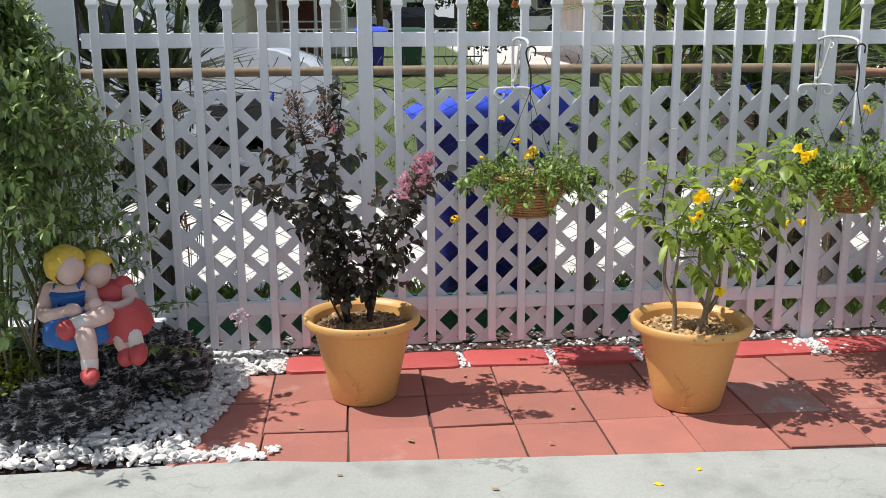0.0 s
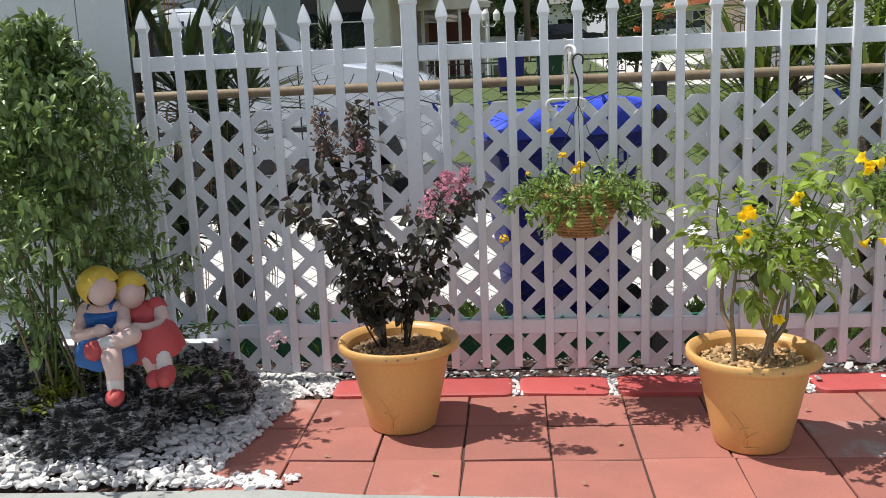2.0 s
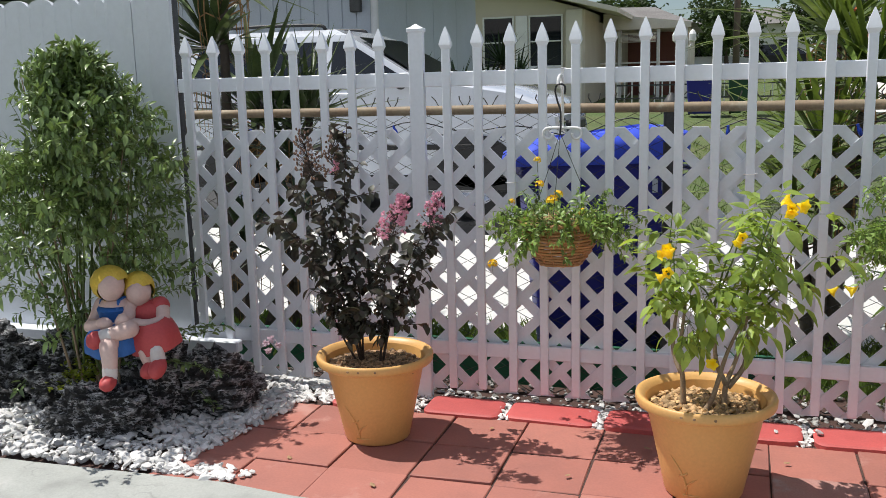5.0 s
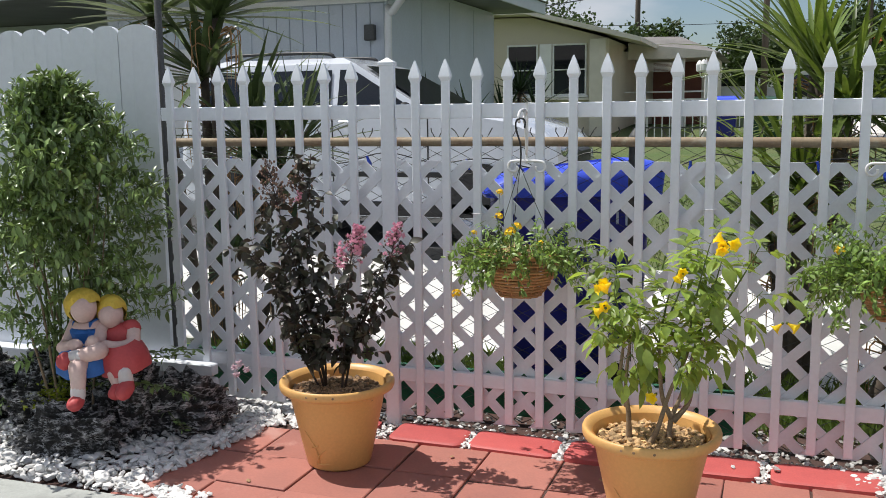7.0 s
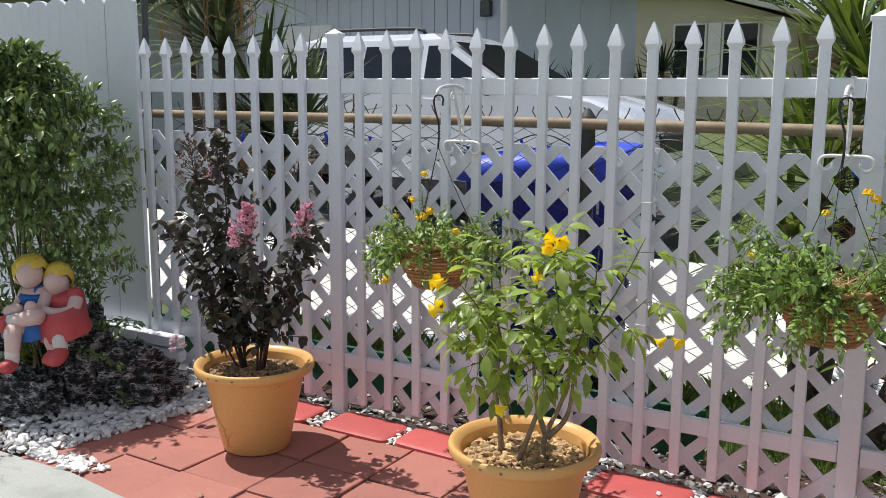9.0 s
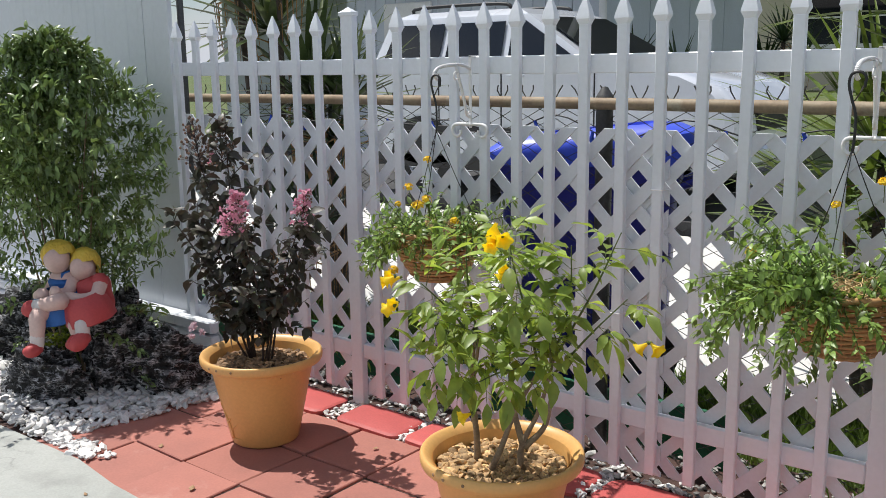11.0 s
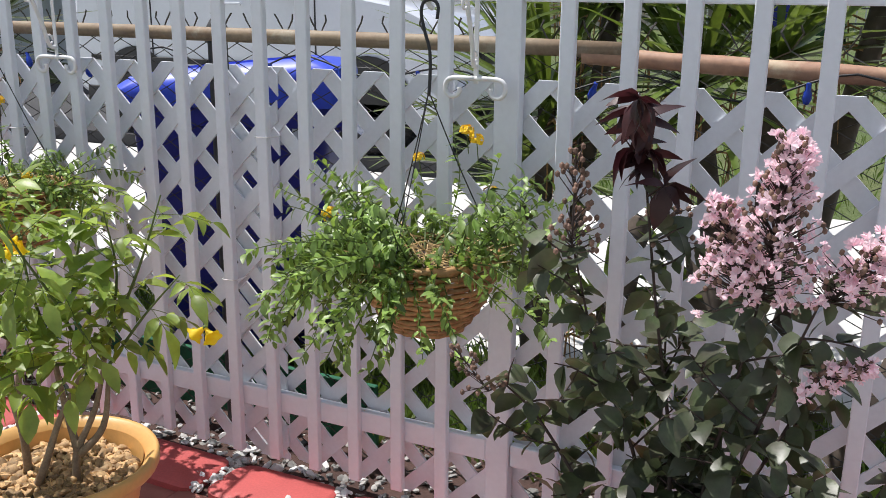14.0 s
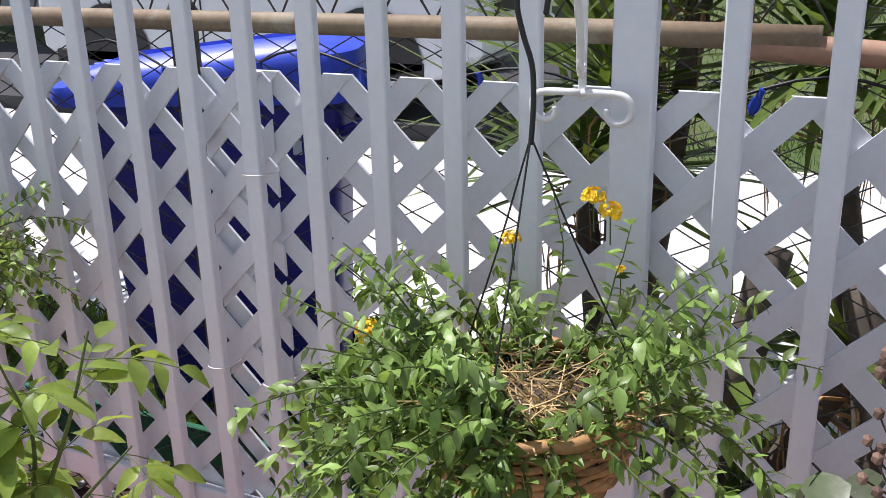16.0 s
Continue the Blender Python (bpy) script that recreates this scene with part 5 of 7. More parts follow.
# ---- hanging baskets ----
def basket(loc, turn, seed, label, spread, flowers, trail, lean=0.0):
    r = random.Random(seed)
    p = thing("hanging_basket", loc, label, "hanging basket", "hanging baskets", turn)
    # loc is the hook's eye; the bowl hangs below it
    RZ, RR, DEPTH = -0.520, 0.150, 0.155
    g = Geo()
    rows = 13
    for k in range(rows):
        t = k / (rows - 1)
        rad = 0.082 + (RR - 0.082) * math.sin(t * math.pi / 2) ** 0.9
        z = RZ - DEPTH * (1 - t)
        n = 60
        v, f = [], []
        for i in range(n):
            a = 2 * math.pi * i / n
            rr = rad + 0.0032 * math.cos(15 * a + math.pi * k)
            for q in range(5):
                b = 2 * math.pi * q / 5
                v.append(((rr + 0.0042 * math.cos(b)) * math.cos(a), (rr + 0.0042 * math.cos(b)) * math.sin(a), z + 0.0058 * math.sin(b) + 0.001 * math.sin(3 * a + k)))
        f = [(i * 5 + q, ((i + 1) % n) * 5 + q, ((i + 1) % n) * 5 + (q + 1) % 5, i * 5 + (q + 1) % 5) for i in range(n) for q in range(5)]
        g.add(v, f)
    lathe(g, [(0.0, RZ - DEPTH - 0.004), (0.08, RZ - DEPTH - 0.004), (0.084, RZ - DEPTH + 0.004)], 32)
    for i in range(15):
        a = 2 * math.pi * i / 15
        tube(g, [((0.082 + (RR - 0.082) * math.sin(t * math.pi / 2) ** 0.9) * math.cos(a), (0.082 + (RR - 0.082) * math.sin(t * math.pi / 2) ** 0.9) * math.sin(a), RZ - DEPTH * (1 - t)) for t in (0, .2, .4, .6, .8, 1)], 0.0026, 5)
    part("wicker_bowl", g, M_wicker, p, smooth=True)
    g = Geo()
    ring = [(RR * math.cos(2 * math.pi * i / 48), RR * math.sin(2 * math.pi * i / 48), RZ + 0.006 + 0.003 * math.sin(i * 2.1)) for i in range(49)]
    tube(g, ring, 0.0085, 8)
    part("basket_rim", g, M_wicker, p, smooth=True)
    g = Geo()
    lathe(g, [(RR - 0.004, RZ - 0.012), (0.06, RZ - 0.002), (0.0, RZ + 0.003)], 24)
    part("soil", g, M_soil, p)
    g = Geo()
    for i in range(300):
        a, rr = r.uniform(0, 6.28), 0.138 * math.sqrt(r.random())
        tube(g, wander((rr * math.cos(a), rr * math.sin(a), RZ + 0.006), flat(r), r.uniform(0.03, 0.09), r, 0.4, 0, 3), 0.0012, 3, cap=False)
    part("dry_straw", g, M_straw, p, "dry straw lining", kind="stuff")
    for k in range(3):
        a = 2.1 * k + 0.5
        g = Geo()
        tube(g, curve([(0, 0, -0.17), (RR * 0.46 * math.cos(a), RR * 0.46 * math.sin(a), -0.335), (RR * math.cos(a), RR * math.sin(a), RZ + 0.01)], 4), 0.0014, 5)
        part("hanger_wire", g, M_black, p)
    g = Geo()
    tube(g, curve([(0.018, 0, -0.025), (0.020, 0, 0.0), (0.008, 0, 0.012), (-0.012, 0, 0.008), (-0.018, 0, -0.015), (-0.010, 0, -0.05), (0.001, 0, -0.085), (0.003, 0, -0.13), (0.0, 0, -0.18)], 5), 0.0036, 7)
    part("hook", g, M_black, p, "black wire hook", smooth=True)
    small = [leaf_mesh("leaf", 0.026 * s, 0.0125 * s, M_lanleaf, 0.25, d) for s, d in ((1.0, 0.3), (0.75, 0.2), (1.2, 0.45))]
    single = [leaf_mesh("leaf", 0.027 * s, 0.013 * s, M_lanleaf1, 0.25, d) for s, d in ((1.0, 0.3), (0.8, 0.2), (1.2, 0.45))]
    near, rest = [], []
    g = Geo()
    for i in range(trail):
        a = r.uniform(2.5, 5.0) if r.random() < lean else r.uniform(0, 6.283)      # lean: share that grows to one side
        rr = 0.135 * r.random() ** 0.35
        out = Vector((math.cos(a), math.sin(a), 0))
        up = r.choice((0.1, 0.35, 0.7, 1.3))
        ln = spread * r.uniform(0.55, 1.1) * (1.0 if up < 1 else 0.8)
        tw = wander((rr * math.cos(a), rr * math.sin(a), RZ + 0.005), out + Vector((0, 0, up)), ln, r, 0.35, 0.16 if up < 1 else 0.05, 8)
        tube(g, tw, [0.0022 - 0.0014 * k / 8 for k in range(9)], 4, cap=False)
        for q, dd in along(tw, r, 0.0135, 0.02):
            for s in (1, -1):
                side = dd.cross(flat(r)).normalized() * s
                ww = side + dd * 0.5 + Vector((0, 0, r.uniform(-0.5, 0.3)))
                (near if q.y < -0.02 and r.random() < 0.35 else rest).append(aim(q, ww, r.uniform(-0.7, 0.7), r.uniform(0.6, 1.15)))
    part("stem_tangle", g, M_greenstem, p, kind="stuff")
    near, extra = near[:300], near[300:]
    scatter(p, near, single, M_lanleaf1, 300, r)
    scatter(p, rest + extra, small, M_lanleaf, 0, r)
    for x, y, z, s in flowers:
        g = Geo()
        c = Vector((x - loc[0], y - loc[1], z - loc[2]))
        for i in range(26):
            w = Vector((r.uniform(-1, 1), r.uniform(-1, 1), r.uniform(-0.25, 1))).normalized()
            q = c + w * Vector((s, s, s * 0.7)).length * 0.55
            m = Matrix.Translation(q) @ w.to_track_quat("Z", "Y").to_matrix().to_4x4() @ Matrix.Scale(s * 0.36, 4)
            ringv = [((1 if k % 2 else 0.62) * math.cos(math.pi * k / 4), (1 if k % 2 else 0.62) * math.sin(math.pi * k / 4), 0.18 if k % 2 else 0.05) for k in range(8)]
            g.add([(0, 0, -0.15), *ringv], [(0, 1 + k, 1 + (k + 1) % 8) for k in range(8)], 0, m)
        blob(g, c, (s * 0.5, s * 0.5, s * 0.4), 1, slot=0)
        tube(g, [c, c - Vector((0.004, -0.02, 0.05))], 0.0012, 4, 1)
        part("flower_head", g, [M_orange, M_greenstem], p, "round orange-yellow flower head")
    return p


basket((0.595, 4.035, 1.372), 0, 51, "wicker hanging basket of lantana with orange-yellow flowers", 0.235, [
    (0.579, 3.818 + 0.13, 0.95, 0.024), (0.296, 4.13, 0.66, 0.022), (0.53, 3.96, 1.01, 0.018), (0.49, 4.11, 1.09, 0.016), (0.68, 4.02, 0.90, 0.016), (0.60, 3.97, 0.97, 0.02), (0.40, 4.05, 0.93, 0.014)], 100)
basket((1.955, 3.965, 1.375), 0, 52, "overgrown wicker hanging basket of lantana with few yellow flowers", 0.30, [
    (1.747, 3.904, 0.935, 0.020), (2.024, 4.005, 1.122, 0.017), (2.045, 4.01, 1.105, 0.016), (1.92, 3.99, 1.06, 0.014), (2.022, 4.162, 0.971, 0.009), (1.72, 3.93, 0.86, 0.009)], 150, 0.3)


def bracket(x, z=1.405, reach=1.0):
    p = thing("plant_bracket", (x, FENCE_Y - 0.03, z), "white wrought-iron plant bracket hooked over the fence rail", "bracket", "plant brackets")
    g = Geo()
    box(g, -0.006, 0.006, -0.004, 0.001, -0.21, 0.044, 0.0015)
    box(g, -0.006, 0.006, -0.004, 0.056, 0.038, 0.044, 0.0015)
    box(g, -0.006, 0.006, 0.051, 0.056, 0.0, 0.044, 0.0015)
    part("strap", g, M_iron, p)
    g = Geo()
    ring = curve([(0.0, -0.004, 0.0), (0.006, -0.05, 0.012), (0.014, -0.11, 0.012), (0.022, -0.165, 0.005), (0.025, -0.188, -0.008), (0.025, -0.192, -0.024), (0.025, -0.182, -0.034)], 5)
    for a, b in zip(ring, ring[1:]):
        d = (b - a)
        tube(g, [(a.x, a.y * reach, a.z), (b.x, b.y * reach, b.z)], 0.0062, 8)
    tube(g, curve([(0.0, -0.004, -0.17), (0.005, -0.03, -0.16), (0.01, -0.05, -0.11), (0.012, -0.075, -0.05), (0.014, -0.10, 0.008)], 5), 0.0058, 8)
    for c in ((0.0075, -0.03, -0.145), (0.014, -0.10, -0.025)):
        tube(g, [(c[0], c[1] + 0.013 * math.cos(0.7 * i), c[2] + 0.013 * math.sin(0.7 * i)) for i in range(9)], 0.0035, 6)
    part("arm", g, M_iron, p, smooth=True)
    g = Geo()
    for s in (1, -1):
        pts = [(0, -0.006, -0.197), (s * 0.05, -0.006, -0.197)]
        for i in range(8):
            a = math.pi / 2 - (i + 1) * 0.62
            q = 0.025 * (1 - i * 0.06)
            pts.append((s * (0.055 + q * math.cos(a)), -0.007, -0.222 + q * math.sin(a)))
        tube(g, curve(pts, 3), 0.0058, 8)
    part("scroll", g, M_iron, p, smooth=True)
    return p


bracket(0.562, reach=1.2)
bracket(1.925, reach=1.55)

# fallen petals and leaf bits on the paving
r = random.Random(23)
for k in range(16):
    x, y = ((0.83, 2.93), (1.75, 3.05), (0.30, 2.95), (1.0, 3.02), (-0.2, 3.1), (0.55, 3.28), (1.62, 3.33), (0.95, 3.92), (0.32, 3.98), (1.45, 3.9), (2.1, 3.5), (2.3, 3.95), (0.05, 3.35), (-0.35, 3.5), (0.7, 3.6), (1.9, 3.3))[k]
    g = Geo()
    s = r.uniform(0.010, 0.018)
    g.add([(-s, 0, 0.001), (-s * 0.4, s * 0.6, 0.004), (s * 0.5, s * 0.5, 0.002), (s, 0, 0.005), (s * 0.3, -s * 0.6, 0.001), (-s * 0.5, -s * 0.4, 0.003)], [(0, 5, 4, 3, 2, 1)])
    ob = solo("fallen_petal" if k in (0, 3) else "fallen_leaf", g, M_yellow if k in (0, 3) else M_pebble_dark, "yellow petal fallen on the paving" if k in (0, 3) else "dry brown leaf bit on the paving", "petal" if k in (0, 3) else "leaf", "litter on the paving")
    ob.matrix_basis = pose(x, y, 0.0055, 0, 0, r.uniform(0, 360))

# ---- chain-link fence behind the pickets ----
CL_Y, CL_Z = 4.47, 1.268
link = thing("chain_link_fence", (0, CL_Y, 0), "old chain-link fence with a rusty tan top rail", "fence")
g = Geo()
tube(g, [(-3.6 + 0.5 * i, 0.004 * math.sin(i), CL_Z + 0.012 - 0.0012 * abs(i - 8)) for i in range(12)] + [(2.24, 0.0, CL_Z + 0.004)], 0.021, 12)
part("top_rail", g, M_pipe, link, "tan painted pipe, rusting", smooth=True)
g = Geo()
knots = [(2.12 + 0.11 * i, 0.004 * math.sin(2.1 * i), CL_Z - 0.010 - 0.0035 * i) for i in range(34)]
tube(g, knots, [0.023 if i % 2 else 0.0205 for i in range(34)], 12)
part("wooden_pole", g, M_cane, link, "split reddish-tan cane pole", smooth=40)
for px, top in ((-2.1, 1.27), (0.975, 1.315), (3.6, 1.3)):
    g = Geo()
    lathe(g, [(0.03, -0.1), (0.03, top - 0.05), (0.034, top - 0.045), (0.034, top - 0.02), (0.026, top - 0.005), (0.01, top + 0.02), (0.0, top + 0.022)], 14, mat=pose(px, 0.03, 0))
    part("post", g, M_steel, link, "dark weathered steel post", smooth=40)
g = Geo()
W, r = 0.0285, random.Random(3)
n_rows = int((CL_Z + 0.04) / W)
for i in range(-45, 176):
    x = i * 2 * W * 0.5 * 2 * 0.5
    if x > 5.6 or x < -1.3:
        continue
    if i % 2:
        continue
    pts = []
    for k in range(n_rows + 1):
        s = 1 if k % 2 else -1
        pts.append((x + s * W * (1 if i % 4 else -1), 0.024 + s * 0.003, 0.0 + k * W))
    pts.append((x + W * 0.15 * (1 if n_rows % 2 else -1) * (1 if i % 4 else -1), 0.024, CL_Z + 0.055))
    tube(g, pts, 0.0029, 3, cap=False)
    tube(g, [pts[-1], (x + r.uniform(-0.014, 0.014), 0.02, CL_Z + 0.072)], 0.0029, 3, cap=False)
part("wire_mesh", g, M_wire, link, "diamond mesh of galvanised wire", kind="stuff")

lights = thing("string_lights", (0, CL_Y - 0.03, 0), "dark cable with small blue bulbs strung along the chain-link rail", "string lights")
g = Geo()
r = random.Random(14)
cable = curve([(-1.1 + 0.24 * i, r.uniform(-0.012, 0.012), CL_Z - 0.05 - 0.05 * (i % 2) + r.uniform(-0.02, 0.03)) for i in range(20)], 5)
tube(g, cable, 0.0028, 5)
part("cable", g, M_black, lights, smooth=True)
for k in range(3, len(cable) - 2, 5):
    g = Geo()
    c = cable[k]
    lathe(g, [(0.0, -0.05), (0.007, -0.046), (0.0105, -0.035), (0.009, -0.022), (0.006, -0.015), (0.006, 0.0), (0.0, 0.002)], 10, mat=pose(c.x, c.y, c.z, r.uniform(-20, 20), r.uniform(-25, 25), 0))
    part("bulb", g, M_bulb, lights, "blue plastic bulb", smooth=50)


# ---- wheeled bins ----
def bin_cart(loc, turn, body_mat, lid_mat, label, s=1.0, deep=1.0, wide=0.97):
    p = thing("wheeled_bin", loc, label, "wheeled bin", turn=turn)
    w, d, H = 0.357 * s * wide, 0.37 * s * deep, 1.0 * s
    g = Geo()
    rings = []
    for t, q in ((0.0, 0.76), (0.02, 0.80), (0.35, 0.87), (0.7, 0.94), (0.9, 0.97), (0.905, 1.02), (0.985, 1.03), (1.0, 1.0)):
        ring = []
        for cx, cy, a0 in ((1, 1, 0), (-1, 1, 90), (-1, -1, 180), (1, -1, 270)):
            rr = 0.06 * s
            ring += [(cx * (w * q - rr) + rr * math.cos(radians(a0 + 18 * i)), cy * (d * q - rr) + rr * math.sin(radians(a0 + 18 * i)) + 0.03 * s * (1 - t), t * H + 0.04) for i in range(6)]
        rings.append(ring)
    k = len(rings[0])
    g.v = [v for ring in rings for v in ring]
    g.f = [(i * k + j, i * k + (j + 1) % k, (i + 1) * k + (j + 1) % k, (i + 1) * k + j) for i in range(len(rings) - 1) for j in range(k)] + [tuple(range(k))[::-1]]
    g.m = [0] * len(g.f)
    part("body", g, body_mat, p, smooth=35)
    g = Geo()
    lid = []
    for q, z in ((1.14, H + 0.02), (1.17, H + 0.045), (1.15, H + 0.075), (1.0, H + 0.105), (0.72, H + 0.125), (0.70, H + 0.112), (0.3, H + 0.12)):
        ring = []
        for cx, cy, a0 in ((1, 1, 0), (-1, 1, 90), (-1, -1, 180), (1, -1, 270)):
            rr = 0.07 * s * q
            ring += [(cx * (w * q - rr) + rr * math.cos(radians(a0 + 18 * i)), cy * (d * q - rr) + rr * math.sin(radians(a0 + 18 * i)), z) for i in range(6)]
        lid.append(ring)
    g.v = [(x, y, z + 0.08 * (y + d) / (2 * d) * (z > H + 0.03)) for ring in lid for x, y, z in ring]
    g.f = [(i * k + j, i * k + (j + 1) % k, (i + 1) * k + (j + 1) % k, (i + 1) * k + j) for i in range(len(lid) - 1) for j in range(k)] + [tuple(range(6 * k, 7 * k)), tuple(range(k))[::-1]]
    g.m = [0] * len(g.f)
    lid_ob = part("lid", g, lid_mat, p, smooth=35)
    for cx in (-0.6, -0.2, 0.2, 0.6):
        g = Geo()
        box(g, cx * w - 0.012, cx * w + 0.012, -d * 0.98, -d * 0.7, H + 0.08, H + 0.115, 0.004)
        part("rib", g, lid_mat, lid_ob)
    g = Geo()
    tube(g, curve([(-w * 0.8, d * 1.0, H * 0.93), (-w * 0.8, d * 1.22, H * 0.97), (w * 0.8, d * 1.22, H * 0.97), (w * 0.8, d * 1.0, H * 0.93)], 4), 0.016, 8)
    part("handle", g, body_mat, p, smooth=True)
    for sx in (-1, 1):
        g = Geo()
        m = pose(sx * w * 0.82, d * 0.72, 0.125 * s, 0, 90, 0)
        lathe(g, [(0.03, -0.025), (0.11 * s, -0.028), (0.125 * s, -0.018), (0.125 * s, 0.018), (0.11 * s, 0.028), (0.03, 0.025)], 20, mat=m)
        part("wheel", g, M_tyre, p, smooth=40)
    return p


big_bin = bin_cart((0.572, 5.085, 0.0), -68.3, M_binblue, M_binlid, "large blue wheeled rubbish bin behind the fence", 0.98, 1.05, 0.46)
for k, (y, z, h) in enumerate(((0.20, 0.90, 0.075), (0.245, 0.895, 0.08), (0.29, 0.90, 0.07))):
    g = Geo()
    box(g, 0.150, 0.1585, y, y + 0.012 + 0.014 * (k % 2), z - h / 2, z + h / 2, 0.002)
    part("paint_mark", g, M_siding, big_bin, "faded pale paint mark")
bin_cart((0.32, 24.0, 0.0), 0, M_binblue, M_binlid, "far blue wheeled bin by the kerb", 0.98)
bin_cart((1.27, 24.1, 0.0), 0, M_bingreen, M_bingreen, "far green wheeled bin by the kerb", 0.96)
bin_cart((7.2, 33.0, 0.0), 0, M_bingreen, M_bingreen, "far green wheeled bin across the road", 1.1)


# ---- strap-leaved plants behind the fence ----
def rosette(g, centre, n, length, width, r, rise=0.9, droop=0.9, slot=0):
    for i in range(n):
        a = r.uniform(0, 6.283)
        el = r.uniform(-0.2, 1.0) ** 1 * rise
        d = Vector((math.cos(a) * math.cos(el), math.sin(a) * math.cos(el), math.sin(el)))
        L, w = length * r.uniform(0.7, 1.1), width * r.uniform(0.7, 1.1)
        p, side = Vector(centre), d.cross(Vector((0, 0, 1))).normalized()
        v, f = [], []
        for k in range(7):
            t = k / 6
            q = w * 0.5 * (0.6 + 1.2 * t) if t < 0.35 else w * 0.5 * 1.02 * (1 - ((t - 0.35) / 0.65) ** 1.6)
            up = side.cross(d).normalized()
            v += [p - side * q + up * q * 0.35, p.copy(), p + side * q + up * q * 0.35]
            d = (d + Vector((0, 0, -droop * 0.20 * t * r.uniform(0.6, 1.3)))).normalized()
            p = p + d * (L / 6)
        f = [(3 * k + j, 3 * k + j + 1, 3 * k + j + 4, 3 * k + j + 3) for k in range(6) for j in (0, 1)]
        g.add(v, f, slot)


def yucca(loc, heads, label, mat, length, width, n, seed, trunk=0.03, rise=1.15, droop=0.7):
    """heads: (x, y, z) of each leaf rosette, over the foot."""
    r = random.Random(seed)
    p = thing("yucca", loc, label, "yucca plant", "yuccas")
    for h in heads:
        g = Geo()
        line = curve([(h[0] * 0.2, h[1] * 0.2, -0.05), (h[0] * 0.6, h[1] * 0.6, h[2] * 0.5), h], 4)
        tube(g, line, [trunk * (1 - 0.3 * i / len(line)) for i in range(len(line))], 8)
        part("trunk", g, M_pole, p, smooth=True)
        g = Geo()
        rosette(g, h, n, length, width, r, rise, droop)
        part("crown", g, mat, p, "strap leaves in a tuft", smooth=True)
        g = Geo()
        for k in range(14):
            a = r.uniform(0, 6.28)
            b = Vector(h) + Vector((0, 0, -0.05 - 0.2 * r.random()))
            e = b + Vector((math.cos(a) * 0.12, math.sin(a) * 0.12, -r.uniform(0.15, 0.4)))
            tube(g, curve([b, b + Vector((math.cos(a) * 0.14, math.sin(a) * 0.14, 0.02)), e], 3), [0.006, 0.005, 0.005, 0.004, 0.003, 0.002, 0.001], 4)
        part("dry_leaf_skirt", g, M_wicker, p, "withered tan leaves", kind="stuff")
    return p


yucca((1.66, 5.5, 0), [(0.0, 0.0, 1.0), (0.2, 0.1, 1.36), (-0.12, 0.05, 0.72), (0.05, 0.3, 1.6)], "bright green strap-leaved yucca behind the chain-link fence", M_strap, 0.82, 0.038, 66, 61, 0.045)
yucca((2.45, 5.5, 0), [(0.0, 0.0, 1.2), (0.3, 0.15, 1.45), (-0.25, 0.0, 1.1)], "tall strap-leaved yucca behind the chain-link fence", M_strap, 0.8, 0.038, 66, 62, 0.05)
yucca((3.3, 5.4, 0), [(0.0, 0.0, 1.2), (0.35, 0.1, 1.42)], "leaning strap-leaved yucca behind the chain-link fence", M_strap, 0.8, 0.040, 60, 63, 0.05)
yucca((2.05, 5.05, 0), [(0.0, 0.0, 0.42), (0.3, -0.05, 0.5)], "low yucca clump at the foot of the chain-link fence", M_strap, 0.42, 0.045, 14, 64, 0.04)
yucca((3.7, 9.1, 0), [(0.0, 0.0, 1.7), (0.5, 0.3, 2.1), (-0.4, 0.2, 1.8)], "tall green yucca beside the driveway", M_strap, 0.95, 0.042, 60, 65, 0.06)
yucca((-1.62, 5.25, 0), [(0.0, 0.0, 1.62), (0.2, 0.1, 1.25), (-0.42, 0.1, 1.98), (0.12, -0.05, 1.95)], "dark spiky dracaena behind the picket fence", M_dracaena, 0.72, 0.055, 46, 66, 0.035, 1.2, 0.5)
yucca((-1.16, 5.25, 0), [(0.0, 0.0, 1.0), (0.1, 0.05, 1.22), (-0.12, 0.0, 1.15)], "upright dark snake-like dracaena clump", M_dracaena, 0.55, 0.04, 40, 67, 0.03, 1.5, 0.2)
yucca((-1.35, 5.0, 0), [(0.0, 0.0, 0.55), (0.35, 0.0, 0.6)], "low dark dracaena clump behind the lattice", M_strapdark, 0.5, 0.034, 34, 68, 0.03, 1.2, 0.6)
yucca((-2.55, 11.4, 0), [(0.0, 0.0, 1.35), (0.55, 0.0, 1.25), (0.9, 0.1, 0.9)], "small spiky palm against the grey house", M_strapdark, 0.55, 0.035, 46, 69, 0.05, 1.2, 0.3)
yucca((-2.9, 17.2, 0), [(0.0, 0.0, 1.5), (0.3, 0.0, 1.2), (-0.3, 0.0, 1.0)], "shrub palm before the beige house", M_strapdark, 0.8, 0.05, 40, 70, 0.05, 1.3, 0.4)
# fallen logs and dry stems under the yuccas
r = random.Random(19)
for k, (a, b, w) in enumerate((((1.95, 4.95, 0.0), (2.15, 5.0, 0.75), 0.045), ((2.4, 4.9, 0.0), (2.35, 5.0, 0.7), 0.055), ((2.75, 4.95, 0.0), (3.0, 5.0, 0.8), 0.05), ((3.3, 4.9, 0.0), (3.2, 5.0, 0.8), 0.055))):
    g = Geo()
    tube(g, curve([a, ((a[0] + b[0]) / 2 + 0.04, a[1], (a[2] + b[2]) / 2), b], 5), w, 10)
    solo("plant_stump", g, M_pole, "bare brown plant trunk behind the lattice", "plant trunk", "trunks", smooth=True)

# grass strips and litter
g = Geo()
r = random.Random(77)


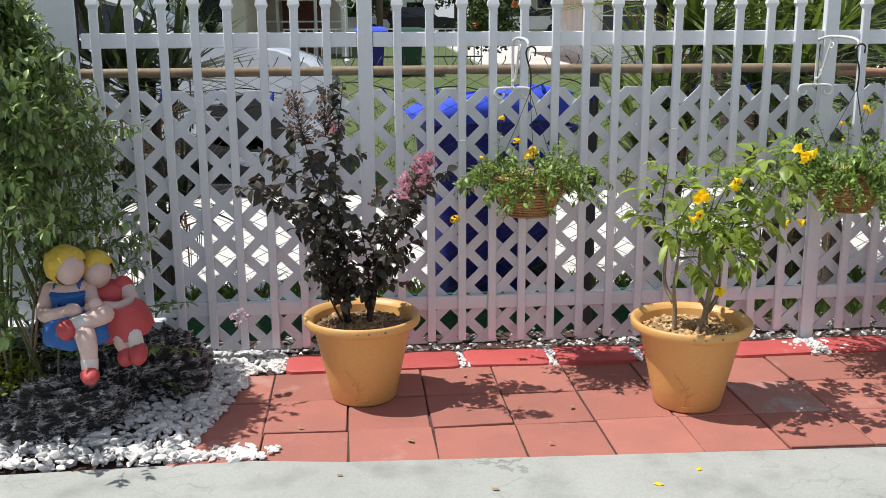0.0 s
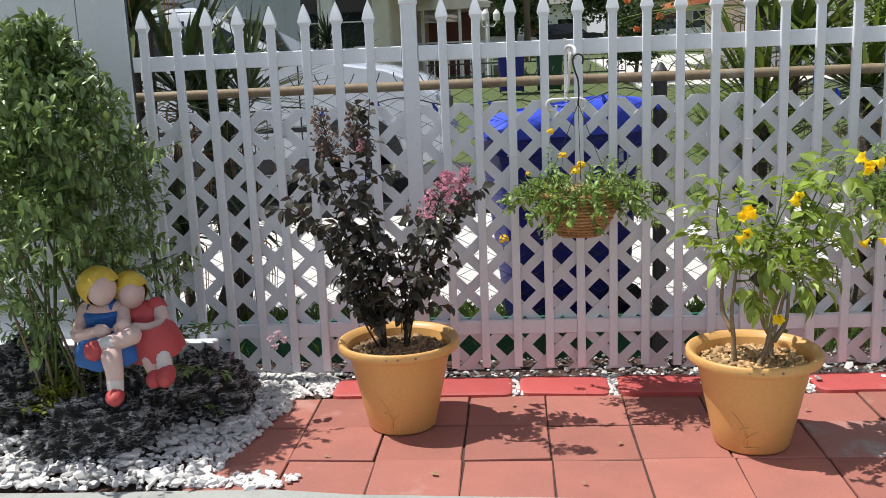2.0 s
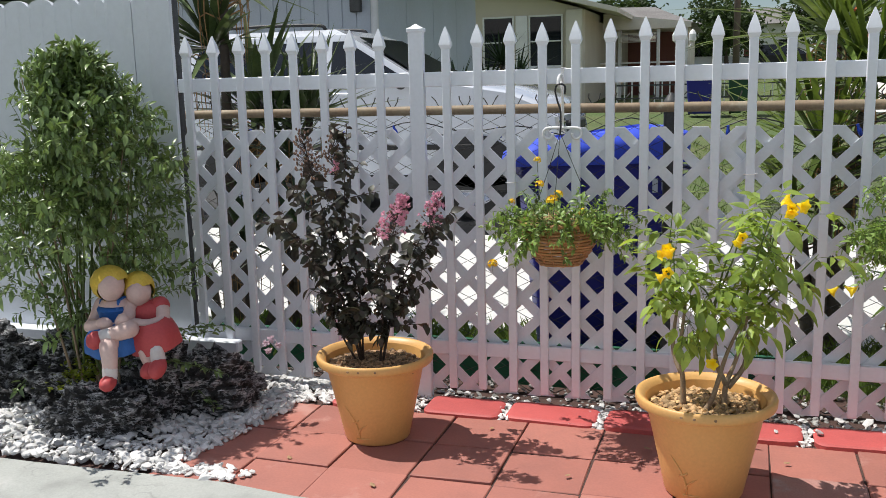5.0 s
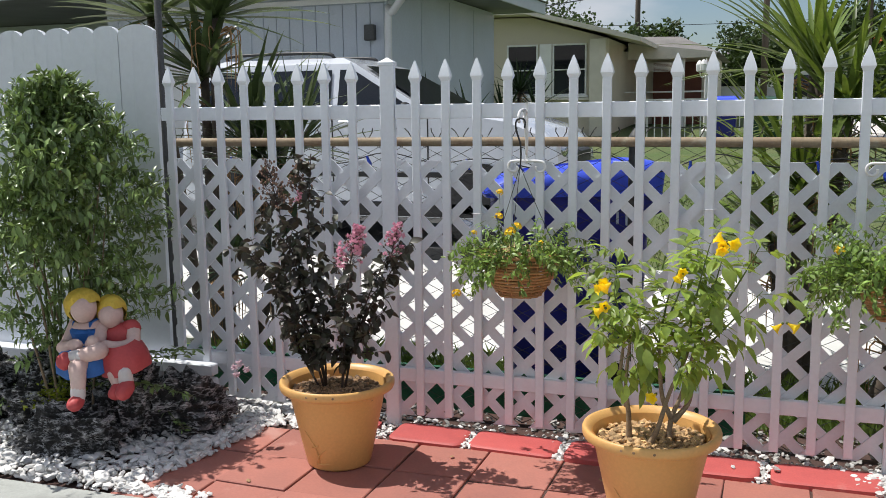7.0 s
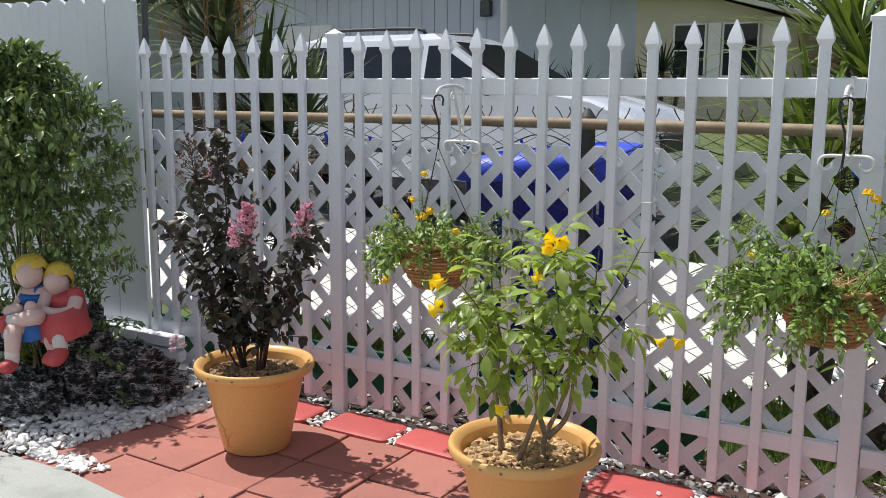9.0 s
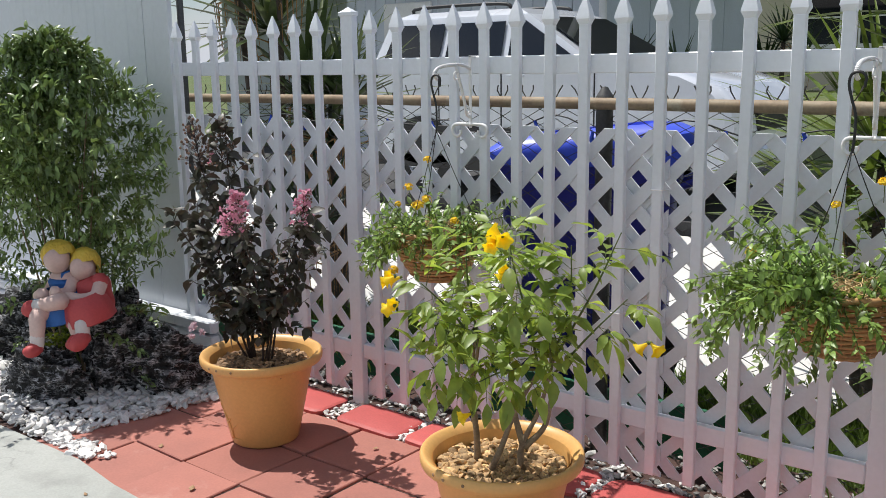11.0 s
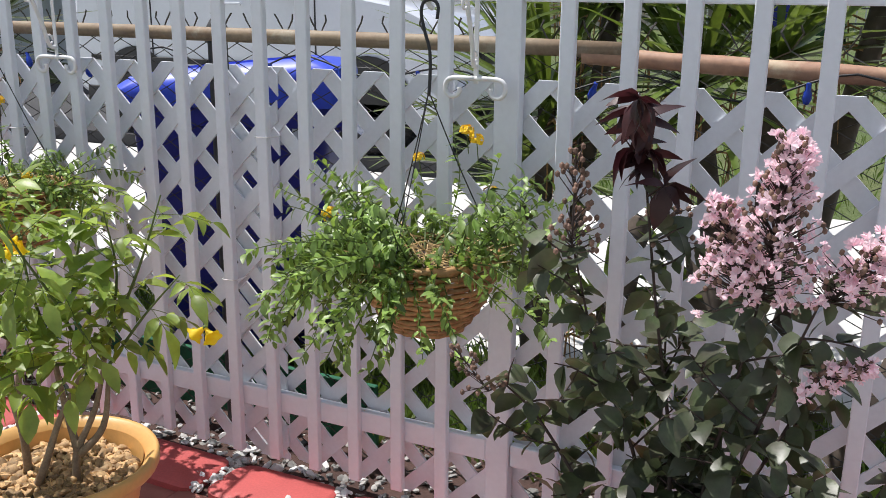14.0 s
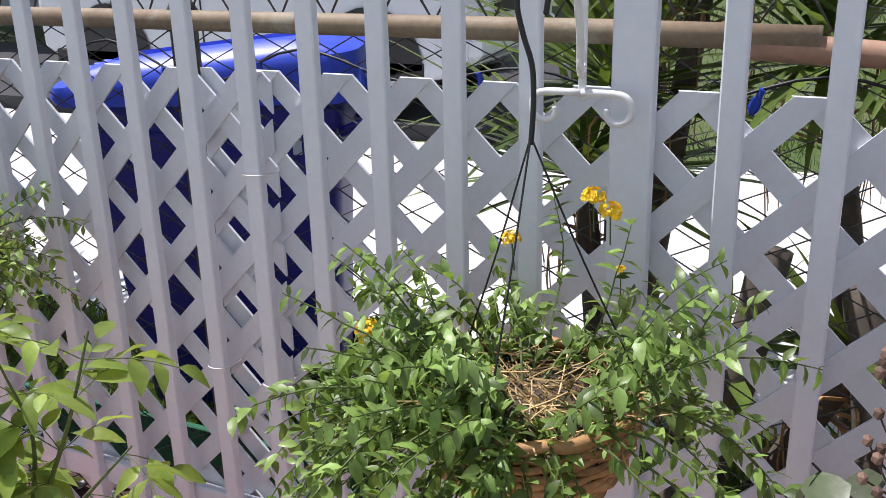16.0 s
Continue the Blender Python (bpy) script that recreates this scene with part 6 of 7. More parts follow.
def blade(g, x, y, z, h, r):
    a, b = r.uniform(0, 6.283), r.uniform(0.2, 0.7) * h
    dx, dy, w = math.cos(a), math.sin(a), 0.003 + 0.03 * h * 0.08
    g.add([(x - dy * w, y + dx * w, z), (x + dy * w, y - dx * w, z), (x + dx * b * 0.4, y + dy * b * 0.4, z + h * 0.65), (x + dx * b, y + dy * b, z + h)], [(0, 1, 2), (0, 2, 3)])


for i in range(9000):
    x, y = r.uniform(-1.6, 4.5), r.uniform(4.62, 5.46)
    blade(g, x, y, -0.04, r.uniform(0.05, 0.16), r)
for i in range(7000):
    x, y = r.uniform(-0.1, 9), 8.8 + 9 * r.random() ** 1.5
    blade(g, x, y, -0.05 + rise(y), r.uniform(0.06, 0.15), r)
solo("grass", g, M_grass, "rough green grass beside the driveway", "grass", kind="stuff")


# ---- car ----
def suv():
    p = thing("suv", (-2.2, 9.75, 0.12), "silver-white estate car parked beside the grey house", "car")
    L0, L1, W = -2.15, 1.9, 0.9
    # lower body: side outline lofted over the width
    outline = [(L0, 0.42), (L0 - 0.02, 0.75), (L0 + 0.04, 1.22), (L0 + 0.10, 1.30), (0.55, 1.30), (0.95, 1.265), (1.4, 1.19), (1.72, 1.08), (1.86, 0.95), (L1, 0.72), (L1 - 0.02, 0.40), (1.60, 0.26), (-1.85, 0.26)]
    g = Geo()
    rows = [(-W, 0.97, 0.0), (-W + 0.03, 0.995, 0.0), (-W + 0.12, 1.0, 0.015), (0, 1.0, 0.035), (W - 0.12, 1.0, 0.015), (W - 0.03, 0.995, 0.0), (W, 0.97, 0.0)]
    k = len(outline)
    for y, s, crown in rows:
        g.v += [(x * (1 if abs(x) < 1.5 else 1 - (1 - s) * 1.2), y, 0.75 + (z - 0.75) * s + (crown if z > 1 else 0)) for x, z in outline]
    g.f = [(i * k + j, i * k + (j + 1) % k, (i + 1) * k + (j + 1) % k, (i + 1) * k + j) for i in range(len(rows) - 1) for j in range(k)] + [tuple(range(k)), tuple(range((len(rows) - 1) * k, len(rows) * k))[::-1]]
    g.m = [0] * len(g.f)
    part("body", g, M_car, p, smooth=28)
    # cabin
    low = [(L0 + 0.08, -0.86), (0.62, -0.86), (0.62, 0.86), (L0 + 0.08, 0.86)]
    high = [(L0 + 0.22, -0.68), (-0.22, -0.68), (-0.22, 0.68), (L0 + 0.22, 0.68)]
    top = [(L0 + 0.40, -0.56), (-0.40, -0.56), (-0.40, 0.56), (L0 + 0.40, 0.56)]
    g = Geo()
    g.add([(x, y, 1.28) for x, y in low] + [(x, y, 1.76) for x, y in high] + [(x, y, 1.825) for x, y in top],
          [(0, 1, 5, 4), (1, 2, 6, 5), (2, 3, 7, 6), (3, 0, 4, 7), (4, 5, 9, 8), (5, 6, 10, 9), (6, 7, 11, 10), (7, 4, 8, 11), (8, 9, 10, 11)])
    part("cabin", g, M_car, p)

    def pane(name, quad, push):
        g = Geo()
        q = [Vector(v) + Vector(push) for v in quad]
        nrm = (q[1] - q[0]).cross(q[2] - q[0]).normalized() * 0.006
        g.add([*q, *[v + nrm for v in q]], [(0, 1, 2, 3), (7, 6, 5, 4), (0, 4, 5, 1), (1, 5, 6, 2), (2, 6, 7, 3), (3, 7, 4, 0)])
        part(name, g, M_glass, p, "dark tinted window")

    def on_side(x, t):
        return (x, -0.86 + 0.18 * t, 1.28 + 0.48 * t)
    for x0, x1, x2, x3 in ((-1.92, -1.18, -1.18, -1.82), (-1.10, -0.42, -0.45, -1.10), (-0.34, 0.42, -0.22, -0.36)):
        pane("side_window", [on_side(x0, 0.10), on_side(x1, 0.10), on_side(x2, 0.86), on_side(x3, 0.86)], (0, -0.012, 0.004))
    pane("windscreen", [(0.56, -0.76, 1.32), (0.56, 0.76, 1.32), (-0.14, 0.60, 1.72), (-0.14, -0.60, 1.72)], (0.016, 0, 0.014))
    for y in (-0.55, 0.55):
        g = Geo()
        tube(g, curve([(-1.75, y, 1.82), (-1.65, y, 1.875), (-0.65, y, 1.875), (-0.5, y, 1.82)], 4), 0.018, 8)
        part("roof_rail", g, M_trimblack, p, smooth=True)
    g = Geo()
    blob(g, (0.42, -0.97, 1.30), (0.06, 0.10, 0.075), 3)
    part("wing_mirror", g, M_trimblack, p, smooth=True)
    for y in (-0.60, 0.60):
        g = Geo()
        blob(g, (1.80, y, 0.90), (0.10, 0.2, 0.085), 3)
        part("headlight", g, M_chrome, p, smooth=True)
    g = Geo()
    box(g, 1.83, 1.93, -0.42, 0.42, 0.72, 0.9, 0.02)
    part("grille", g, M_trimblack, p)
    g = Geo()
    box(g, 1.78, 1.96, -0.86, 0.86, 0.42, 0.62, 0.05)
    part("bumper", g, M_car, p, smooth=30)
    for x in (-1.14, -0.38, 0.62):
        g = Geo()
        box(g, x - 0.006, x + 0.006, -0.908, -0.895, 0.5, 1.27, 0.002)
        part("door_seam", g, M_trimblack, p)
    g = Geo()
    box(g, -1.98, 1.55, -0.912, -0.893, 0.28, 0.42, 0.01)
    part("sill_trim", g, M_trimblack, p)
    for z in (1.02, 1.19):
        g = Geo()
        box(g, -0.30, -0.12, -0.93, -0.90, z - 0.012, z + 0.012, 0.005) if z > 1.1 else box(g, -1.9, 1.25, -0.915, -0.896, 0.66, 0.71, 0.005)
        part("door_handle" if z > 1.1 else "side_trim", g, M_car if z > 1.1 else M_trimblack, p)
    for x in (-1.35, 1.12):
        for y in (-0.80, 0.80):
            m = pose(x, y, 0.355, 90, 0, 0)
            g = Geo()
            lathe(g, [(0.21, -0.10), (0.33, -0.11), (0.355, -0.09), (0.36, 0), (0.355, 0.09), (0.33, 0.11), (0.21, 0.10)], 28, mat=m)
            wheel = part("wheel", g, M_tyre, p, smooth=40)
            g = Geo()
            lathe(g, [(0.0, 0.06), (0.05, 0.075), (0.09, 0.05), (0.18, 0.07), (0.215, 0.105), (0.215, -0.1)], 20, mat=m, wave=lambda a, i: 1 + (0.12 * math.cos(5 * a) if i == 2 else 0))
            part("rim", g, M_chrome, wheel, smooth=40)
            g = Geo()
            ring = [(x + 0.43 * math.cos(math.pi * i / 14), (-0.912 if y < 0 else 0.912), 0.37 + 0.43 * math.sin(math.pi * i / 14)) for i in range(15)]
            g.add([(x, v[1] * 1.0, 0.30) for v in ring[:1]] + ring, [(0, i, i + 1) if y > 0 else (0, i + 1, i) for i in range(1, 15)])
            part("wheel_arch", g, M_trimblack, p)
    return p


suv()


# ---- houses ----
def window_unit(parent, x0, x1, z0, z1, y, bars=1, frame_mat=None):
    g = Geo()
    t = 0.05
    fm = frame_mat or M_white
    for a in ((x0, x1, z1 - t, z1), (x0, x1, z0, z0 + t), (x0, x0 + t, z0 + t, z1 - t), (x1 - t, x1, z0 + t, z1 - t)):
        box(g, a[0], a[1], y - 0.05, y + 0.03, a[2], a[3], 0.005)
    for k in range(bars):
        zz = z0 + (z1 - z0) * (k + 1) / (bars + 1)
        box(g, x0 + t, x1 - t, y - 0.045, y + 0.02, zz - 0.02, zz + 0.02, 0.004)
    w = part("window", g, fm, parent)
    g = Geo()
    box(g, x0 + t * 0.8, x1 - t * 0.8, y - 0.02, y - 0.006, z0 + t * 0.8, z1 - t * 0.8)
    part("pane", g, M_glass, w, "dark reflecting pane")
    g = Geo()
    box(g, x0 - 0.05, x1 + 0.05, y - 0.10, y + 0.02, z0 - 0.06, z0 - 0.003, 0.006)
    part("sill", g, fm, w)
    return w


def climb(g):
    """The eaves rise a little towards the back of the house."""
    g.v = [(x, y, z + 0.19 + 0.012 * (y + 0.7)) for x, y, z in g.v]


house = thing("house", (-3.3, 12.0, 0.0), "pale grey single-storey house with vertical siding and deep eaves", "house")
g = Geo()
box(g, -4.4, 0.0, 0.0, 4.9, -0.1, 3.10)
box(g, -11.5, -4.4, 3.2, 4.9, -0.1, 3.10)
part("wall", g, M_siding, house)
for k in range(40):
    x0 = -4.38 + 0.198 * k
    if x0 > -0.2:
        break
    g = Geo()
    box(g, x0, x0 + 0.19, -0.022, 0.002, 0.1, 2.80, 0.006)
    part("siding_board", g, M_siding, house)
for k in range(4):
    g = Geo()
    box(g, -0.002, 0.016, 0.02 + 1.22 * k, 1.22 + 1.22 * k, 0.1, 3.04, 0.004)
    part("siding_panel", g, M_siding, house)
g = Geo()
box(g, -4.4, 0.02, -0.034, -0.0225, 2.81, 2.88, 0.003)
part("trim_board", g, M_white, house)
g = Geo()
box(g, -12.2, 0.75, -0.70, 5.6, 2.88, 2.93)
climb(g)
part("soffit", g, M_soffit, house, "grey soffit, its colour darkened for shade")
g = Geo()
box(g, -12.2, 0.785, -0.735, -0.701, 2.83, 3.04, 0.006)
box(g, 0.751, 0.785, -0.70, 5.6, 2.83, 3.04, 0.006)
climb(g)
part("fascia", g, M_siding, house)
g = Geo()
g.add([(-12.3, -0.78, 3.05), (0.83, -0.78, 3.05), (0.83, 5.7, 3.05), (-12.3, 5.7, 3.05), (-9.4, 2.4, 3.85), (-2.2, 2.4, 3.85)], [(0, 1, 5, 4), (1, 2, 5), (2, 3, 4, 5), (3, 0, 4), (3, 2, 1, 0)])
climb(g)
part("roof", g, M_shingle, house, "low grey shingle roof")
g = Geo()
tube(g, curve([(0.62, -0.66, 3.06), (0.58, -0.60, 2.92), (0.18, -0.22, 2.66), (0.06, -0.10, 2.50), (0.06, -0.09, 0.1)], 5), 0.05, 10)
part("downspout", g, M_white, house, "white bent downspout", smooth=True)
g = Geo()
tube(g, [(-12.2, -0.79, 3.16), (0.77, -0.79, 3.16)], 0.06, 8)
part("gutter", g, M_siding, house, smooth=True)
g = Geo()
box(g, -3.6, -2.7, -0.06, -0.0225, 1.0, 2.3, 0.01)
part("shutter_panel", g, M_white, house, "white storm shutter panel")
g = Geo()
box(g, -0.28, -0.14, -0.12, -0.0225, 2.32, 2.52, 0.01)
part("meter_box", g, M_steel, house, "small dark box on the wall")

# beige house with a shallow gable
house2 = thing("house", (-3.64, 28.0, 0.13), "beige stucco house with a shallow gable and dark windows", "house")
g = Geo()
g.add([(x, y, z) for y in (0.0, 7.0) for x, z in ((-7, -0.3), (0.5, -0.3), (0.5, 2.62), (-1.75, 3.28), (-7, 3.36))],
      [(0, 1, 2, 3, 4), (9, 8, 7, 6, 5), (0, 5, 6, 1), (1, 6, 7, 2), (2, 7, 8, 3), (3, 8, 9, 4), (4, 9, 5, 0)])
part("wall", g, M_beige, house2)
g = Geo()
for x0, z0, x1, z1 in ((-7.4, 3.40, -1.75, 3.32), (-1.75, 3.32, 1.55, 2.44)):
    g.add([(x0, -0.75, z0), (x1, -0.75, z1), (x1, 7.4, z1), (x0, 7.4, z0), (x0, -0.75, z0 + 0.13), (x1, -0.75, z1 + 0.13), (x1, 7.4, z1 + 0.13), (x0, 7.4, z0 + 0.13)],
          [(3, 2, 1, 0), (4, 5, 6, 7), (0, 1, 5, 4), (1, 2, 6, 5), (2, 3, 7, 6), (3, 0, 4, 7)])
part("roof", g, M_cream, house2, "pale roof edge over a shallow slope")
window_unit(house2, -2.5, -1.55, 1.0, 2.50, 0.0)
g = Geo()
box(g, -1.5, -1.14, -0.06, 0.0, 0.95, 2.50, 0.01)
part("mullion", g, M_white, house2)
window_unit(house2, -1.11, -0.10, 1.0, 2.50, 0.0)
g = Geo()
box(g, 0.03, 0.51, -0.30, 0.25, -0.3, 2.60, 0.02)
part("pillar", g, M_cream, house2, "cream stucco corner pillar")
g = Geo()
box(g, -2.6, 0.0, -0.12, 0.0, 0.86, 0.93, 0.01)
part("ledge", g, M_cream, house2)

house3 = thing("house", (-1.5, 32.0, 0.0), "far bungalow with a dark brown porch and grey roof", "house")
g = Geo()
box(g, -4.0, 1.0, 1.6, 6.0, -0.3, 2.35)
part("wall", g, M_cream, house3)
g = Geo()
g.add([(-4.6, -0.9, 2.5), (1.3, -0.9, 2.25), (1.3, 6.6, 2.25), (-4.6, 6.6, 2.5), (-4.0, 2.4, 3.1), (-0.2, 2.4, 3.0)], [(0, 1, 5, 4), (1, 2, 5), (2, 3, 4, 5), (3, 0, 4), (3, 2, 1, 0)])
part("roof", g, M_shingle, house3, "low weathered shingle roof")
g = Geo()
g.add([(-1.5, -0.95, 2.62), (1.2, -0.95, 2.28), (1.2, -0.95, 2.12), (-0.2, -0.95, 2.1), (-1.5, -0.95, 2.1)] + [(-1.5, -0.85, 2.62), (1.2, -0.85, 2.28), (1.2, -0.85, 2.12), (-0.2, -0.85, 2.1), (-1.5, -0.85, 2.1)],
      [(4, 3, 2, 1, 0), (5, 6, 7, 8, 9)] + [(i, (i + 1) % 5, (i + 1) % 5 + 5, i + 5) for i in range(5)])
part("porch_gable", g, M_cream, house3)
g = Geo()
box(g, -1.0, 0.6, 1.50, 1.598, -0.3, 2.1)
part("porch_wall", g, M_brown, house3, "dark red-brown porch wall")
for x in (-1.05, 0.15, 1.0):
    g = Geo()
    box(g, x, x + 0.1, -0.8, -0.7, -0.3, 2.1, 0.01)
    part("porch_post", g, M_white, house3)
for k in range(8):
    g = Geo()
    box(g, -0.95, 0.15, -0.80 - 0.06 * k, -0.73 - 0.06 * k, 1.98 - 0.04 * k, 2.0 - 0.04 * k)
    part("awning_slat", g, M_cream, house3)
for z in (0.5, 1.05):
    g = Geo()
    box(g, -3.9, 1.0, -0.78, -0.72, z, z + 0.05, 0.005)
    part("porch_rail", g, M_white, house3)

house4 = thing("house", (6.6, 27.0, 0.0), "far white house with an orange tiled roof", "house")
g = Geo()
box(g, 0.0, 6, 0, 5, -0.3, 2.05)
part("wall", g, M_white, house4)
g = Geo()
g.add([(-1.5, -0.6, 2.0), (6.6, -0.6, 3.05), (6.6, 5.6, 3.05), (-1.5, 5.6, 2.0), (-1.5, -0.6, 2.14), (6.6, -0.6, 3.2), (6.6, 5.6, 3.2), (-1.5, 5.6, 2.14)],
      [(3, 2, 1, 0), (4, 5, 6, 7), (0, 1, 5, 4), (1, 2, 6, 5), (2, 3, 7, 6), (3, 0, 4, 7)])
part("roof", g, M_orangeroof, house4, "sloping orange roof")
window_unit(house4, 0.3, 1.6, 0.9, 1.8, 0.0)

# a row of far bungalows that closes the view
r = random.Random(91)
for k in range(15):
    x = -48 + 8.2 * k + r.uniform(-1, 1)
    y = 58 + r.uniform(-3, 6)
    h = thing("bungalow", (x, y, 0), "far pale bungalow with a low roof", "house", "far bungalows")
    w, hh = r.uniform(4.8, 6.6), r.uniform(2.6, 3.0)
    g = Geo()
    box(g, -w / 2, w / 2, 0, 6, -0.1, hh)
    part("wall", g, r.choice((M_cream, M_white, M_beige)), h)
    g = Geo()
    g.add([(-w / 2 - .5, -0.5, hh), (w / 2 + .5, -0.5, hh), (w / 2 + .5, 6.5, hh), (-w / 2 - .5, 6.5, hh), (-w / 2 + 1.5, 3, hh + 1.1), (w / 2 - 1.5, 3, hh + 1.1)], [(0, 1, 5, 4), (1, 2, 5), (2, 3, 4, 5), (3, 0, 4), (3, 2, 1, 0)])
    part("roof", g, r.choice((M_shingle, M_shingle, M_orangeroof)), h)
    for x0 in (-w / 2 + 0.6, w / 2 - 1.8):
        window_unit(h, x0, x0 + 1.2, 1.0, 2.1, 0.0)
    g = Geo()
    box(g, -0.45, 0.45, -0.04, 0.02, 0, 2.05, 0.01)
    part("door", g, M_brown, h)

# low fence, lamp post, poles and cables down the street
rail = thing("yard_fence", (0, 26.5, 0), "far white metal yard fence", "fence")
for z in (0.25, 0.6, 1.0):
    g = Geo()
    box(g, -2.0, 3.4, -0.02, 0.02, z, z + 0.04)
    part("fence_rail", g, M_steel if z < 0.9 else M_white, rail)
for k in range(28):
    g = Geo()
    box(g, -2.0 + 0.2 * k, -1.97 + 0.2 * k, -0.015, 0.015, -0.05, 1.04)
    part("fence_bar", g, M_white, rail)

lamp = thing("garden_lamp", (-0.30, 27.0, 0), "white three-armed garden lamp post", "lamp")
g = Geo()
lathe(g, [(0.10, -0.05), (0.10, 0.15), (0.05, 0.2), (0.04, 1.8), (0.05, 1.85), (0.02, 2.05), (0.0, 2.1)], 14)
part("post", g, M_white, lamp, smooth=40)
for a in (0.3, 2.4, 4.5):
    g = Geo()
    x, y = 0.26 * math.cos(a), 0.26 * math.sin(a)
    tube(g, curve([(0, 0, 1.65), (x * 0.6, y * 0.6, 1.58), (x, y, 1.72)], 4), 0.018, 6)
    arm = part("arm", g, M_white, lamp, smooth=True)
    g = Geo()
    lathe(g, [(0.03, 1.72), (0.09, 1.76), (0.10, 1.93), (0.05, 2.02), (0.0, 2.06)], 8, mat=pose(x, y, 0))
    part("lantern", g, M_white, arm, smooth=30)

for k, (x, y, h) in enumerate(((1.0, 40.0, 9.0), (5.2, 46.0, 9.0), (14, 44, 9.0), (-20, 52, 9.0), (-4.8, 46, 9.0))):
    p = thing("utility_pole", (x, y, 0), "far wooden utility pole with a crossarm", "utility pole", "utility poles")
    g = Geo()
    tube(g, [(0, 0, -0.3), (0, 0, h)], [0.14, 0.10], 10)
    part("pole", g, M_pole, p, smooth=True)
    g = Geo()
    box(g, -1.0, 1.0, -0.06, 0.06, h - 0.7, h - 0.58)
    part("crossarm", g, M_pole, p)
    g = Geo()
    lathe(g, [(0.0, h - 2.3), (0.2, h - 2.28), (0.22, h - 2.2), (0.22, h - 1.6), (0.2, h - 1.55), (0.0, h - 1.5)], 14, mat=pose(0.3, -0.2, 0))
    part("transformer", g, M_siding, p, smooth=40)
for k, (a, b) in enumerate((((-20, 52, 8.3), (1, 40, 8.3)), ((-20, 52, 7.6), (1, 40, 7.6)), ((1, 40, 8.3), (14, 44, 8.3)), ((1, 40, 7.4), (14, 44, 7.4)), ((1, 40, 8.2), (-6, 12.5, 2.75)), ((5.2, 46, 7.6), (1, 40, 8.0)), ((1, 40, 6.6), (24, 30, 6.2)), ((-20, 52, 6.8), (30, 36, 6.9)))):
    a, b = Vector(a), Vector(b)
    g = Geo()
    tube(g, [a.lerp(b, t / 12) + Vector((0, 0, -0.035 * (b - a).length * (1 - (2 * t / 12 - 1) ** 2))) for t in range(13)], 0.016, 4)
    solo("power_cable", g, M_black, "dark overhead power cable", "power cable", "overhead cables")


# ---- trees and bushes ----
def tree(loc, h, spread, label, seed, mat, leaf=0.16, n=1500, trunk=0.12, low=0.35):
    r = random.Random(seed)
    p = thing("tree", loc, label, "tree", "far trees")
    g = Geo()
    tube(g, curve([(0, 0, -0.1), (r.uniform(-0.1, 0.1), 0, h * 0.3), (r.uniform(-0.2, 0.2), 0, h * 0.6)], 4), [trunk * (1 - 0.06 * k) for k in range(9)], 8)
    tips = []
    for k in range(16):
        w = wander((0, 0, h * r.uniform(low, 0.6)), flat(r) + Vector((0, 0, r.uniform(0.2, 1.2))), spread * r.uniform(0.6, 1.1), r, 0.4, 0, 5)
        tube(g, w, [trunk * 0.4 * (1 - 0.16 * q) for q in range(6)], 5, cap=False)
        tips += w[2:]
    part("trunk", g, M_pole, p, smooth=True)
    g = Geo()
    for i in range(n):
        c = r.choice(tips) + Vector((r.gauss(0, 1), r.gauss(0, 1), r.gauss(0, 0.8))) * spread * 0.19
        c.z = max(c.z, h * low * 0.8)
        m = aim(c, flat(r, 2.0), r.uniform(0, 6.28), leaf * r.uniform(0.6, 1.3))
        g.add([(0, 0, 0), (-0.4, 0.5, 0.1), (0, 1.0, -0.1), (0.4, 0.5, 0.1)], [(0, 3, 2, 1)], 0, m)
    part("crown", g, mat, p, "crown of small leaves")
    return p


tree((-4.2, 46, 0), 3.9, 1.9, "far round-crowned green tree", 101, M_treeleaf, 0.23, 5610)
tree((0.6, 46, 0), 3.6, 1.9, "far low green tree", 102, M_treeleaf, 0.20, 4950)
tree((-7.4, 45, 0), 4.0, 1.7, "far round green tree behind the houses", 103, M_treeleaf, 0.20, 4950)
tree((-2.1, 45, 0), 2.9, 1.1, "far slim palm-like tree behind the houses", 113, M_treeleaf, 0.19, 2970, 0.09)
tree((3.6, 26.0, 0), 2.9, 1.0, "tall flowering bush in the far yard", 104, M_treeleaf, 0.12, 4950, 0.06, 0.15)
tree((9.5, 40, 0), 6.2, 3.0, "far dense green tree", 105, M_treeleaf, 0.24, 6270)
tree((15, 42, 0), 6.5, 3.2, "far dense green tree", 106, M_treeleaf, 0.24, 6270)
tree((5.5, 52, 0), 5.5, 2.6, "far green tree behind the road", 107, M_treeleaf, 0.23, 5280)
tree((22, 40, 0), 6.0, 3.0, "far dense green tree", 108, M_treeleaf, 0.24, 5610)
tree((-12, 60, 0), 6.5, 3.0, "far green tree behind the bungalows", 109, M_treeleaf, 0.26, 5280)
tree((6.5, 12.5, 0), 3.4, 1.5, "leafy green tree beside the lawn", 110, M_treeleaf, 0.09, 8580, 0.07, 0.2)
tree((4.6, 9.4, 0), 2.6, 1.1, "leafy green shrub on the lawn", 111, M_treeleaf, 0.07, 7920, 0.05, 0.12)
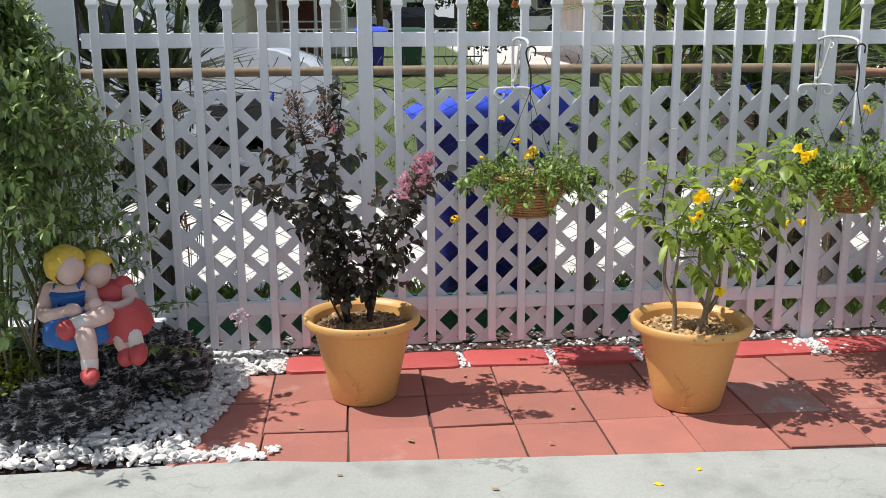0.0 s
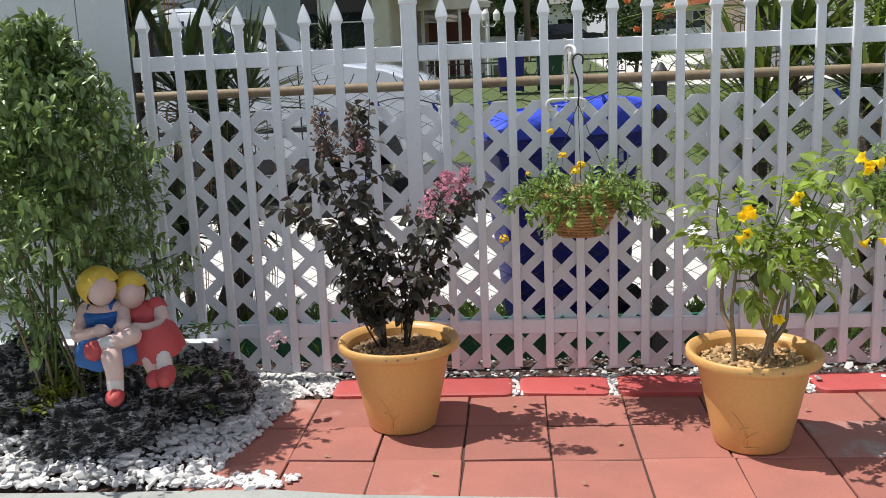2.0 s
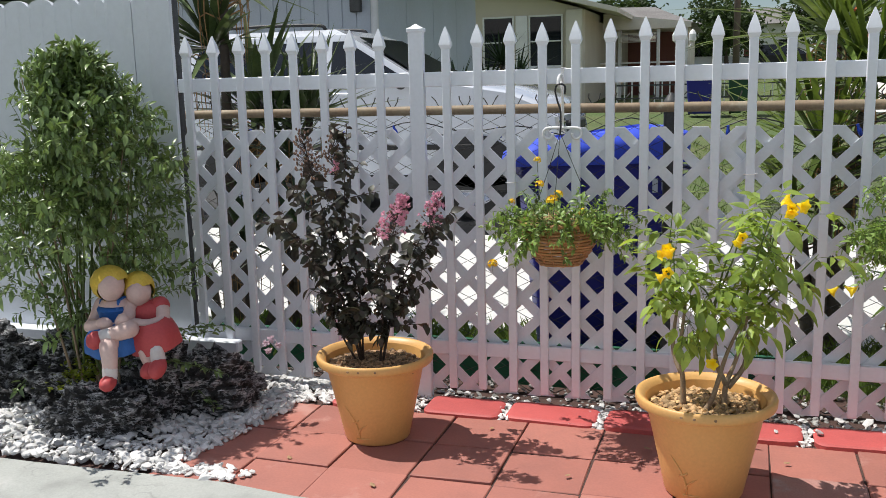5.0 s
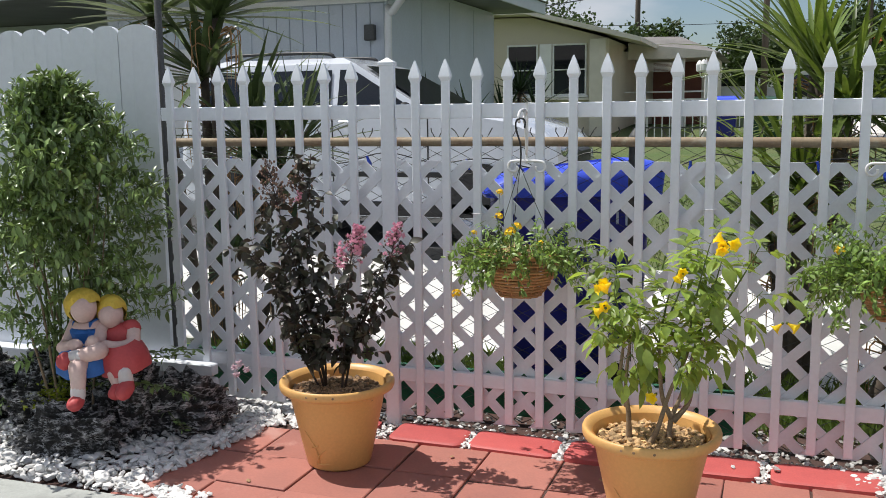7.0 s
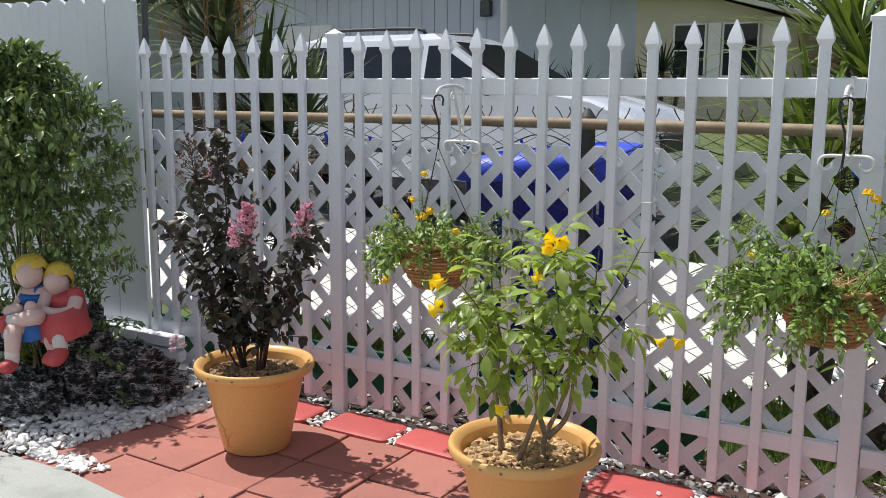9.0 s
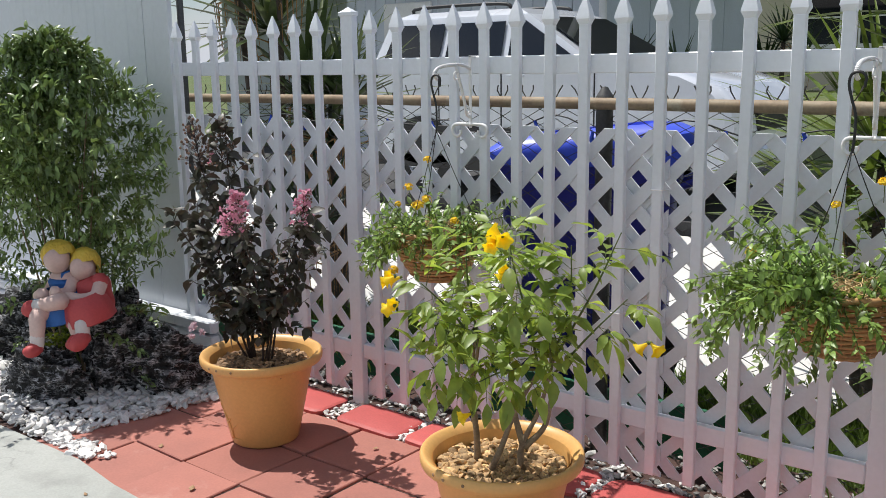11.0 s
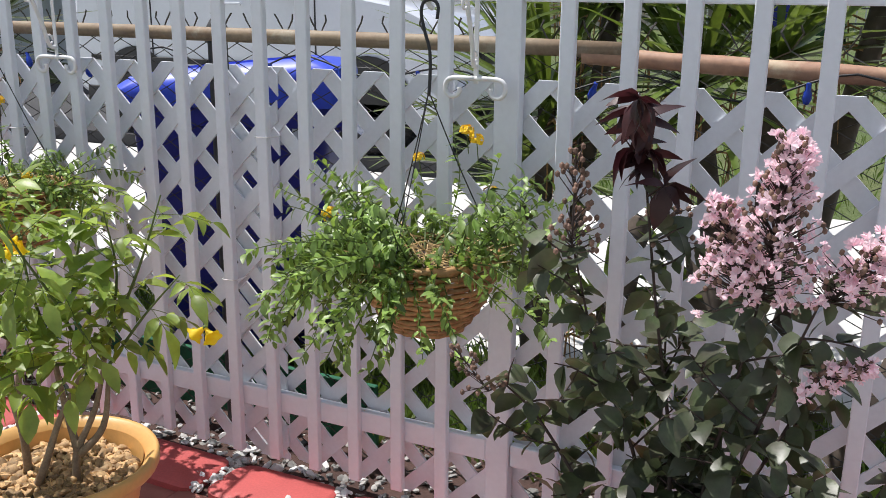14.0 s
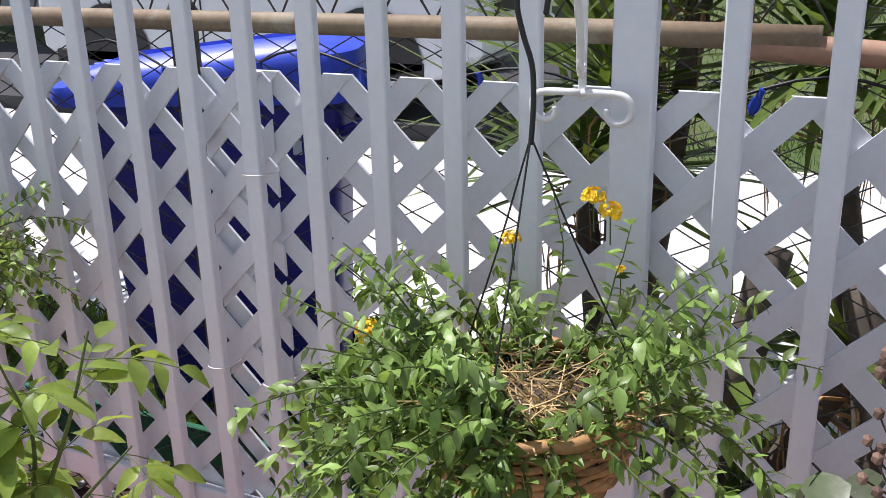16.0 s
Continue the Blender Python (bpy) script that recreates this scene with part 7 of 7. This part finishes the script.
for k, (x, y, z) in enumerate(((3.3, 25.1, 2.6), (3.7, 25.0, 2.9), (4.1, 25.1, 2.2), (3.5, 24.9, 1.9), (3.1, 25.2, 1.7))):
    g = Geo()
    for q in range(3):
        crinkled(g, Vector((x, y, z)), 0.10, r, 6)
    solo("red_blossom", g, M_orangeroof, "red blossom on the far bush", "blossom", "red blossoms")

# parked cars far off
def far_car(loc, turn, mat, label):
    p = thing("parked_car", loc, label, "car", "far cars", turn)
    g = Geo()
    outline = [(-2.1, 0.35), (-2.15, 0.8), (-1.9, 0.92), (1.1, 0.95), (2.0, 0.82), (2.15, 0.6), (2.1, 0.35)]
    k = len(outline)
    g.add([(x, -0.85, z) for x, z in outline] + [(x, 0.85, z) for x, z in outline], [tuple(range(k))[::-1], tuple(range(k, 2 * k))] + [(j, (j + 1) % k, (j + 1) % k + k, j + k) for j in range(k)])
    part("body", g, mat, p)
    g = Geo()
    g.add([(-1.7, -0.8, 0.92), (0.9, -0.8, 0.92), (0.9, 0.8, 0.92), (-1.7, 0.8, 0.92), (-1.2, -0.6, 1.42), (0.2, -0.6, 1.42), (0.2, 0.6, 1.42), (-1.2, 0.6, 1.42)], [(0, 1, 5, 4), (1, 2, 6, 5), (2, 3, 7, 6), (3, 0, 4, 7), (4, 5, 6, 7)])
    part("cabin", g, M_glass, p)
    for x in (-1.3, 1.3):
        for y in (-0.8, 0.8):
            g = Geo()
            lathe(g, [(0.05, -0.09), (0.3, -0.1), (0.32, 0), (0.3, 0.1), (0.05, 0.09)], 16, mat=pose(x, y, 0.31, 90, 0, 0))
            part("wheel", g, M_tyre, p, smooth=40)
    return p


far_car((-0.6, 47, 0), 10, M_car, "far silver car parked in the street")
far_car((3.2, 48, 0), 0, M_trimblack, "far dark car parked in the street")
far_car((8.0, 45, 0), -10, M_car, "far pale car parked in the street")

# thin pole at the end of the tall fence
g = Geo()
lathe(g, [(0.017, -0.05), (0.017, 2.9), (0.0, 2.92)], 10)
solo("metal_pole", g, M_steel, "thin grey metal pole behind the tall fence", "pole", smooth=40, loc=(-1.30, 4.40, 0.0))
